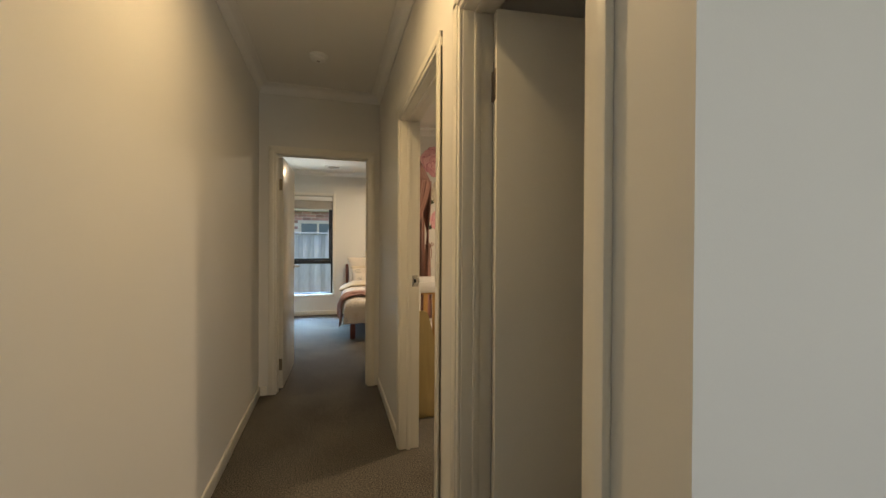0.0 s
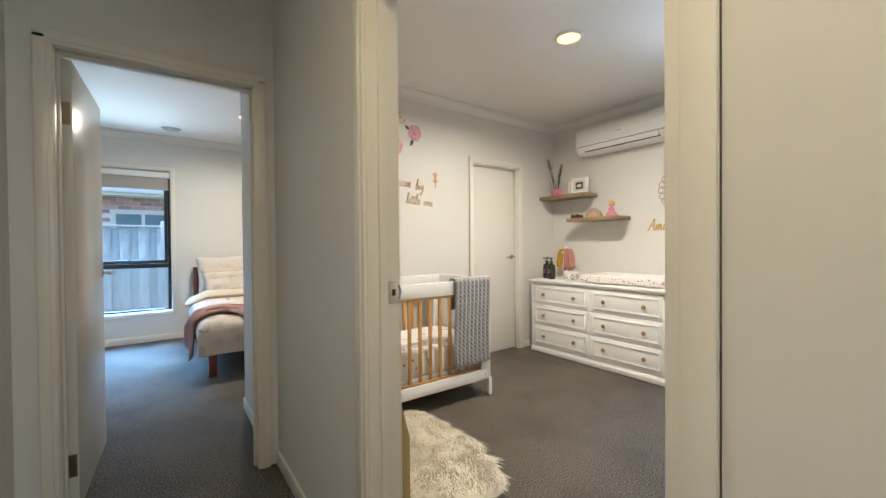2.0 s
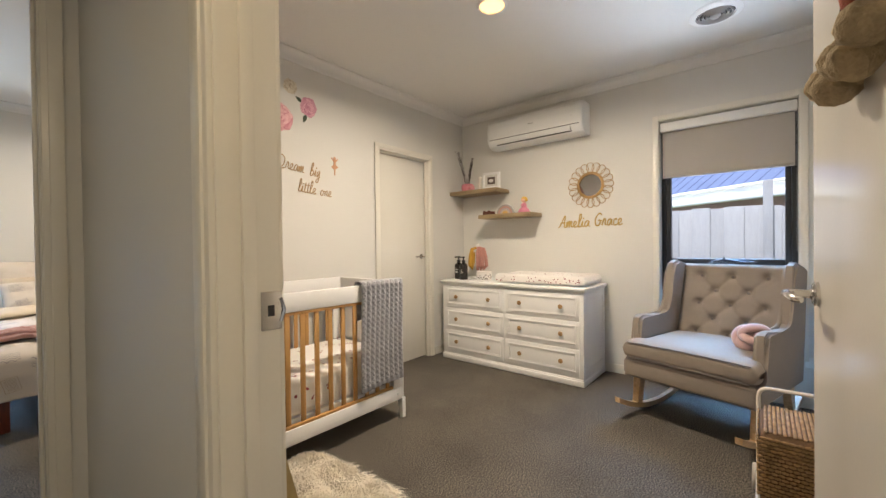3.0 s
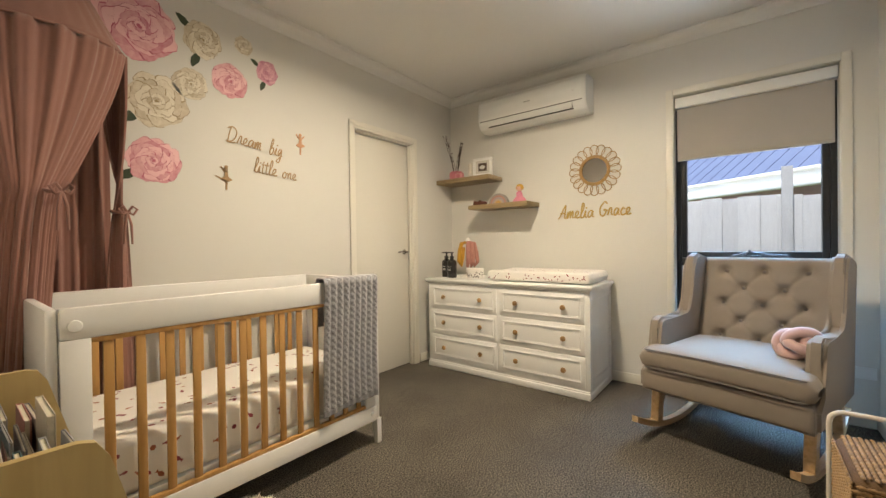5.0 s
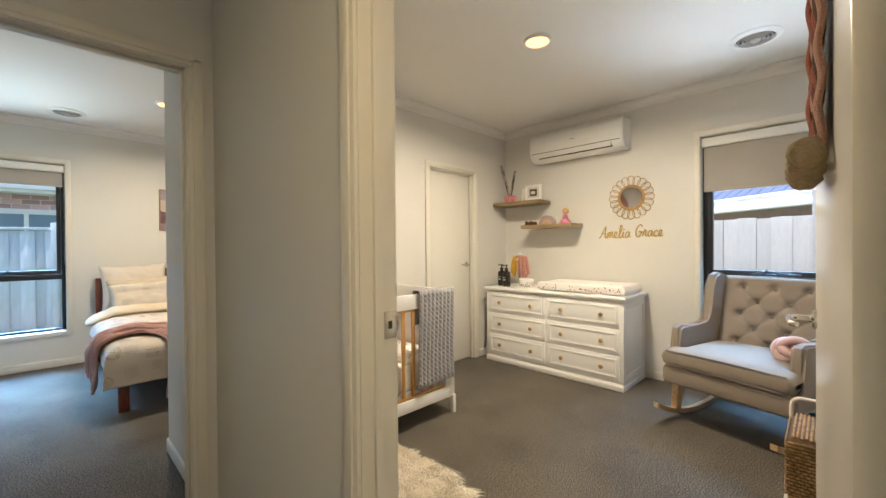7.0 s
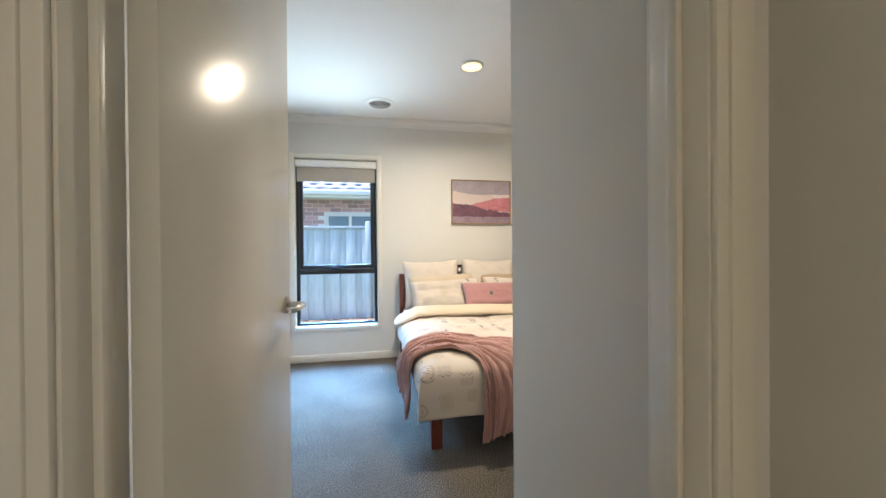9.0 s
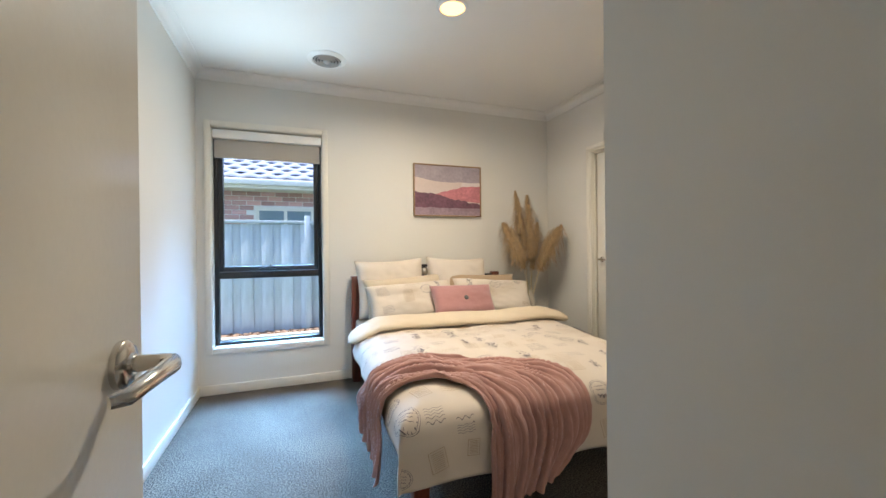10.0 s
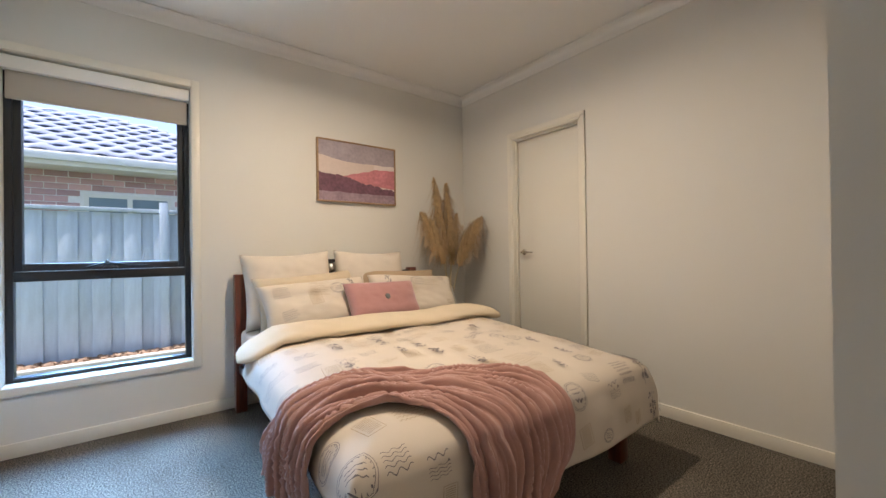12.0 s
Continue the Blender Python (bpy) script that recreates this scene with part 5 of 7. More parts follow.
    part("back_shell", bm, LINEN, c)
    for sy in (-1, 1):
        # side with wing and arm in one upholstered outline
        bm = bmesh.new()
        prof = [(0.385, 0.265), (0.385, 0.375), (0.275, 0.39), (0.275, 0.60), (0.262, 0.645), (0.22, 0.662), (0.05, 0.645), (-0.085, 0.636), (-0.135, 0.66), (-0.155, 0.74), (-0.195, 0.93), (-0.225, 1.01), (-0.285, 1.03), (-0.42, 1.0), (-0.455, 0.97), (-0.36, 0.265)]
        a = sy * (hw - 0.06)
        b = sy * (hw + 0.01)
        extrude_poly(bm, prof, "y", *sorted((a, b)))
        bmesh.ops.bevel(bm, geom=[e for e in bm.edges if abs(e.verts[0].co.y - e.verts[1].co.y) < 1e-6], offset=0.018, segments=3, affect="EDGES")
        # the seat cushion fills the gap in front: slim the arm there
        part("arm_and_wing", bm, LINEN, c, sharp=50)
        bm = bmesh.new()
        yy = b + sy * 0.002
        tube(bm, [(p[0] * 0.985, yy - sy * 0.012, 0.265 + (p[1] - 0.265) * 0.988) for p in prof[3:-2]], 0.0022, 6)
        part("piping", bm, PIPING, c, "dark piping")
        # bent rocker and legs
        bm = bmesh.new()
        n = 28
        ys = (sy * 0.335 - 0.017, sy * 0.335 + 0.017)
        R = 1.15
        top, bot = [], []
        for k in range(n + 1):
            x = -0.50 + 1.03 * k / n
            zc = R - math.sqrt(R * R - (x - 0.02) ** 2)
            bot.append((x, zc)), top.append((x, zc + 0.034))
        vs = [[bm.verts.new((p[0], y, p[1])) for p in row] for y in ys for row in (bot, top)]
        for k in range(n):
            for r0, r1 in ((0, 1), (1, 3), (3, 2), (2, 0)):
                bm.faces.new((vs[r0][k], vs[r0][k + 1], vs[r1][k + 1], vs[r1][k]))
        for k in (0, n):
            bm.faces.new((vs[0][k], vs[1][k], vs[3][k], vs[2][k]))
        part("rocker", bm, PALEWOOD, c, "bent pale timber rocker")
        for x, tx in ((0.29, 0.255), (-0.29, -0.24)):
            bm = bmesh.new()
            zf = R - math.sqrt(R * R - (x - 0.02) ** 2) + 0.028
            lo = [(x - 0.028, zf), (x + 0.028, zf + 0.004)]
            hi = [(tx + 0.04, 0.272), (tx - 0.04, 0.272)]
            extrude_poly(bm, lo + hi, "y", sy * 0.335 - 0.022, sy * 0.335 + 0.022)
            bmesh.ops.bevel(bm, geom=bm.edges[:], offset=0.004, segments=1, affect="EDGES")
            part("leg", bm, PALEWOOD, c, "pale timber leg")
        part("rail", boxes((-0.32, 0.31, sy * 0.335 - 0.02, sy * 0.335 + 0.02, 0.245, 0.268), bevel=0.003), PALEWOOD, c, "pale timber rail")
    return c


rocking_chair()

# knotted cushion on the chair
KNOTC = mat("blush_velvet", (0.55, 0.36, 0.33), 0.85, var=0.06, vscale=15, sheen=0.6)
bm = bmesh.new()
N = 160
pts = []
for k in range(N + 1):
    a = 2 * math.pi * k / N
    r = 0.062 + 0.026 * math.cos(3 * a)
    pts.append((r * math.cos(2 * a) * 1.25, r * math.sin(2 * a) * 1.1, 0.033 * math.sin(3 * a)))
tube(bm, pts, 0.031, 14, cap=False)
tube(bm, [(p[0] * 0.8, p[2] * 1.4, p[1] * 0.8) for p in pts], 0.029, 14, cap=False)
solid("knot_cushion", bm, KNOTC, "blush pink velvet knot cushion on the chair seat", "cushion", m=pose(3.13, 2.575, 0.585, 70, 10, 70) @ Matrix.Diagonal((0.8, 0.8, 0.9, 1)), sharp=180)


# front-facing book rack
def book_rack():
    r = thing("book_rack", pose(0.655, 3.95, 0), "pale plywood book rack with sloping sides", "book rack")
    prof = [(-0.125, 0.0), (0.135, 0.0), (0.138, 0.02), (0.138, 0.34), (0.03, 0.755), (0.012, 0.785), (-0.01, 0.792), (-0.125, 0.792)]
    for y in (-0.325, 0.31):
        bm = bmesh.new()
        extrude_poly(bm, prof, "y", y, y + 0.016)
        part("side_panel", bm, PLY, r)
    part("back_panel", boxes((-0.125, -0.113, -0.309, 0.31, 0.02, 0.785)), PLY, r)
    for x, z, h in ((0.10, 0.06, 0.13), (0.065, 0.24, 0.10), (0.03, 0.40, 0.11)):
        part("ledge", boxes((-0.113, x, -0.309, 0.31, z, z + 0.012)), PLY, r)
        part("front_board", boxes((x - 0.002, x + 0.01, -0.309, 0.31, z, z + h), bevel=0.002), PLY, r)
    return r


book_rack()
rng = random.Random(21)
BOOKC = [mat("book_cover_" + n, c, 0.5, var=0.15, vscale=20) for n, c in (("grey", (0.3, 0.3, 0.31)), ("cream", (0.6, 0.55, 0.46)), ("teal", (0.1, 0.18, 0.2)), ("rose", (0.45, 0.22, 0.2)), ("white", (0.65, 0.64, 0.62)))]
PAGES = mat("book_pages", (0.66, 0.61, 0.5), 0.8, var=0.1, vscale=60)
for x0, x1, z, lo, hi in ((-0.106, 0.0, 0.412, 0.28, 0.365), (-0.02, 0.045, 0.252, 0.17, 0.24), (0.03, 0.08, 0.072, 0.18, 0.25)):
    for y in (-0.295, -0.09, 0.1):
        x = x0
        while x < x1:
            t = rng.uniform(0.005, 0.013)
            hgt, wd = rng.uniform(lo, hi), rng.uniform(0.15, 0.185)
            b = thing("book", pose(0.655 + x, 3.95 + y + rng.uniform(0, 0.015), z, 0, rng.uniform(-1.5, 1.5), rng.uniform(-1.5, 1.5)), "thin picture book standing in the rack", "book", "books in the rack")
            bm = bmesh.new()
            box(bm, 0, 0.0016, 0, wd, 0, hgt), box(bm, t - 0.0016, t, 0, wd, 0, hgt), box(bm, 0, t, wd, wd + 0.0015, 0, hgt)
            part("cover", bm, rng.choice(BOOKC), b)
            part("page_block", boxes((0.002, t - 0.002, 0.003, wd - 0.0005, 0.003, hgt - 0.003)), PAGES, b)
            x += t + rng.uniform(0.004, 0.02)

# sheepskin
FLEECE = mat("cream_fleece", (0.84, 0.77, 0.64), 0.95, var=0.12, vscale=14, sheen=0.5)


def sheepskin():
    t = thing("sheepskin_rug", pose(1.08, 3.97, 0.002, 0, 0, -6), "shaggy cream sheepskin on the carpet", "rug")
    rg = random.Random(5)

    def edge(a):
        # outline: long body with leg lobes
        bx, by = 0.29 * math.cos(a), 0.5 * math.sin(a)
        k = 1 + 0.16 * math.exp(-((a % 6.283 - 5.35) / 0.28) ** 2) + 0.16 * math.exp(-((a % 6.283 - 0.95) / 0.3) ** 2) + 0.12 * math.exp(-((a % 6.283 - 2.2) / 0.3) ** 2) + 0.14 * math.exp(-((a % 6.283 - 4.05) / 0.28) ** 2) - 0.10 * math.exp(-((a % 6.283 - 0.05) / 0.4) ** 2) - 0.10 * math.exp(-((a % 6.283 - 3.14) / 0.4) ** 2)
        return bx * k, by * k
    bm = bmesh.new()

    def hide(u, v):
        a = 2 * math.pi * u
        ex, ey = edge(a)
        h = 0.03 * math.sqrt(max(0, 1 - v ** 4)) + 0.008 * noise.noise(Vector((ex * v * 14, ey * v * 14, 0)))
        return (ex * v, ey * v, max(0.0, h))
    grid(bm, 96, 14, hide, wrap=True)
    part("hide", bm, FLEECE, t, sharp=180)
    vs, fs = [], []
    for k in range(26000):
        a, v = rg.uniform(0, 6.283), math.sqrt(rg.random()) * 1.0
        ex, ey = edge(a)
        x, y = ex * v, ey * v
        h = 0.03 * math.sqrt(max(0, 1 - v ** 4))
        n1, n2 = noise.noise(Vector((x * 9, y * 9, 3))), noise.noise(Vector((x * 9, y * 9, 17)))
        ox, oy = math.cos(a) * v ** 3, math.sin(a) * v ** 3
        dx, dy = n1 * 1.1 + ox * 0.9 + rg.uniform(-0.35, 0.35), n2 * 1.1 + oy * 0.9 + rg.uniform(-0.35, 0.35)
        ln = rg.uniform(0.03, 0.065)
        w = rg.uniform(0.001, 0.0024)
        px, py = -dy, dx
        q = math.hypot(px, py) or 1
        px, py = px / q * w, py / q * w
        m1 = (x + dx * ln * 0.5, y + dy * ln * 0.5, h + ln * 0.62)
        m2 = (x + dx * ln * 1.0 + rg.uniform(-0.004, 0.004), y + dy * ln * 1.0, max(0.004, h + ln * (0.75 - 0.35 * v)))
        i = len(vs)
        vs += [(x - px, y - py, h), (x + px, y + py, h), (m1[0] + px, m1[1] + py, m1[2]), (m1[0] - px, m1[1] - py, m1[2]), m2]
        fs += [(i, i + 1, i + 2, i + 3), (i + 3, i + 2, i + 4)]
    me = bpy.data.meshes.new("wool")
    me.from_pydata(vs, [], fs)
    me.materials.append(FLEECE)
    wool = new("wool", me)
    wool.parent = t
    wool["kind"] = "stuff"


sheepskin()


# woven doll pram
def pram():
    p = thing("wicker_doll_pram", pose(2.29, 2.405, 0), "woven seagrass doll pram with a cream metal handle", "doll pram")
    x0, x1, y0, y1, z0, z1 = -0.20, 0.165, -0.145, 0.145, 0.14, 0.43
    bm = bmesh.new()
    box(bm, x0 + 0.008, x1 - 0.008, y0 + 0.008, y1 - 0.008, z0, z1 - 0.008, bevel=0.035, seg=4)
    part("body", bm, WICKERD, p)
    st = bmesh.new()
    bmesh.ops.create_uvsphere(st, u_segments=8, v_segments=6, radius=1, matrix=Matrix.Diagonal((0.0125, 0.0042, 0.0062, 1)))
    me = mesh_of("strand", st, WICKER, 180)

    sx, sz = 0.0215, 0.0145
    made = []
    nx, ny, nz = int((x1 - x0 - 0.05) / sx), int((y1 - y0 - 0.05) / sx), int((z1 - z0 - 0.03) / sz)
    for j in range(nz):
        z = z1 - 0.028 - j * sz
        for i in range(nx + 1):
            made.append(pose(x0 + 0.03 + (i + 0.5 * (j % 2)) * sx, y1 - 0.006, z))
        for i in range(ny + 1):
            made.append(pose(x0 + 0.006, y0 + 0.03 + (i + 0.5 * (j % 2)) * sx, z, 0, 0, 90))
    for j in range(int((y1 - y0 - 0.04) / sz)):
        for i in range(nx + 1):
            made.append(pose(x0 + 0.03 + (i + 0.5 * (j % 2)) * sx, y0 + 0.028 + j * sz, z1 - 0.007, 90, 0, 0))
    made.sort(key=lambda m: -m.translation.z + 0.3 * m.translation.x)
    for m in made[:300]:
        piece("strand", me, WICKER, p, m)
    rest = bmesh.new()
    for m in made[300:]:
        bmesh.ops.create_uvsphere(rest, u_segments=6, v_segments=4, radius=1, matrix=m @ Matrix.Diagonal((0.0125, 0.0042, 0.0062, 1)))
    tagged(part("weave", rest, WICKER, p, sharp=180), kind="stuff")
    bm = bmesh.new()
    hx = 0.205
    ya, yb = -0.135, 0.14
    arch = [(hx, yb, 0.06), (hx, yb, 0.44)] + [(hx + 0.006, yb - 0.04 * (1 - math.cos(a)), 0.44 + 0.04 * math.sin(a)) for a in (0.4, 0.8, 1.2, 1.57)] + [(hx + 0.006, ya + 0.04 * (1 - math.cos(a)), 0.44 + 0.04 * math.sin(a)) for a in (1.57, 1.2, 0.8, 0.4)] + [(hx, ya, 0.44), (hx, ya, 0.06)]
    tube(bm, arch, 0.0085, 10)
    part("handle", bm, CREAMMETAL, p, "cream tubular handle")
    for y in (ya, yb):
        bm = bmesh.new()
        tube(bm, [(hx, y, 0.14), (-0.17, y, 0.135), (-0.2, y, 0.06)], 0.007, 8)
        part("side_bar", bm, CREAMMETAL, p)
        for x in (-0.2, hx):
            bm = bmesh.new()
            lathe(bm, [(0.05, -0.008), (0.058, -0.005), (0.058, 0.005), (0.05, 0.008), (0.046, 0.0), (0.05, -0.008)], 28, pose(x, y + (0.016 if y > 0 else -0.016), 0.058, 90, 0, 0))
            for s in range(6):
                a = s * math.pi / 3
                tube(bm, [(x, y + (0.016 if y > 0 else -0.016), 0.058), (x + 0.048 * math.cos(a), y + (0.016 if y > 0 else -0.016), 0.058 + 0.048 * math.sin(a))], 0.003, 6)
            part("wheel", bm, CREAMMETAL, p)


pram()

# woven hanging on the open door
wh = thing("woven_wall_hanging", pose(0.885, 2.411, 1.905, 0, 0, 3), "striped woven hanging with beige pompoms on the open door", "wall hanging")
bm = bmesh.new()
tube(bm, [(-0.16, 0.012, 0), (0.16, 0.012, 0)], 0.007, 10)
part("dowel", bm, PALEWOOD, wh)
bm = bmesh.new()
tube(bm, [(-0.13, 0.012, 0.007), (0, 0.006, 0.11), (0.13, 0.012, 0.007)], 0.002, 6)
part("cord", bm, LASER, wh)
STR = [("black_yarn", (0.012, 0.011, 0.012)), ("brown_yarn", (0.1, 0.045, 0.025)), ("rust_yarn", (0.33, 0.09, 0.05)), ("blush_yarn", (0.5, 0.28, 0.21)), ("tan_yarn", (0.36, 0.22, 0.1)), ("plum_yarn", (0.2, 0.06, 0.06))]
order = (0, 4, 2, 3, 5, 2, 1, 3)
YM = [mat(n, c, 0.95, var=0.25, vscale=30, bump=0.7, bscale=300) for n, c in STR]
xw = 0.125
for k, o in enumerate(order):
    w = 0.25 / len(order)
    bm = bmesh.new()
    xa = xw - k * w
    grid(bm, 9, 40, lambda u, v: (xa - w * u, 0.012 + 0.006 * math.sin(math.pi * u) + 0.003 * math.sin(v * 30 + k), -0.012 - 0.47 * v - 0.01 * math.sin(k * 2.1) * v))
    ob = part("stripe", bm, YM[o], wh, STR[o][0].replace("_", " ") + " stripe", sharp=180)
    ob.modifiers.new("thick", "SOLIDIFY").thickness = 0.006
POM = mat("beige_pompom", (0.42, 0.33, 0.2), 0.95, var=0.2, vscale=60, bump=0.8, bscale=200)
rng = random.Random(8)
for k in range(5):
    bm = bmesh.new()
    cx_ = 0.108 - 0.054 * k
    bmesh.ops.create_icosphere(bm, subdivisions=3, radius=0.027)
    for v in bm.verts:
        v.co *= 1 + 0.16 * noise.noise(v.co * 90 + Vector((k, 0, 0))) + rng.uniform(-0.06, 0.06)
    part("pompom", bm, POM, wh, "fluffy beige pompom", m=pose(cx_, 0.028, -0.50 - 0.02 * (k % 2)))

# framed print on the south wall
fr = thing("framed_print", pose(2.78, 2.1755, 1.8), "timber framed print under glass on the nursery wall", "picture")
bm = bmesh.new()
for r in ((-0.29, 0.29, 0, 0.03, -0.29, -0.272), (-0.29, 0.29, 0, 0.03, 0.272, 0.29), (-0.29, -0.272, 0, 0.03, -0.272, 0.272), (0.272, 0.29, 0, 0.03, -0.272, 0.272)):
    box(bm, *r, bevel=0.002)
part("frame_rim", bm, OAK, fr)
part("print", boxes((-0.272, 0.272, 0.004, 0.016, -0.272, 0.272)), mat("pale_print_under_glass", (0.5, 0.42, 0.38), 0.08, var=0.25, vscale=3, coat=0.6), fr)
tg = thing("tassel_garland", pose(2.9, 2.176, 2.46), "short garland with dark red tassels above the print", "garland")
bm = bmesh.new()
tube(bm, [(-0.25, 0.006, 0), (0, 0.006, -0.04), (0.25, 0.006, 0)], 0.003, 6)
part("cord", bm, LASER, tg)
for k in range(4):
    bm = bmesh.new()
    x_ = -0.2 + 0.12 * k
    tube(bm, [(x_, 0.012, -0.02), (x_, 0.014, -0.05), (x_, 0.014, -0.2)], [0.006, 0.012, 0.018], 10)
    part("tassel", bm, YM[5 if k % 2 else 2], tg, "dark red yarn tassel")
# power point low on the wall by the chair
pp = thing("power_point", pose(3.838, 2.245, 0.32), "white double power point low on the wall", "power point")
part("plate", boxes((-0.008, 0, -0.058, 0.058, -0.036, 0.036), bevel=0.003), PLASTIC, pp)
for y in (-0.026, 0.026):
    part("switch", boxes((-0.012, -0.008, y - 0.006, y + 0.006, 0.012, 0.028), bevel=0.001), PLASTIC, pp)

# ---- bedroom ----
DUVET = mat("ivory_cotton", (0.60, 0.535, 0.465), 0.85, var=0.04, vscale=5, bump=0.12, bscale=350)
CREAMC = mat("cream_cotton", (0.58, 0.49, 0.365), 0.85, var=0.05, vscale=6, bump=0.15, bscale=300)
WHITEC = mat("white_cotton", (0.64, 0.575, 0.50), 0.85, var=0.03, vscale=6, bump=0.12, bscale=300)
PRINTG = mat("faded_grey_print", (0.19, 0.17, 0.185), 0.85, var=0.25, vscale=40)
PRINTT = mat("faded_tan_print", (0.42, 0.33, 0.23), 0.85, var=0.2, vscale=40)
THROW = mat("rose_knit_throw", (0.42, 0.235, 0.205), 0.92, var=0.1, vscale=18, bump=0.4, bscale=330, sheen=0.35, stretch=(1, 1, 1))
ROSE = mat("rose_velvet", (0.40, 0.20, 0.20), 0.8, var=0.06, vscale=14, sheen=0.5, bump=0.15, bscale=400)
BLUEB = mat("blue_bed_base", (0.05, 0.10, 0.22), 0.85, var=0.1, vscale=8)
BLACKM = mat("black_steel", (0.012, 0.012, 0.014), 0.45)

BX0, BX1, BY0, BY1 = 0.235, 1.69, 6.25, 8.245
bed = thing("bed", pose((BX0 + BX1) / 2, (BY0 + BY1) / 2, 0), "double bed with red-stained timber posts and black metal rails", "bed")
binv = bed.matrix_basis.inverted()


def bedpart(nm, bm, material, parent=None, lab="", sharp=40):
    bm.transform(binv)
    return part(nm, bm, material, parent or bed, lab, sharp=sharp)


for x in (BX0, BX1 - 0.07):
    bedpart("head_post", boxes((x, x + 0.07, 8.165, 8.235, 0, 0.93), bevel=0.006), MAHOG, None, "red-stained timber post")
    bedpart("foot_leg", boxes((x, x + 0.07, BY0, BY0 + 0.07, 0, 0.34), bevel=0.006), MAHOG, None, "red-stained timber leg")
for z in (0.9, 0.80, 0.55):
    bm = bmesh.new()
    tube(bm, [(BX0 + 0.06, 8.2, z), (BX1 - 0.06, 8.2, z)], 0.011, 10)
    bedpart("head_rail", bm, BLACKM, None, "black steel rail")
for k in range(9):
    bm = bmesh.new()
    x = BX0 + 0.2 + k * (BX1 - BX0 - 0.4) / 8
    tube(bm, [(x, 8.2, 0.55), (x, 8.2, 0.9 if k != 4 else 1.0)], 0.007, 8)
    bedpart("head_bar", bm, BLACKM)
cxm = (BX0 + BX1) / 2 - 0.06
bm = bmesh.new()
bmesh.ops.create_uvsphere(bm, u_segments=20, v_segments=14, radius=0.042, matrix=pose(cxm, 8.175, 0.955))
bedpart("finial_ball", bm, CHROME, None, "round grey metal ornament")
bedpart("finial_cap", boxes((cxm - 0.035, cxm + 0.035, 8.16, 8.21, 0.995, 1.02), bevel=0.006), BLACKM)
bedpart("finial_bracket", boxes((cxm - 0.05, cxm + 0.05, 8.17, 8.21, 0.895, 0.912), bevel=0.004), BLACKM)
for x in (BX0 + 0.02, BX1 - 0.04):
    bedpart("side_rail", boxes((x, x + 0.02, BY0 + 0.05, 8.17, 0.27, 0.32), bevel=0.003), BLACKM)
bedpart("foot_rail", boxes((BX0 + 0.05, BX1 - 0.05, BY0 + 0.02, BY0 + 0.045, 0.25, 0.32), bevel=0.003), BLACKM)
for k in range(14):
    bedpart("bed_slat", boxes((BX0 + 0.04, BX1 - 0.04, BY0 + 0.1 + k * 0.14, BY0 + 0.16 + k * 0.14, 0.295, 0.312)), BLACKM)
bm = boxes((BX0 + 0.03, BX1 - 0.03, BY0 + 0.03, 8.15, 0.322, 0.40), bevel=0.02)
solid("blue_box_spring", bm, BLUEB, "blue fabric base under the mattress", "bed base", kind="")
bm = boxes((BX0 + 0.025, BX1 - 0.025, BY0 + 0.025, 8.155, 0.40, 0.565), bevel=0.04, seg=4)
for v in bm.verts:
    v.co.z -= max(0.0, v.co.z - 0.40) * 0.6 * max(0.0, min(1.0, (7.5 - v.co.y) / 1.2))
solid("mattress", bm, WHITEC, "white covered mattress on the bed", "mattress")


# duvet: one puffy sheet that drops at the sides and the foot
DX0, DX1, DY0, DY1 = 0.16, 1.77, 6.17, 7.42
TOPZ = 0.615


def softstep(t):
    t = max(0.0, min(1.0, t))
    return t * t * (3 - 2 * t)


def duvet_top(x, y):
    e = min(1.0, (x - DX0) / 0.22, (DX1 - x) / 0.22, (y - DY0) / 0.2)
    e = max(0.0, e)
    puff = 0.022 * noise.noise(Vector((x * 2.3, y * 2.3, 1.7))) + 0.013 * noise.noise(Vector((x * 6, y * 4, 5))) + 0.005 * noise.noise(Vector((x * 15, y * 11, 2)))
    return TOPZ - 0.085 * (1 - max(0.0, min(1.0, (y - DY0) / (DY1 - DY0)))) - 0.085 * (1 - math.sqrt(max(0, 1 - (1 - e) ** 2))) + puff * e


def duvet_point(s, t):
    """s across (0 to 1 on the top, beyond it down the sides), t along from the foot (below 0: down the foot end)."""
    x = DX0 + (DX1 - DX0) * max(0, min(1, s))
    y = DY0 + (DY1 - DY0) * max(0, min(1, t))
    z = duvet_top(x, y)
    over = max(-s, s - 1, 0) * (DX1 - DX0)
    overy = max(-t, 0) * (DY1 - DY0)
    rip = 0.018 * noise.noise(Vector((x * 5, y * 5, over * 3 + overy * 2 + 9)))
    drop = min(math.hypot(over, overy), max(over, overy) + 0.03)
    if over:
        x += (-1 if s < 0 else 1) * (0.02 * math.sin(min(1, over / 0.1) * 1.57) + rip * min(1, over / 0.08) + (0.02 if s > 1 else 0) * over / 0.2)
    if overy:
        y -= 0.02 * math.sin(min(1, overy / 0.1) * 1.57) + rip * min(1, overy / 0.08) + 0.03 * overy
    return Vector((x, y, max(0.02, z - drop)))


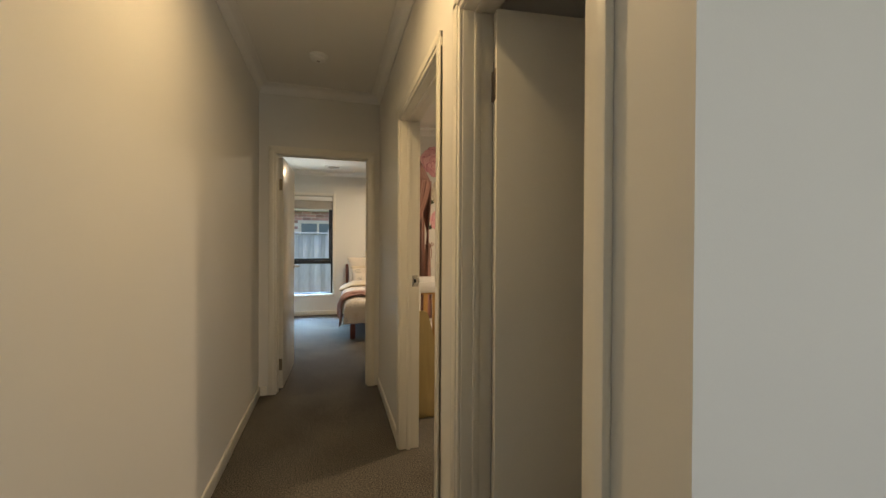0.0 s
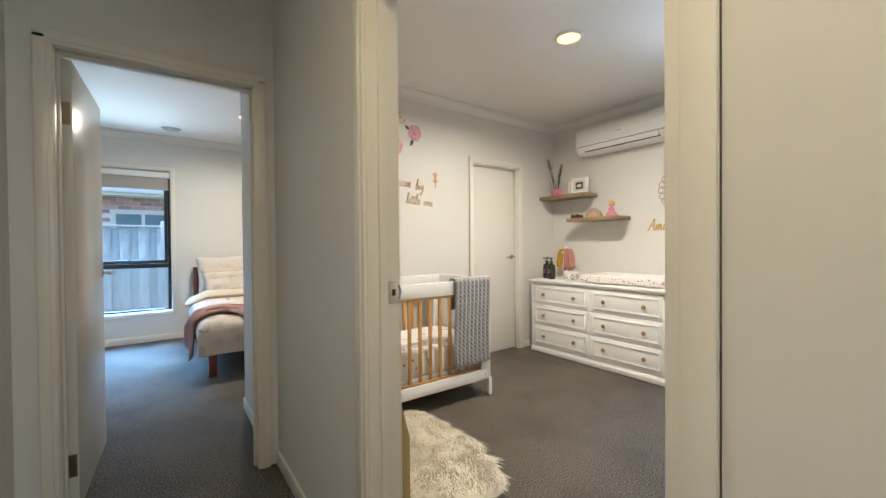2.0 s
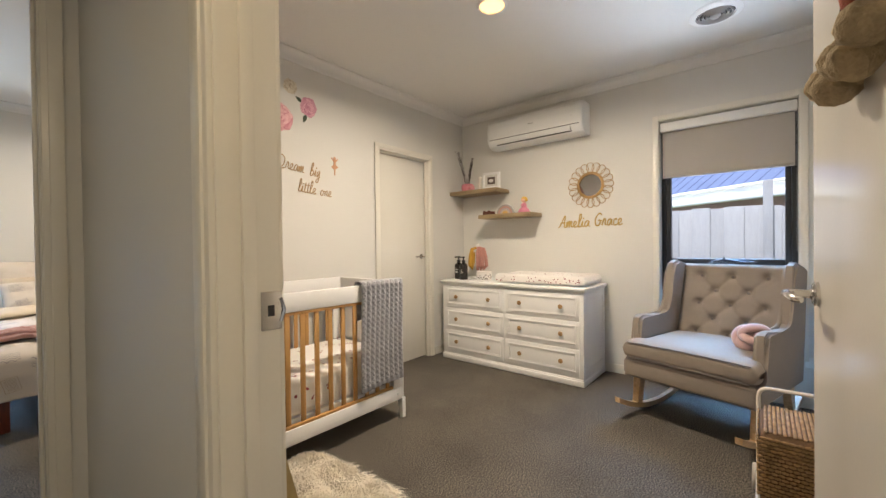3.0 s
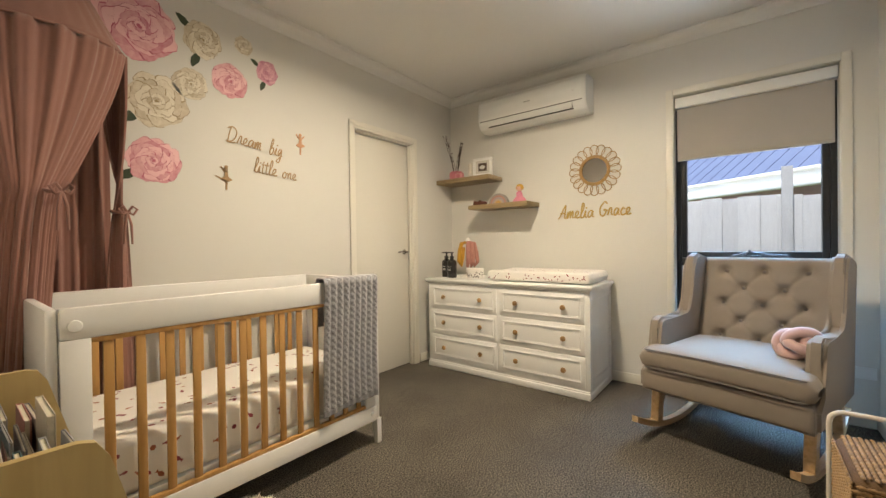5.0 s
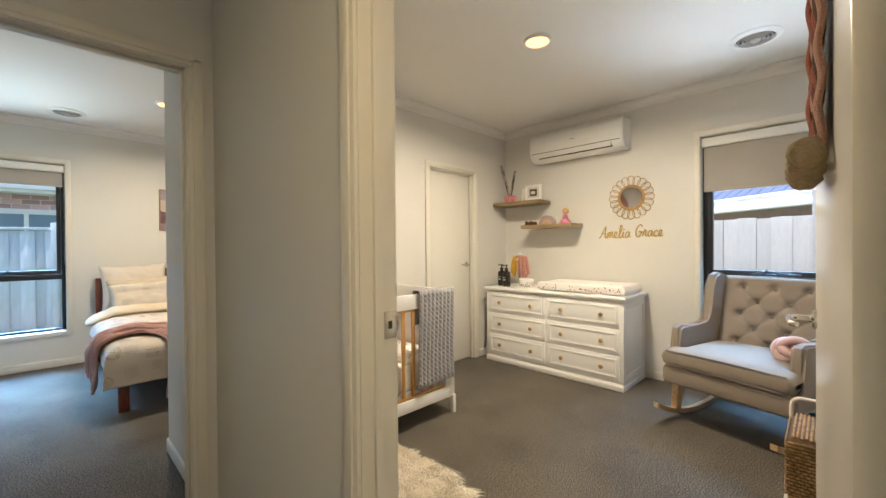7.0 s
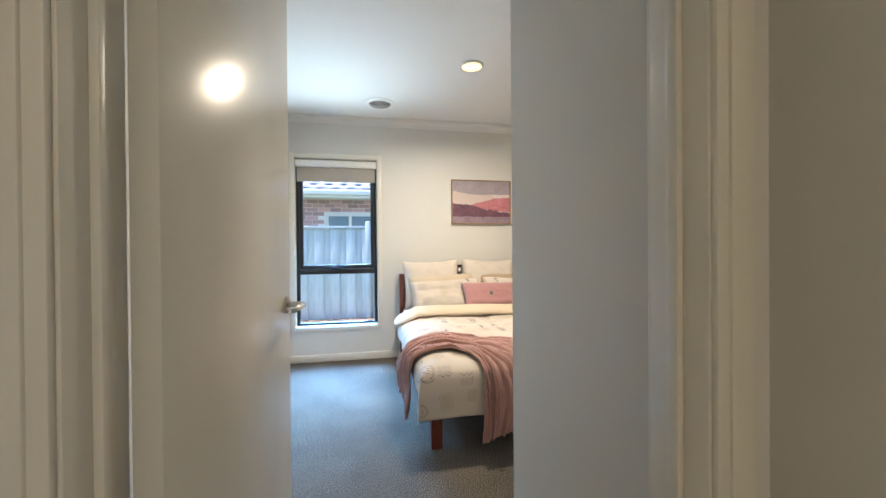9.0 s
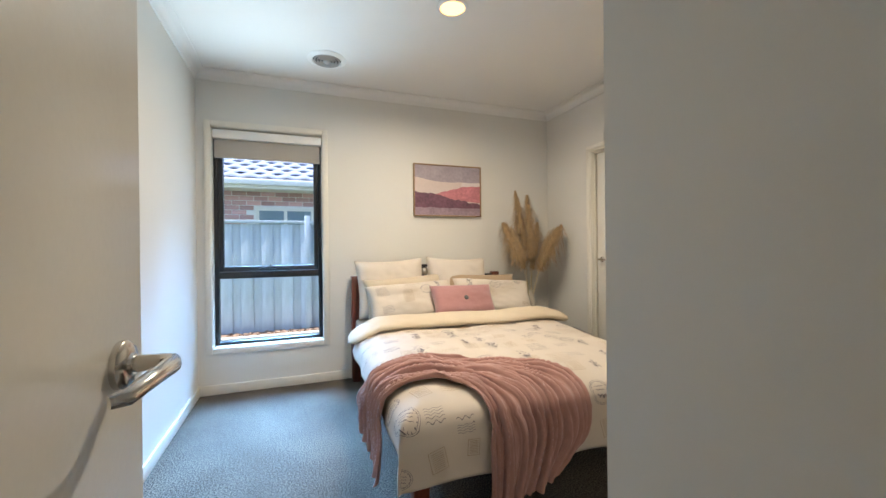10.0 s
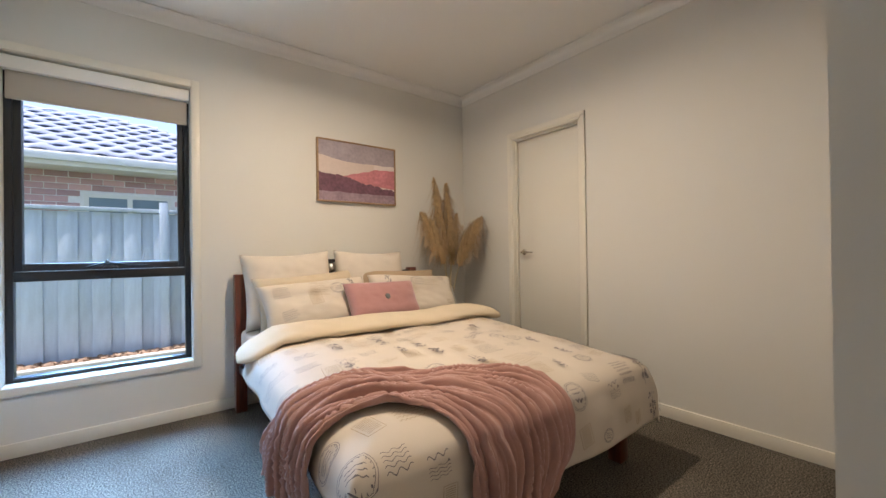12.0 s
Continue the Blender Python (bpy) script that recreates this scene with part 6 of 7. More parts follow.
dv = thing("duvet", pose(0.965, 6.8, 0.6), "ivory duvet with faded postcard prints spread over the bed", "duvet")
dinv = dv.matrix_basis.inverted()
bm = bmesh.new()
grid(bm, 120, 110, lambda u, v: duvet_point(-0.045 + 1.16 * u, -0.175 + 1.175 * v))
bm.transform(dinv)
ob = part("cover", bm, DUVET, dv, sharp=180)
ob.modifiers.new("thick", "SOLIDIFY").thickness = 0.012
# turned-back edge
bm = bmesh.new()


def fold(u, v):
    a = 2 * math.pi * u
    x = -0.02 + (DX1 - DX0 + 0.1) * v + DX0 - 0.03
    e = min(1.0, v / 0.05, (1 - v) / 0.05)
    k = math.sqrt(max(0.05, 1 - (1 - e) ** 2))
    rise = 0.02 * noise.noise(Vector((x * 3, 4, 2)))
    yc = 7.37 - 0.06 * (v - 0.5) + 0.02 * math.sin(v * 5)
    sag = -0.09 * max(0, 0.12 - v) / 0.12 - 0.03 * max(0, v - 0.9) / 0.1
    return (x, yc + 0.125 * k * math.cos(a), TOPZ + 0.028 + rise + sag + 0.04 * k * math.sin(a) + 0.012 * math.cos(a) + 0.006 * noise.noise(Vector((x * 9, a * 2, 0))))


grid(bm, 32, 70, fold, wrap=True)
bm.transform(dinv)
part("turned_edge", bm, CREAMC, dv, "cream turned-back edge", sharp=180)


# faded prints on the duvet: stamps, rings, flowers and lines of script
def strip(bm, pts, w, at):
    """A thin printed line along points (s, t) of a cloth, at(s, t) gives the place and normal."""
    P = []
    for i, (s, t) in enumerate(pts):
        a = pts[max(0, i - 1)]
        b = pts[min(len(pts) - 1, i + 1)]
        d = Vector((b[0] - a[0], b[1] - a[1]))
        d = d.normalized() if d.length else Vector((1, 0))
        P.append((bm.verts.new(at(s - d.y * w, t + d.x * w)), bm.verts.new(at(s + d.y * w, t - d.x * w))))
    for (a, b), (c, d) in zip(P, P[1:]):
        bm.faces.new((a, b, d, c))


def postcard(bmg, bmt, cx, cy, size, rg, at, turn):
    kind = rg.randrange(6)
    ct, sn = math.cos(turn), math.sin(turn)

    def R(x, y):
        return (cx + (x * ct - y * sn) * size, cy + (x * sn + y * ct) * size)
    if kind == 0:                                   # postmark rings
        for r in (0.42, 0.36):
            strip(bmg, [R(r * math.cos(a / 24 * 6.283), 0.8 * r * math.sin(a / 24 * 6.283)) for a in range(25)], 0.0009, at)
        for k in range(16):
            a = k / 16 * 6.283
            strip(bmg, [R(0.31 * math.cos(a), 0.25 * math.sin(a)), R(0.345 * math.cos(a + 0.1), 0.275 * math.sin(a + 0.1))], 0.0013, at)
        for k in range(3):
            strip(bmg, [R(-0.2 + 0.05 * j, -0.1 + 0.1 * k + 0.015 * math.sin(j * 2)) for j in range(9)], 0.0012, at)
    elif kind in (1, 2):                            # lines of script
        for k in range(rg.randrange(4, 8)):
            x = -0.6
            line = []
            end = rg.uniform(0.2, 0.6)
            while x < end:
                line.append(R(x, 0.35 - 0.13 * k + 0.035 * math.sin(x * 47) * rg.uniform(0.4, 1.2)))
                x += 0.028
            strip(bmg if kind == 1 else bmt, line, 0.0011, at)
    elif kind == 3:                                 # stamp
        q = [R(-0.28, -0.34), R(0.28, -0.34), R(0.28, 0.34), R(-0.28, 0.34)]
        strip(bmt, q + [q[0]], 0.0016, at)
        for k in range(9):
            strip(bmt, [R(-0.2, -0.26 + 0.065 * k), R(0.0, -0.25 + 0.065 * k), R(0.2, -0.26 + 0.065 * k)], 0.0012, at)
    elif kind == 4:                                 # flower sprig
        strip(bmg, [R(-0.1, -0.6), R(0, -0.2), R(0.03, 0.2), R(0.1, 0.55)], 0.0014, at)
        for k in range(22):
            x, y = rg.uniform(-0.22, 0.25), rg.uniform(-0.5, 0.55)
            r = rg.uniform(0.03, 0.07)
            strip(bmg, [R(x + r * math.cos(a), y + r * math.sin(a)) for a in (0, 1.3, 2.6, 3.9, 5.2)], rg.uniform(0.0014, 0.003), at)
    else:                                           # wavy cancel marks
        for k in range(5):
            strip(bmg, [R(-0.5 + 0.05 * j, -0.2 + 0.1 * k + 0.03 * math.sin(j * 0.9)) for j in range(18)], 0.0008, at)


def lift(fn, eps=0.002):
    def at(s, t):
        p = fn(s, t)
        n = (fn(s + 0.004, t) - p).cross(fn(s, t + 0.004) - p)
        n = n.normalized() if n.length else Vector((0, 0, 1))
        return p + n * eps
    return at


rg = random.Random(31)
bmg, bmt = bmesh.new(), bmesh.new()
LX, LY = DX1 - DX0, DY1 - DY0


def duvet_m(a, b):
    """The duvet's surface by metres from its foot corner."""
    return duvet_point(a / LX, b / LY)


dat = lift(duvet_m, 0.0085)
for i in range(13):
    for j in range(10):
        a, b = 0.03 + i * 0.138 + rg.uniform(-0.04, 0.04), -0.13 + j * 0.145 + rg.uniform(-0.04, 0.04)
        if rg.random() < 0.95 and b < 1.12:
            postcard(bmg, bmt, a, b, rg.uniform(0.08, 0.13), rg, dat, rg.uniform(-0.25, 0.25))
for b_, m_ in ((bmg, PRINTG), (bmt, PRINTT)):
    b_.transform(dinv)
    part("print", b_, m_, dv, "faded postcard print", sharp=180)["kind"] = "stuff"


# throw
def throw_blanket():
    t = thing("throw_blanket", pose(0.5, 6.35, 0.62), "dusty rose throw draped over the bed corner", "throw")
    inv = t.matrix_basis.inverted()
    # inner and outer edges in metres on the duvet's surface, from the left drop over the top to the foot drop
    inner = [(-0.30, 0.17), (-0.14, 0.2), (0.0, 0.23), (0.14, 0.24), (0.26, 0.19), (0.345, 0.10), (0.375, 0.0), (0.37, -0.14), (0.36, -0.36)]
    outer = [(-0.20, 0.58), (-0.08, 0.57), (0.05, 0.55), (0.25, 0.51), (0.50, 0.42), (0.72, 0.28), (0.875, 0.10), (0.86, -0.10), (0.70, -0.26)]

    def spl(P, u):
        x = u * (len(P) - 1)
        i = min(int(x), len(P) - 2)
        f = x - i
        p0, p1, p2, p3 = (Vector(P[max(0, min(len(P) - 1, i + k))]) for k in (-1, 0, 1, 2))
        return 0.5 * ((2 * p1) + (p2 - p0) * f + (2 * p0 - 5 * p1 + 4 * p2 - p3) * f * f + (3 * p1 - p0 - 3 * p2 + p3) * f ** 3)

    def base(u, v):
        p = spl(inner, u).lerp(spl(outer, u), v)
        return duvet_m(p.x, p.y)

    def fn(u, v):
        p = base(u, v)
        n = (base(min(1, u + 0.01), v) - base(max(0, u - 0.01), v)).cross(base(u, min(1, v + 0.02)) - base(u, max(0, v - 0.02)))
        n = n.normalized() if n.length else Vector((0, 0, 1))
        if n.z < -0.2 or (abs(n.z) < 0.3 and (n.x > 0.3 and u < 0.3 or n.y > 0.3)):
            n = -n
        w = v * 17 + 1.1 * math.sin(u * 4.2) + 2.4 * noise.noise(Vector((u * 2.2, v * 3.0, 2))) + 0.3 * noise.noise(Vector((u * 6, v * 9, 4)))
        f = 1 - abs(math.sin(math.pi * w)) ** 0.8
        amp = 0.6 + 0.9 * noise.noise(Vector((u * 3.5, w * 0.8, 12)))
        h = 0.02 + 0.04 * max(0.2, amp) * f ** 0.9 + 0.012 * noise.noise(Vector((u * 5, v * 9, 7))) + 0.006 * max(0, 1 - 2.2 * abs(math.sin(math.pi * (w * 2.1 + u * 2.5)))) + 0.002 * noise.noise(Vector((u * 40, v * 40, 1)))
        drop = max(0, abs(u - 0.45) - 0.3)
        h += 0.05 * drop * (1 + math.sin(9 * v + 2))
        return p + n * h
    bm = bmesh.new()
    grid(bm, 150, 190, fn)
    bm.transform(inv)
    ob = part("blanket", bm, THROW, t, sharp=180)
    so = ob.modifiers.new("thick", "SOLIDIFY")
    so.thickness = 0.005


throw_blanket()


def pillow(name, w, h, d, m, material, label, printed=None, seed=1, category="pillow", group="", wrinkle=0.012):
    p = thing(name, m, label, category, group)

    def side(sg):
        def fn(u, v):
            x, z = (u - 0.5) * 2, (v - 0.5) * 2
            cx = x * (1 - 0.07 * (1 - abs(z) ** 2) * abs(x) ** 3)
            cz = z * (1 - 0.09 * (1 - abs(x) ** 2) * abs(z) ** 3)
            e = max(0, (1 - x ** 4) * (1 - z ** 4)) ** 0.42
            wr = wrinkle * noise.noise(Vector((x * 2.2 + seed, z * 2.2, sg))) + wrinkle * 0.5 * noise.noise(Vector((x * 5, z * 5 + seed, sg * 2)))
            return Vector((cx * w / 2, sg * (d / 2 * e + wr * e), cz * h / 2 + h / 2))
        return fn
    bm = bmesh.new()
    for sg in (-1, 1):
        f = side(sg)
        grid(bm, 40, 30, f)
    bmesh.ops.remove_doubles(bm, verts=bm.verts[:], dist=0.0012)
    part("pillow_case", bm, material, p, sharp=180)
    if printed:
        rg = random.Random(seed)
        f = side(-1)
        def at2(a, b):
            q = f(a / w + 0.5, b / h)
            return q + Vector((0, -0.003, 0))
        bmg, bmt = bmesh.new(), bmesh.new()
        for cx, cy, s in printed:
            postcard(bmg, bmt, cx, cy, s, rg, at2, rg.uniform(-0.15, 0.15))
        for b_, m_ in ((bmg, PRINTG), (bmt, PRINTT)):
            part("print", b_, m_, p, "faded postcard print", sharp=180)["kind"] = "stuff"
    return p


pillow("square_pillow", 0.62, 0.52, 0.2, pose(0.585, 8.05, 0.565, -12, -2, 0), WHITEC, "plump white pillow against the headboard", seed=3, group="upright white pillows")
pillow("square_pillow", 0.60, 0.52, 0.2, pose(1.2, 8.05, 0.57, -12, 2, 0), WHITEC, "plump white pillow against the headboard", seed=5, group="upright white pillows")
pillow("long_pillow", 0.72, 0.38, 0.14, pose(0.69, 7.93, 0.565, -20, -3, 3), CREAMC, "taupe pillow behind the printed one", seed=14, group="back pillows")
pillow("long_pillow", 0.72, 0.38, 0.14, pose(1.40, 7.93, 0.565, -20, 2, -3), mat("taupe_cotton", (0.4, 0.3, 0.2), 0.85, var=0.06, vscale=6), "taupe pillow behind the printed one", seed=15, group="back pillows")
PR = [(-0.22, 0.1, 0.1), (-0.25, 0.26, 0.1), (0.0, 0.27, 0.13), (0.12, 0.25, 0.13), (0.23, 0.3, 0.08), (0.28, 0.08, 0.07), (-0.05, 0.2, 0.14)]
pillow("printed_pillow", 0.74, 0.35, 0.18, pose(0.69, 7.72, 0.57, -30, -2, 4), WHITEC, "ivory pillow with faded postcard print", PR, 22, group="printed pillows")
pillow("printed_pillow", 0.74, 0.35, 0.18, pose(1.42, 7.73, 0.57, -30, 4, -5), WHITEC, "ivory pillow with faded postcard print", PR, 23, group="printed pillows")
cu = pillow("rose_cushion", 0.56, 0.29, 0.13, pose(1.08, 7.585, 0.605, -30, 1, 2), ROSE, "rose velvet cushion with one grey button", None, 40, "cushion", wrinkle=0.006)
bm = bmesh.new()
lathe(bm, [(0, 0.008), (0.016, 0.006), (0.021, 0), (0.018, -0.005), (0, -0.006)], 20, pose(0, -0.064, 0.15, 90, 0, 0))
part("button", bm, mat("grey_button", (0.13, 0.13, 0.14), 0.6), cu, "large grey button")

# picture over the bed
pc = thing("landscape_picture", pose(1.195, 8.299, 1.7325), "timber framed pink and plum watercolour landscape", "picture")
hw_, hh_ = 0.355, 0.2525
bm = bmesh.new()
for r in ((-hw_, hw_, -0.032, 0, hh_ - 0.011, hh_), (-hw_, hw_, -0.032, 0, -hh_, -hh_ + 0.011), (-hw_, -hw_ + 0.011, -0.032, 0, -hh_ + 0.011, hh_ - 0.011), (hw_ - 0.011, hw_, -0.032, 0, -hh_ + 0.011, hh_ - 0.011)):
    box(bm, *r, bevel=0.0015)
part("frame_rim", bm, wood("picture_oak", (0.25, 0.15, 0.08), (0.36, 0.23, 0.12), 0.5), pc)
IW, IH = hw_ - 0.012, hh_ - 0.012


def layer(name, top, bottom, col, k, var=0.2):
    """A painted band between two outlines, each a little in front of the last."""
    bm = bmesh.new()
    n = 70
    v0, v1 = [], []
    for i in range(n + 1):
        x = -1 + 2 * i / n
        v0.append(bm.verts.new((x * IW, -0.024 - 0.0006 * k, max(-1, min(1, bottom(x))) * IH)))
        v1.append(bm.verts.new((x * IW, -0.024 - 0.0006 * k, max(-1, min(1, top(x))) * IH)))
    for i in range(n):
        bm.faces.new((v0[i], v0[i + 1], v1[i + 1], v1[i]))
    part(name, bm, mat("paint_" + name, col, 0.7, var=var, vscale=7, bscale=40), pc)


def nz(x, s, k):
    return noise.noise(Vector((x * s, k, 0.3)))


layer("canvas", lambda x: 1, lambda x: -1, (0.62, 0.52, 0.48), 0, 0.06)
layer("grey_sky", lambda x: 1, lambda x: 0.35 + 0.12 * nz(x, 1.6, 3) - 0.08 * x, (0.36, 0.31, 0.35), 1, 0.2)
layer("cloud", lambda x: 0.34 + 0.1 * nz(x, 2, 8) if x > 0.4 else 0.2, lambda x: 0.2 + 0.05 * nz(x, 3, 9) if x > 0.4 else 0.2, (0.68, 0.6, 0.58), 2, 0.06)
layer("pink_hill", lambda x: -0.12 + 0.34 * softstep((x + 0.5) / 1.3) + 0.05 * nz(x, 5, 1) if x > -0.42 else -0.35, lambda x: -0.35 - 0.12 * x, (0.50, 0.19, 0.22), 3, 0.3)
layer("plum_hill", lambda x: -0.28 - 0.26 * x + 0.05 * nz(x, 14, 2) + 0.1 * nz(x, 3, 6), lambda x: -0.72 + 0.03 * nz(x, 4, 4), (0.16, 0.075, 0.11), 4, 0.4)
layer("mauve_ground", lambda x: -0.70 + 0.04 * nz(x, 4, 4), lambda x: -1, (0.30, 0.22, 0.27), 5, 0.3)

# pampas grass in a slim vase on a bedside table
tb = thing("bedside_table", pose(1.98, 8.02, 0), "small dark metal bedside table half hidden by the bed", "table")
bm = bmesh.new()
lathe(bm, [(0, 0.52), (0.2, 0.52), (0.205, 0.526), (0.2, 0.535), (0, 0.535)], 40)
part("tabletop", bm, BLACKM, tb)
for k in range(3):
    a = 2.1 * k + 0.4
    bm = bmesh.new()
    tube(bm, [(0.17 * math.cos(a), 0.17 * math.sin(a), 0.52), (0.19 * math.cos(a), 0.19 * math.sin(a), 0.0)], 0.008, 8)
    part("leg", bm, BLACKM, tb)
pv = thing("pampas_vase", pose(1.97, 8.03, 0.535), "dried pampas plumes in a slim clear vase", "dried plant")
bm = bmesh.new()
lathe(bm, [(0, 0), (0.045, 0), (0.05, 0.01), (0.048, 0.08), (0.028, 0.16), (0.026, 0.2), (0.03, 0.21), (0.024, 0.205), (0.022, 0.16), (0.04, 0.08), (0.04, 0.012), (0, 0.01)], 28)
part("vase", bm, mat("smoked_glass_vase", (0.5, 0.47, 0.4), 0.08, coat=0.5), pv, "slim pale glass vase")
STEM = mat("dry_stem", (0.55, 0.45, 0.25), 0.8)
PLUME = mat("pampas_plume", (0.40, 0.275, 0.14), 0.95, var=0.5, vscale=30, sheen=0.4)
rg = random.Random(77)


def plume(base, mid, tip, width, n):
    bm = bmesh.new()
    b, m, t = Vector(base), Vector(mid), Vector(tip)

    def at(u):
        return b * (1 - u) ** 2 + m * 2 * u * (1 - u) + t * u * u
    tube(bm, [at(k / 14) for k in range(15)], [0.0045 - 0.0003 * k for k in range(15)], 6)
    st = part("stem", bm, STEM, pv, "dry straw stem")
    vs, fs = [], []
    for k in range(n):
        u = rg.uniform(0.42, 1.0)
        p = at(u)
        d = (at(min(1, u + 0.03)) - at(u - 0.03)).normalized()
        a = rg.uniform(0, 6.28)
        e = d.orthogonal().normalized()
        e = Matrix.Rotation(a, 3, d) @ e
        f = math.sin(math.pi * min(1, (u - 0.36) / 0.66) ** 0.8) ** 1.1
        ln = width * f * rg.uniform(0.15, 1.0) * (1.1 + 0.35 * noise.noise(Vector((u * 14, a, width * 60)))) + 0.012
        if rg.random() < 0.2:
            ln *= rg.uniform(1.2, 1.8)
        q = p + e * ln * 0.5 + d * ln * 0.6
        r = p + e * ln * 1.05 + d * ln * rg.uniform(0.3, 0.9) + Vector((0, 0, -1.0 * ln))
        s = d.cross(e) * rg.uniform(0.0018, 0.0038)
        i = len(vs)
        vs += [p - s * 0.5, p + s * 0.5, q + s, q - s, r]
        fs += [(i, i + 1, i + 2, i + 3), (i + 3, i + 2, i + 4)]
    me = bpy.data.meshes.new("plume")
    me.from_pydata([tuple(v) for v in vs], [], fs)
    me.materials.append(PLUME)
    ob = new("plume", me)
    ob.parent = pv
    ob["label"] = "fluffy tan plume"


plume((-0.012, 0.004, 0.02), (-0.035, 0.02, 0.55), (-0.13, 0.06, 1.19), 0.085, 1600)
plume((0.006, 0, 0.02), (0.015, 0.0, 0.6), (-0.02, 0.02, 1.15), 0.08, 1600)
plume((-0.01, -0.006, 0.02), (-0.05, -0.02, 0.52), (-0.27, 0.05, 0.87), 0.13, 1666)
plume((0.01, 0.0, 0.02), (0.05, -0.03, 0.5), (0.26, -0.15, 0.84), 0.125, 1666)
plume((0, 0.008, 0.02), (0.04, 0.04, 0.5), (0.10, 0.02, 0.88), 0.075, 1200)

# light switch in the passage
sw = thing("light_switch", pose(0.388, 4.552, 1.1), "white plastic light switch plate on the passage wall", "light switch")
part("plate", boxes((-0.007, 0, -0.037, 0.037, -0.058, 0.058), bevel=0.003), PLASTIC, sw)
part("rocker_button", boxes((-0.0105, -0.007, -0.007, 0.007, -0.011, 0.011), bevel=0.0015), PLASTIC, sw)

# ---- outside ----
PALE = mat("weathered_pine_paling", (0.33, 0.33, 0.335), 0.9, var=0.18, vscale=3, bump=0.5, bscale=60, stretch=(6, 6, 1), rand=0.12)
PALEN = mat("grey_pine_paling", (0.55, 0.61, 0.70), 0.9, var=0.18, vscale=3, bump=0.5, bscale=60, stretch=(6, 6, 1), rand=0.12)
GRASS = mat("lawn", (0.10, 0.13, 0.04), 0.95, var=0.4, vscale=3, bump=0.8, bscale=120)
CONC = mat("concrete_edge", (0.42, 0.40, 0.36), 0.9, var=0.1, vscale=6, bump=0.3, bscale=90)
BRICK = mat("red_brick", (0.56, 0.35, 0.33), 0.85, var=0.12, vscale=12, bump=0.5, bscale=120, rand=0.25)
MORTAR = mat("pale_mortar", (0.82, 0.80, 0.77), 0.9, var=0.1, vscale=12)
TILE = mat("blue_grey_roof_tile", (0.25, 0.28, 0.37), 0.85, var=0.15, vscale=4, bump=0.2, bscale=60, rand=0.12)
FASCIA = mat("cream_fascia", (0.78, 0.76, 0.7), 0.5, var=0.04)
BARK = mat("bark_chip", (0.26, 0.17, 0.11), 0.9, var=0.35, vscale=30, bump=0.8, bscale=100)
GZ = -0.16
bm = bmesh.new()
grid(bm, 41, 41, lambda u, v: ((u - 0.5) * 600, (v - 0.5) * 600, GZ))
solid("ground", bm, GRASS, "sunlit lawn around the houses", "ground", kind="structure")
solid("garden_edge", boxes((-6, 7, 10.33, 10.43, GZ, 0.035), bevel=0.01), CONC, "pale concrete garden edge below the fence", "edging", kind="structure")
solid("garden_bed", boxes((-6, 7, 10.43, 10.70, GZ, 0.015)), BARK, "raised strip of bark along the fence", "garden bed", kind="structure")
rg = random.Random(2)
bm = bmesh.new()
for k in range(420):
    x, y = rg.uniform(-2.4, 1.6), rg.uniform(10.44, 10.66)
    s = rg.uniform(0.015, 0.04)
    bmesh.ops.create_icosphere(bm, subdivisions=1, radius=s, matrix=pose(x, y, 0.015 + s * 0.3, rg.uniform(0, 360), 0, rg.uniform(0, 360)) @ Matrix.Diagonal((1.3, 0.8, 0.5, 1)))
solid("garden_chips", bm, BARK, "strip of stones and bark along the fence", "garden chips", kind="stuff")


def fence(name, along, at, lo, hi, top, wide, material, post_at, post_top, label, cap):
    """Upright palings lapped over one another on rails, seen from the house side (-)."""
    f = thing(name, pose(0, 0, 0), label, "fence")

    def bx(s, e, p, q, z0, z1, bevel=0.003):
        return boxes((s, e, p, q, z0, z1) if along == "x" else (p, q, s, e, z0, z1), bevel=bevel)
    rg = random.Random(len(name))
    me = [mesh_of("paling", bx(-wide / 2, wide / 2, 0, 0.016, GZ, top + d), material) for d in (0.0, 0.012, -0.012)]
    k, s = 0, lo
    while s < hi:
        off = -0.017 if k % 2 else 0.0
        p = (s, at + off, 0) if along == "x" else (at + off, s, 0)
        piece("paling", me[rg.randrange(3) if not cap else 0], material, f, pose(*p))
        s += wide * 0.86
        k += 1
    for z in (0.2, top - 0.25):
        part("rail", bx(lo, hi, at + 0.017, at + 0.06, z, z + 0.075), material, f)
    for s in post_at:
        part("post", bx(s - 0.04, s + 0.04, at - 0.07, at - 0.02, GZ, post_top), material, f)
    if cap:
        part("capping", bx(lo, hi, at - 0.05, at + 0.06, top + 0.012, top + 0.05), material, f)


fence("paling_fence", "x", 10.72, -4.6, 4.6, 1.53, 0.15, PALEN, (-0.063, -2.46, 2.34), 1.656, "grey timber paling fence with a capping rail", True)
fence("paling_fence", "y", 5.25, -0.6, 6.4, 1.52, 0.17, PALE, (2.49, 4.9, 0.1), 1.775, "weathered timber paling fence in full sun", False)


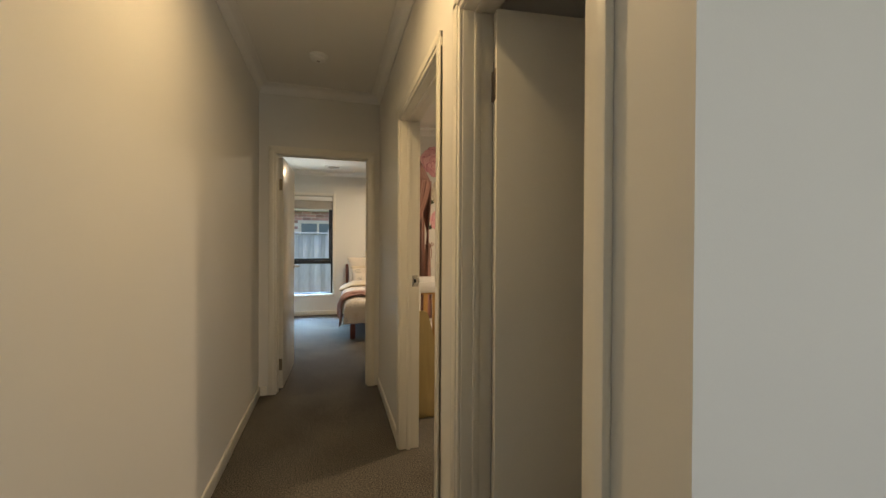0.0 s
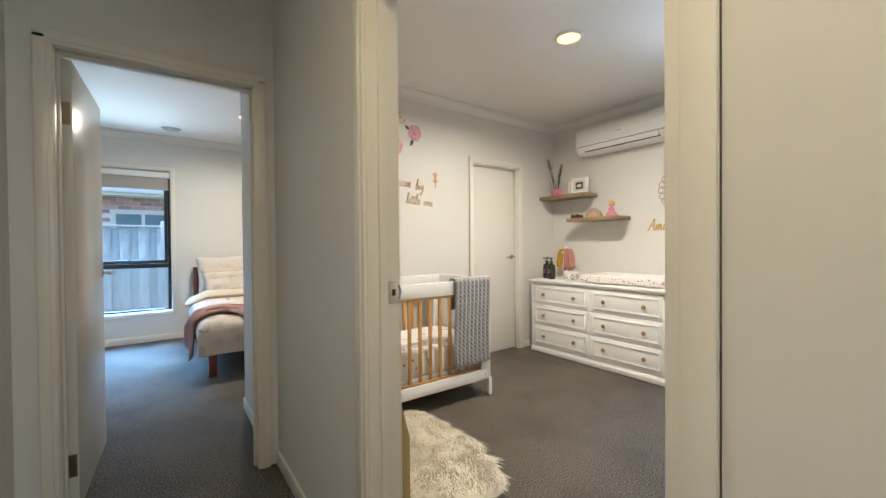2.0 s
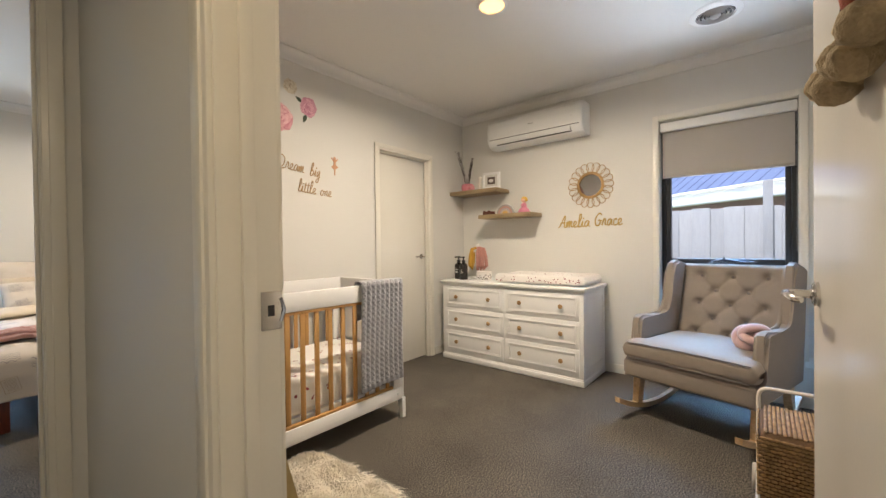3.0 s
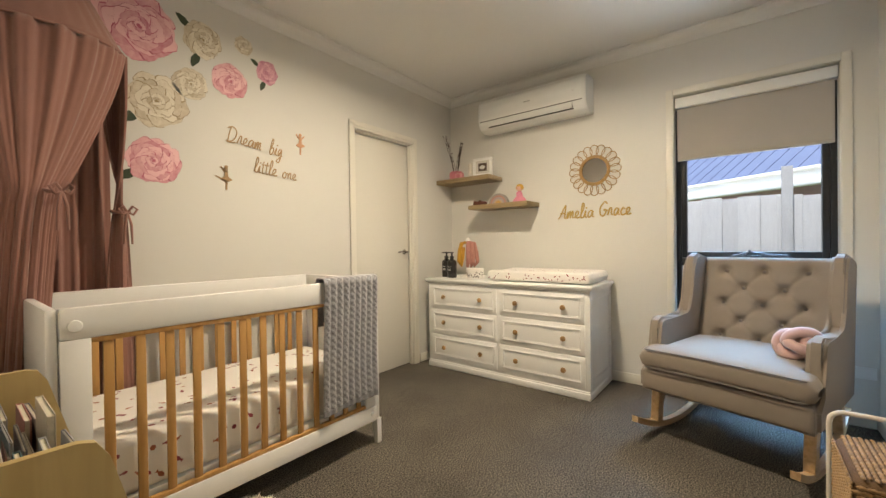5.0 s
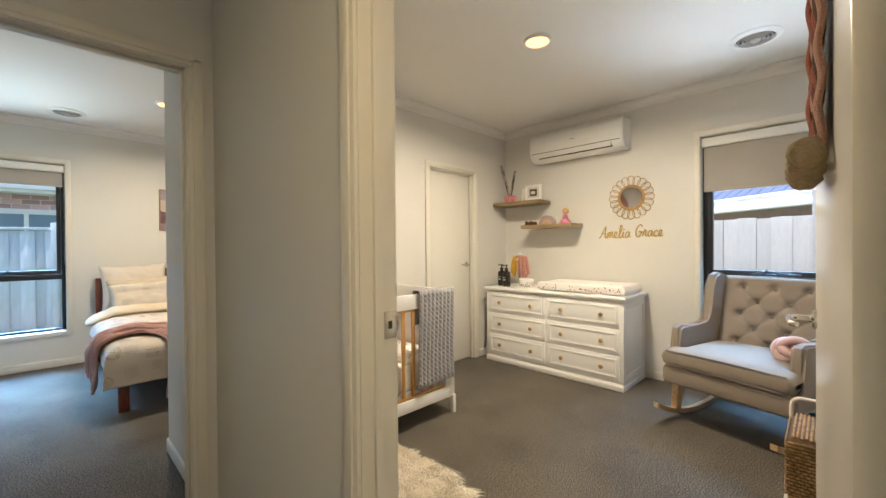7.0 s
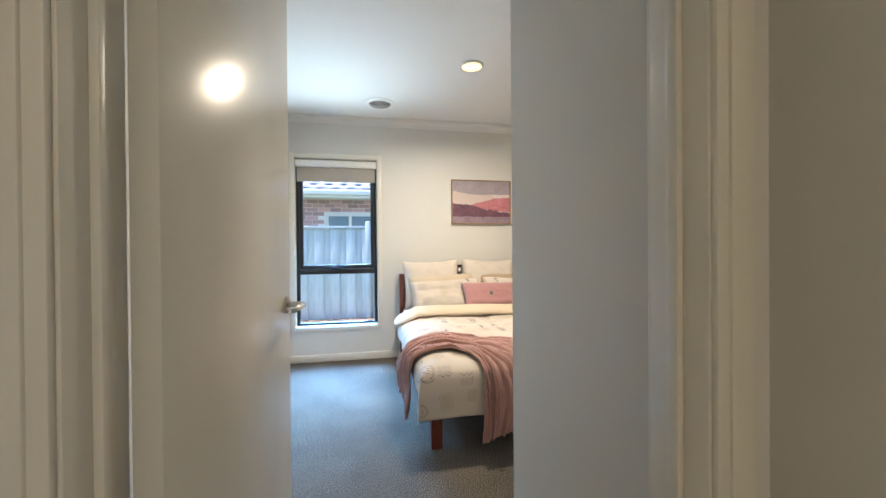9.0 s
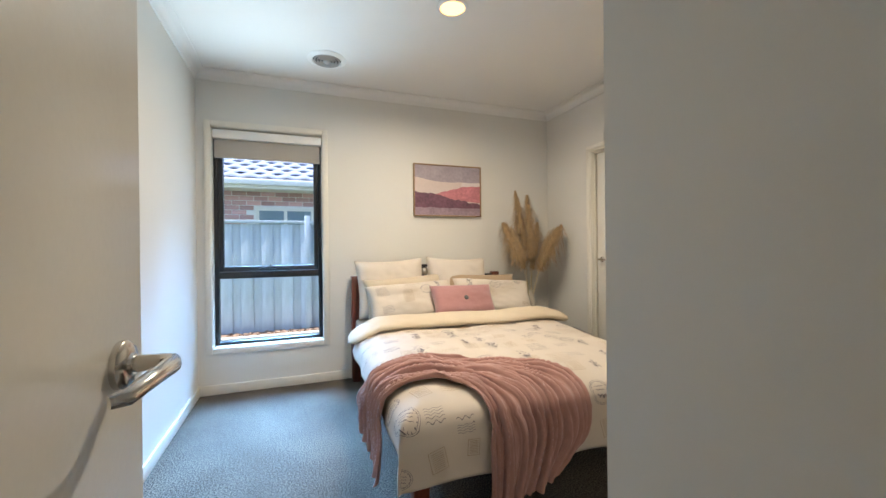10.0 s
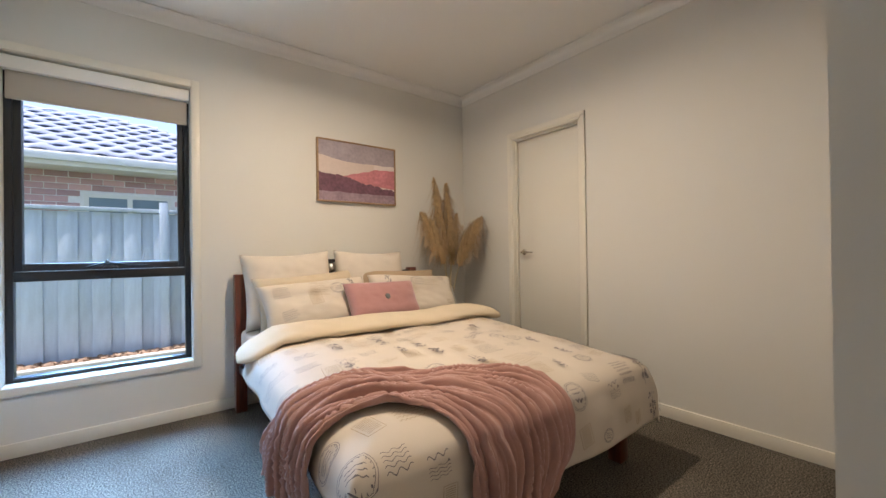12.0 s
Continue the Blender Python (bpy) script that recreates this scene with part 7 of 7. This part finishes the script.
def roof_tile_mesh():
    bm = bmesh.new()
    n = 6
    w, ln = 0.30, 0.36
    lo = [bm.verts.new((w * (i / n - 0.5), 0, 0.015 + 0.014 * math.sin(2 * math.pi * i / n))) for i in range(n + 1)]
    hi = [bm.verts.new((w * (i / n - 0.5), ln, 0.014 * math.sin(2 * math.pi * i / n))) for i in range(n + 1)]
    fr = [bm.verts.new((v.co.x, 0, v.co.z - 0.015)) for v in lo]
    for i in range(n):
        bm.faces.new((lo[i], lo[i + 1], hi[i + 1], hi[i])), bm.faces.new((fr[i], fr[i + 1], lo[i + 1], lo[i]))
    return mesh_of("roof_tile", bm, TILE, 180)


def neighbour_north():
    """A single-storey brick house with a hipped tiled roof."""
    h = thing("brick_house", pose(0, 12.6, GZ), "red brick neighbouring house with a grey tiled hip roof", "house")
    X0, X1, ev, D = -8.0, 2.9, 2.405, 5.54
    part("wall", boxes((X0 + 0.5, X1 - 0.5, 0.01, 0.15, 0, ev), (X0 + 0.5, X0 + 0.7, 0.15, D, 0, ev), (X1 - 0.7, X1 - 0.5, 0.15, D, 0, ev)), MORTAR, h)
    me = mesh_of("brick", boxes((-0.115, 0.115, 0, 0.012, -0.038, 0.038), bevel=0.003), BRICK)
    wx0, wx1, wz0, wz1 = -0.9, 0.1, 1.15, 2.10
    n = 0
    for r in range(12):
        z = 1.25 + r * 0.086 + 0.16
        for k in range(16):
            x = -2.5 + k * 0.24 + (0.12 if r % 2 else 0)
            if wx0 - 0.1 < x < wx1 + 0.1 and z < wz1 + 0.04:
                continue
            piece("brick", me, BRICK, h, pose(x, 0, z))
    win = part("window", boxes((wx0, wx1, -0.02, 0.02, wz1 - 0.05, wz1), (wx0, wx0 + 0.05, -0.02, 0.02, wz0, wz1 - 0.05), (wx1 - 0.05, wx1, -0.02, 0.02, wz0, wz1 - 0.05), ((wx0 + wx1) / 2 - 0.03, (wx0 + wx1) / 2 + 0.03, -0.02, 0.02, wz0, wz1 - 0.05)), FASCIA, h, "cream framed window")
    part("window_pane", boxes((wx0 + 0.05, wx1 - 0.05, -0.005, 0.004, wz0, wz1 - 0.05)), mat("dark_window_glass", (0.2, 0.27, 0.32), 0.05), win)
    bm = bmesh.new()
    box(bm, X0, X1, -0.5, -0.46, ev - 0.02, ev + 0.14, bevel=0.01)
    box(bm, X0, X1, -0.58, -0.5, ev + 0.03, ev + 0.14, bevel=0.02)
    part("gutter", bm, FASCIA, h, "cream gutter and fascia")
    part("soffit", boxes((X0, X1, -0.46, 0.02, ev - 0.01, ev + 0.01)), FASCIA, h)
    pitch = radians(23)
    bm = bmesh.new()
    rise = (D / 2 + 0.5) * math.tan(pitch) + 0.12
    v = [bm.verts.new(p) for p in ((X0, -0.5, ev + 0.12), (X1, -0.5, ev + 0.12), (X1, D + 0.5, ev + 0.12), (X0, D + 0.5, ev + 0.12), (X0 + D / 2 + 0.5, D / 2, ev + rise), (X1 - D / 2 - 0.5, D / 2, ev + rise))]
    for f in ((0, 1, 5, 4), (1, 2, 5), (2, 3, 4, 5), (3, 0, 4), (3, 2, 1, 0)):
        bm.faces.new([v[i] for i in f])
    part("roof", bm, TILE, h, "grey-blue tiled roof")
    tm = roof_tile_mesh()
    sp, cp_ = math.sin(pitch), math.cos(pitch)
    for r in range(11):
        for k in range(26):
            x = -4.2 + k * 0.3 + (0.15 if r % 2 else 0)
            y = -0.52 + r * 0.33 * cp_
            if x > X1 - 0.3 - (y + 0.5):
                continue
            piece("roof_tile", tm, TILE, h, pose(x, y, ev + 0.155 + r * 0.33 * sp, 23, 0, 0))


neighbour_north()


def neighbour_east():
    h = thing("roofed_house", pose(7.4, 2.45, GZ, 0, 0, -35), "neighbouring house with a dark blue metal roof behind the fence", "house")
    ev = 2.04
    part("wall", boxes((0.5, 5, -1.6, 7, 0, ev)), BRICK, h)
    part("gutter", boxes((0.0, 0.1, -1.9, 7.4, ev - 0.08, ev + 0.02), bevel=0.015), FASCIA, h, "white gutter")
    part("fascia", boxes((0.1, 0.13, -1.9, 7.4, ev - 0.02, ev + 0.13)), FASCIA, h, "white fascia")
    part("roof_edge", boxes((0.06, 0.16, -1.9, 7.4, ev + 0.13, ev + 0.17), bevel=0.01), FASCIA, h, "pale roof edge")
    bm = bmesh.new()
    for k in range(44):
        y = -1.85 + k * 0.21
        extrude_poly(bm, [(0.1, ev + 0.16), (0.1, ev + 0.18), (5, ev + 3.585), (5, ev + 3.5)], "y", y, y + 0.045)
    extrude_poly(bm, [(0.1, ev + 0.15), (0.1, ev + 0.17), (5, ev + 3.57), (5, ev + 3.5)], "y", -1.9, 7.4)
    part("roof", bm, mat("blue_steel_roof", (0.07, 0.09, 0.155), 0.8, var=0.1, vscale=2), h, "dark blue ribbed metal roof")


neighbour_east()
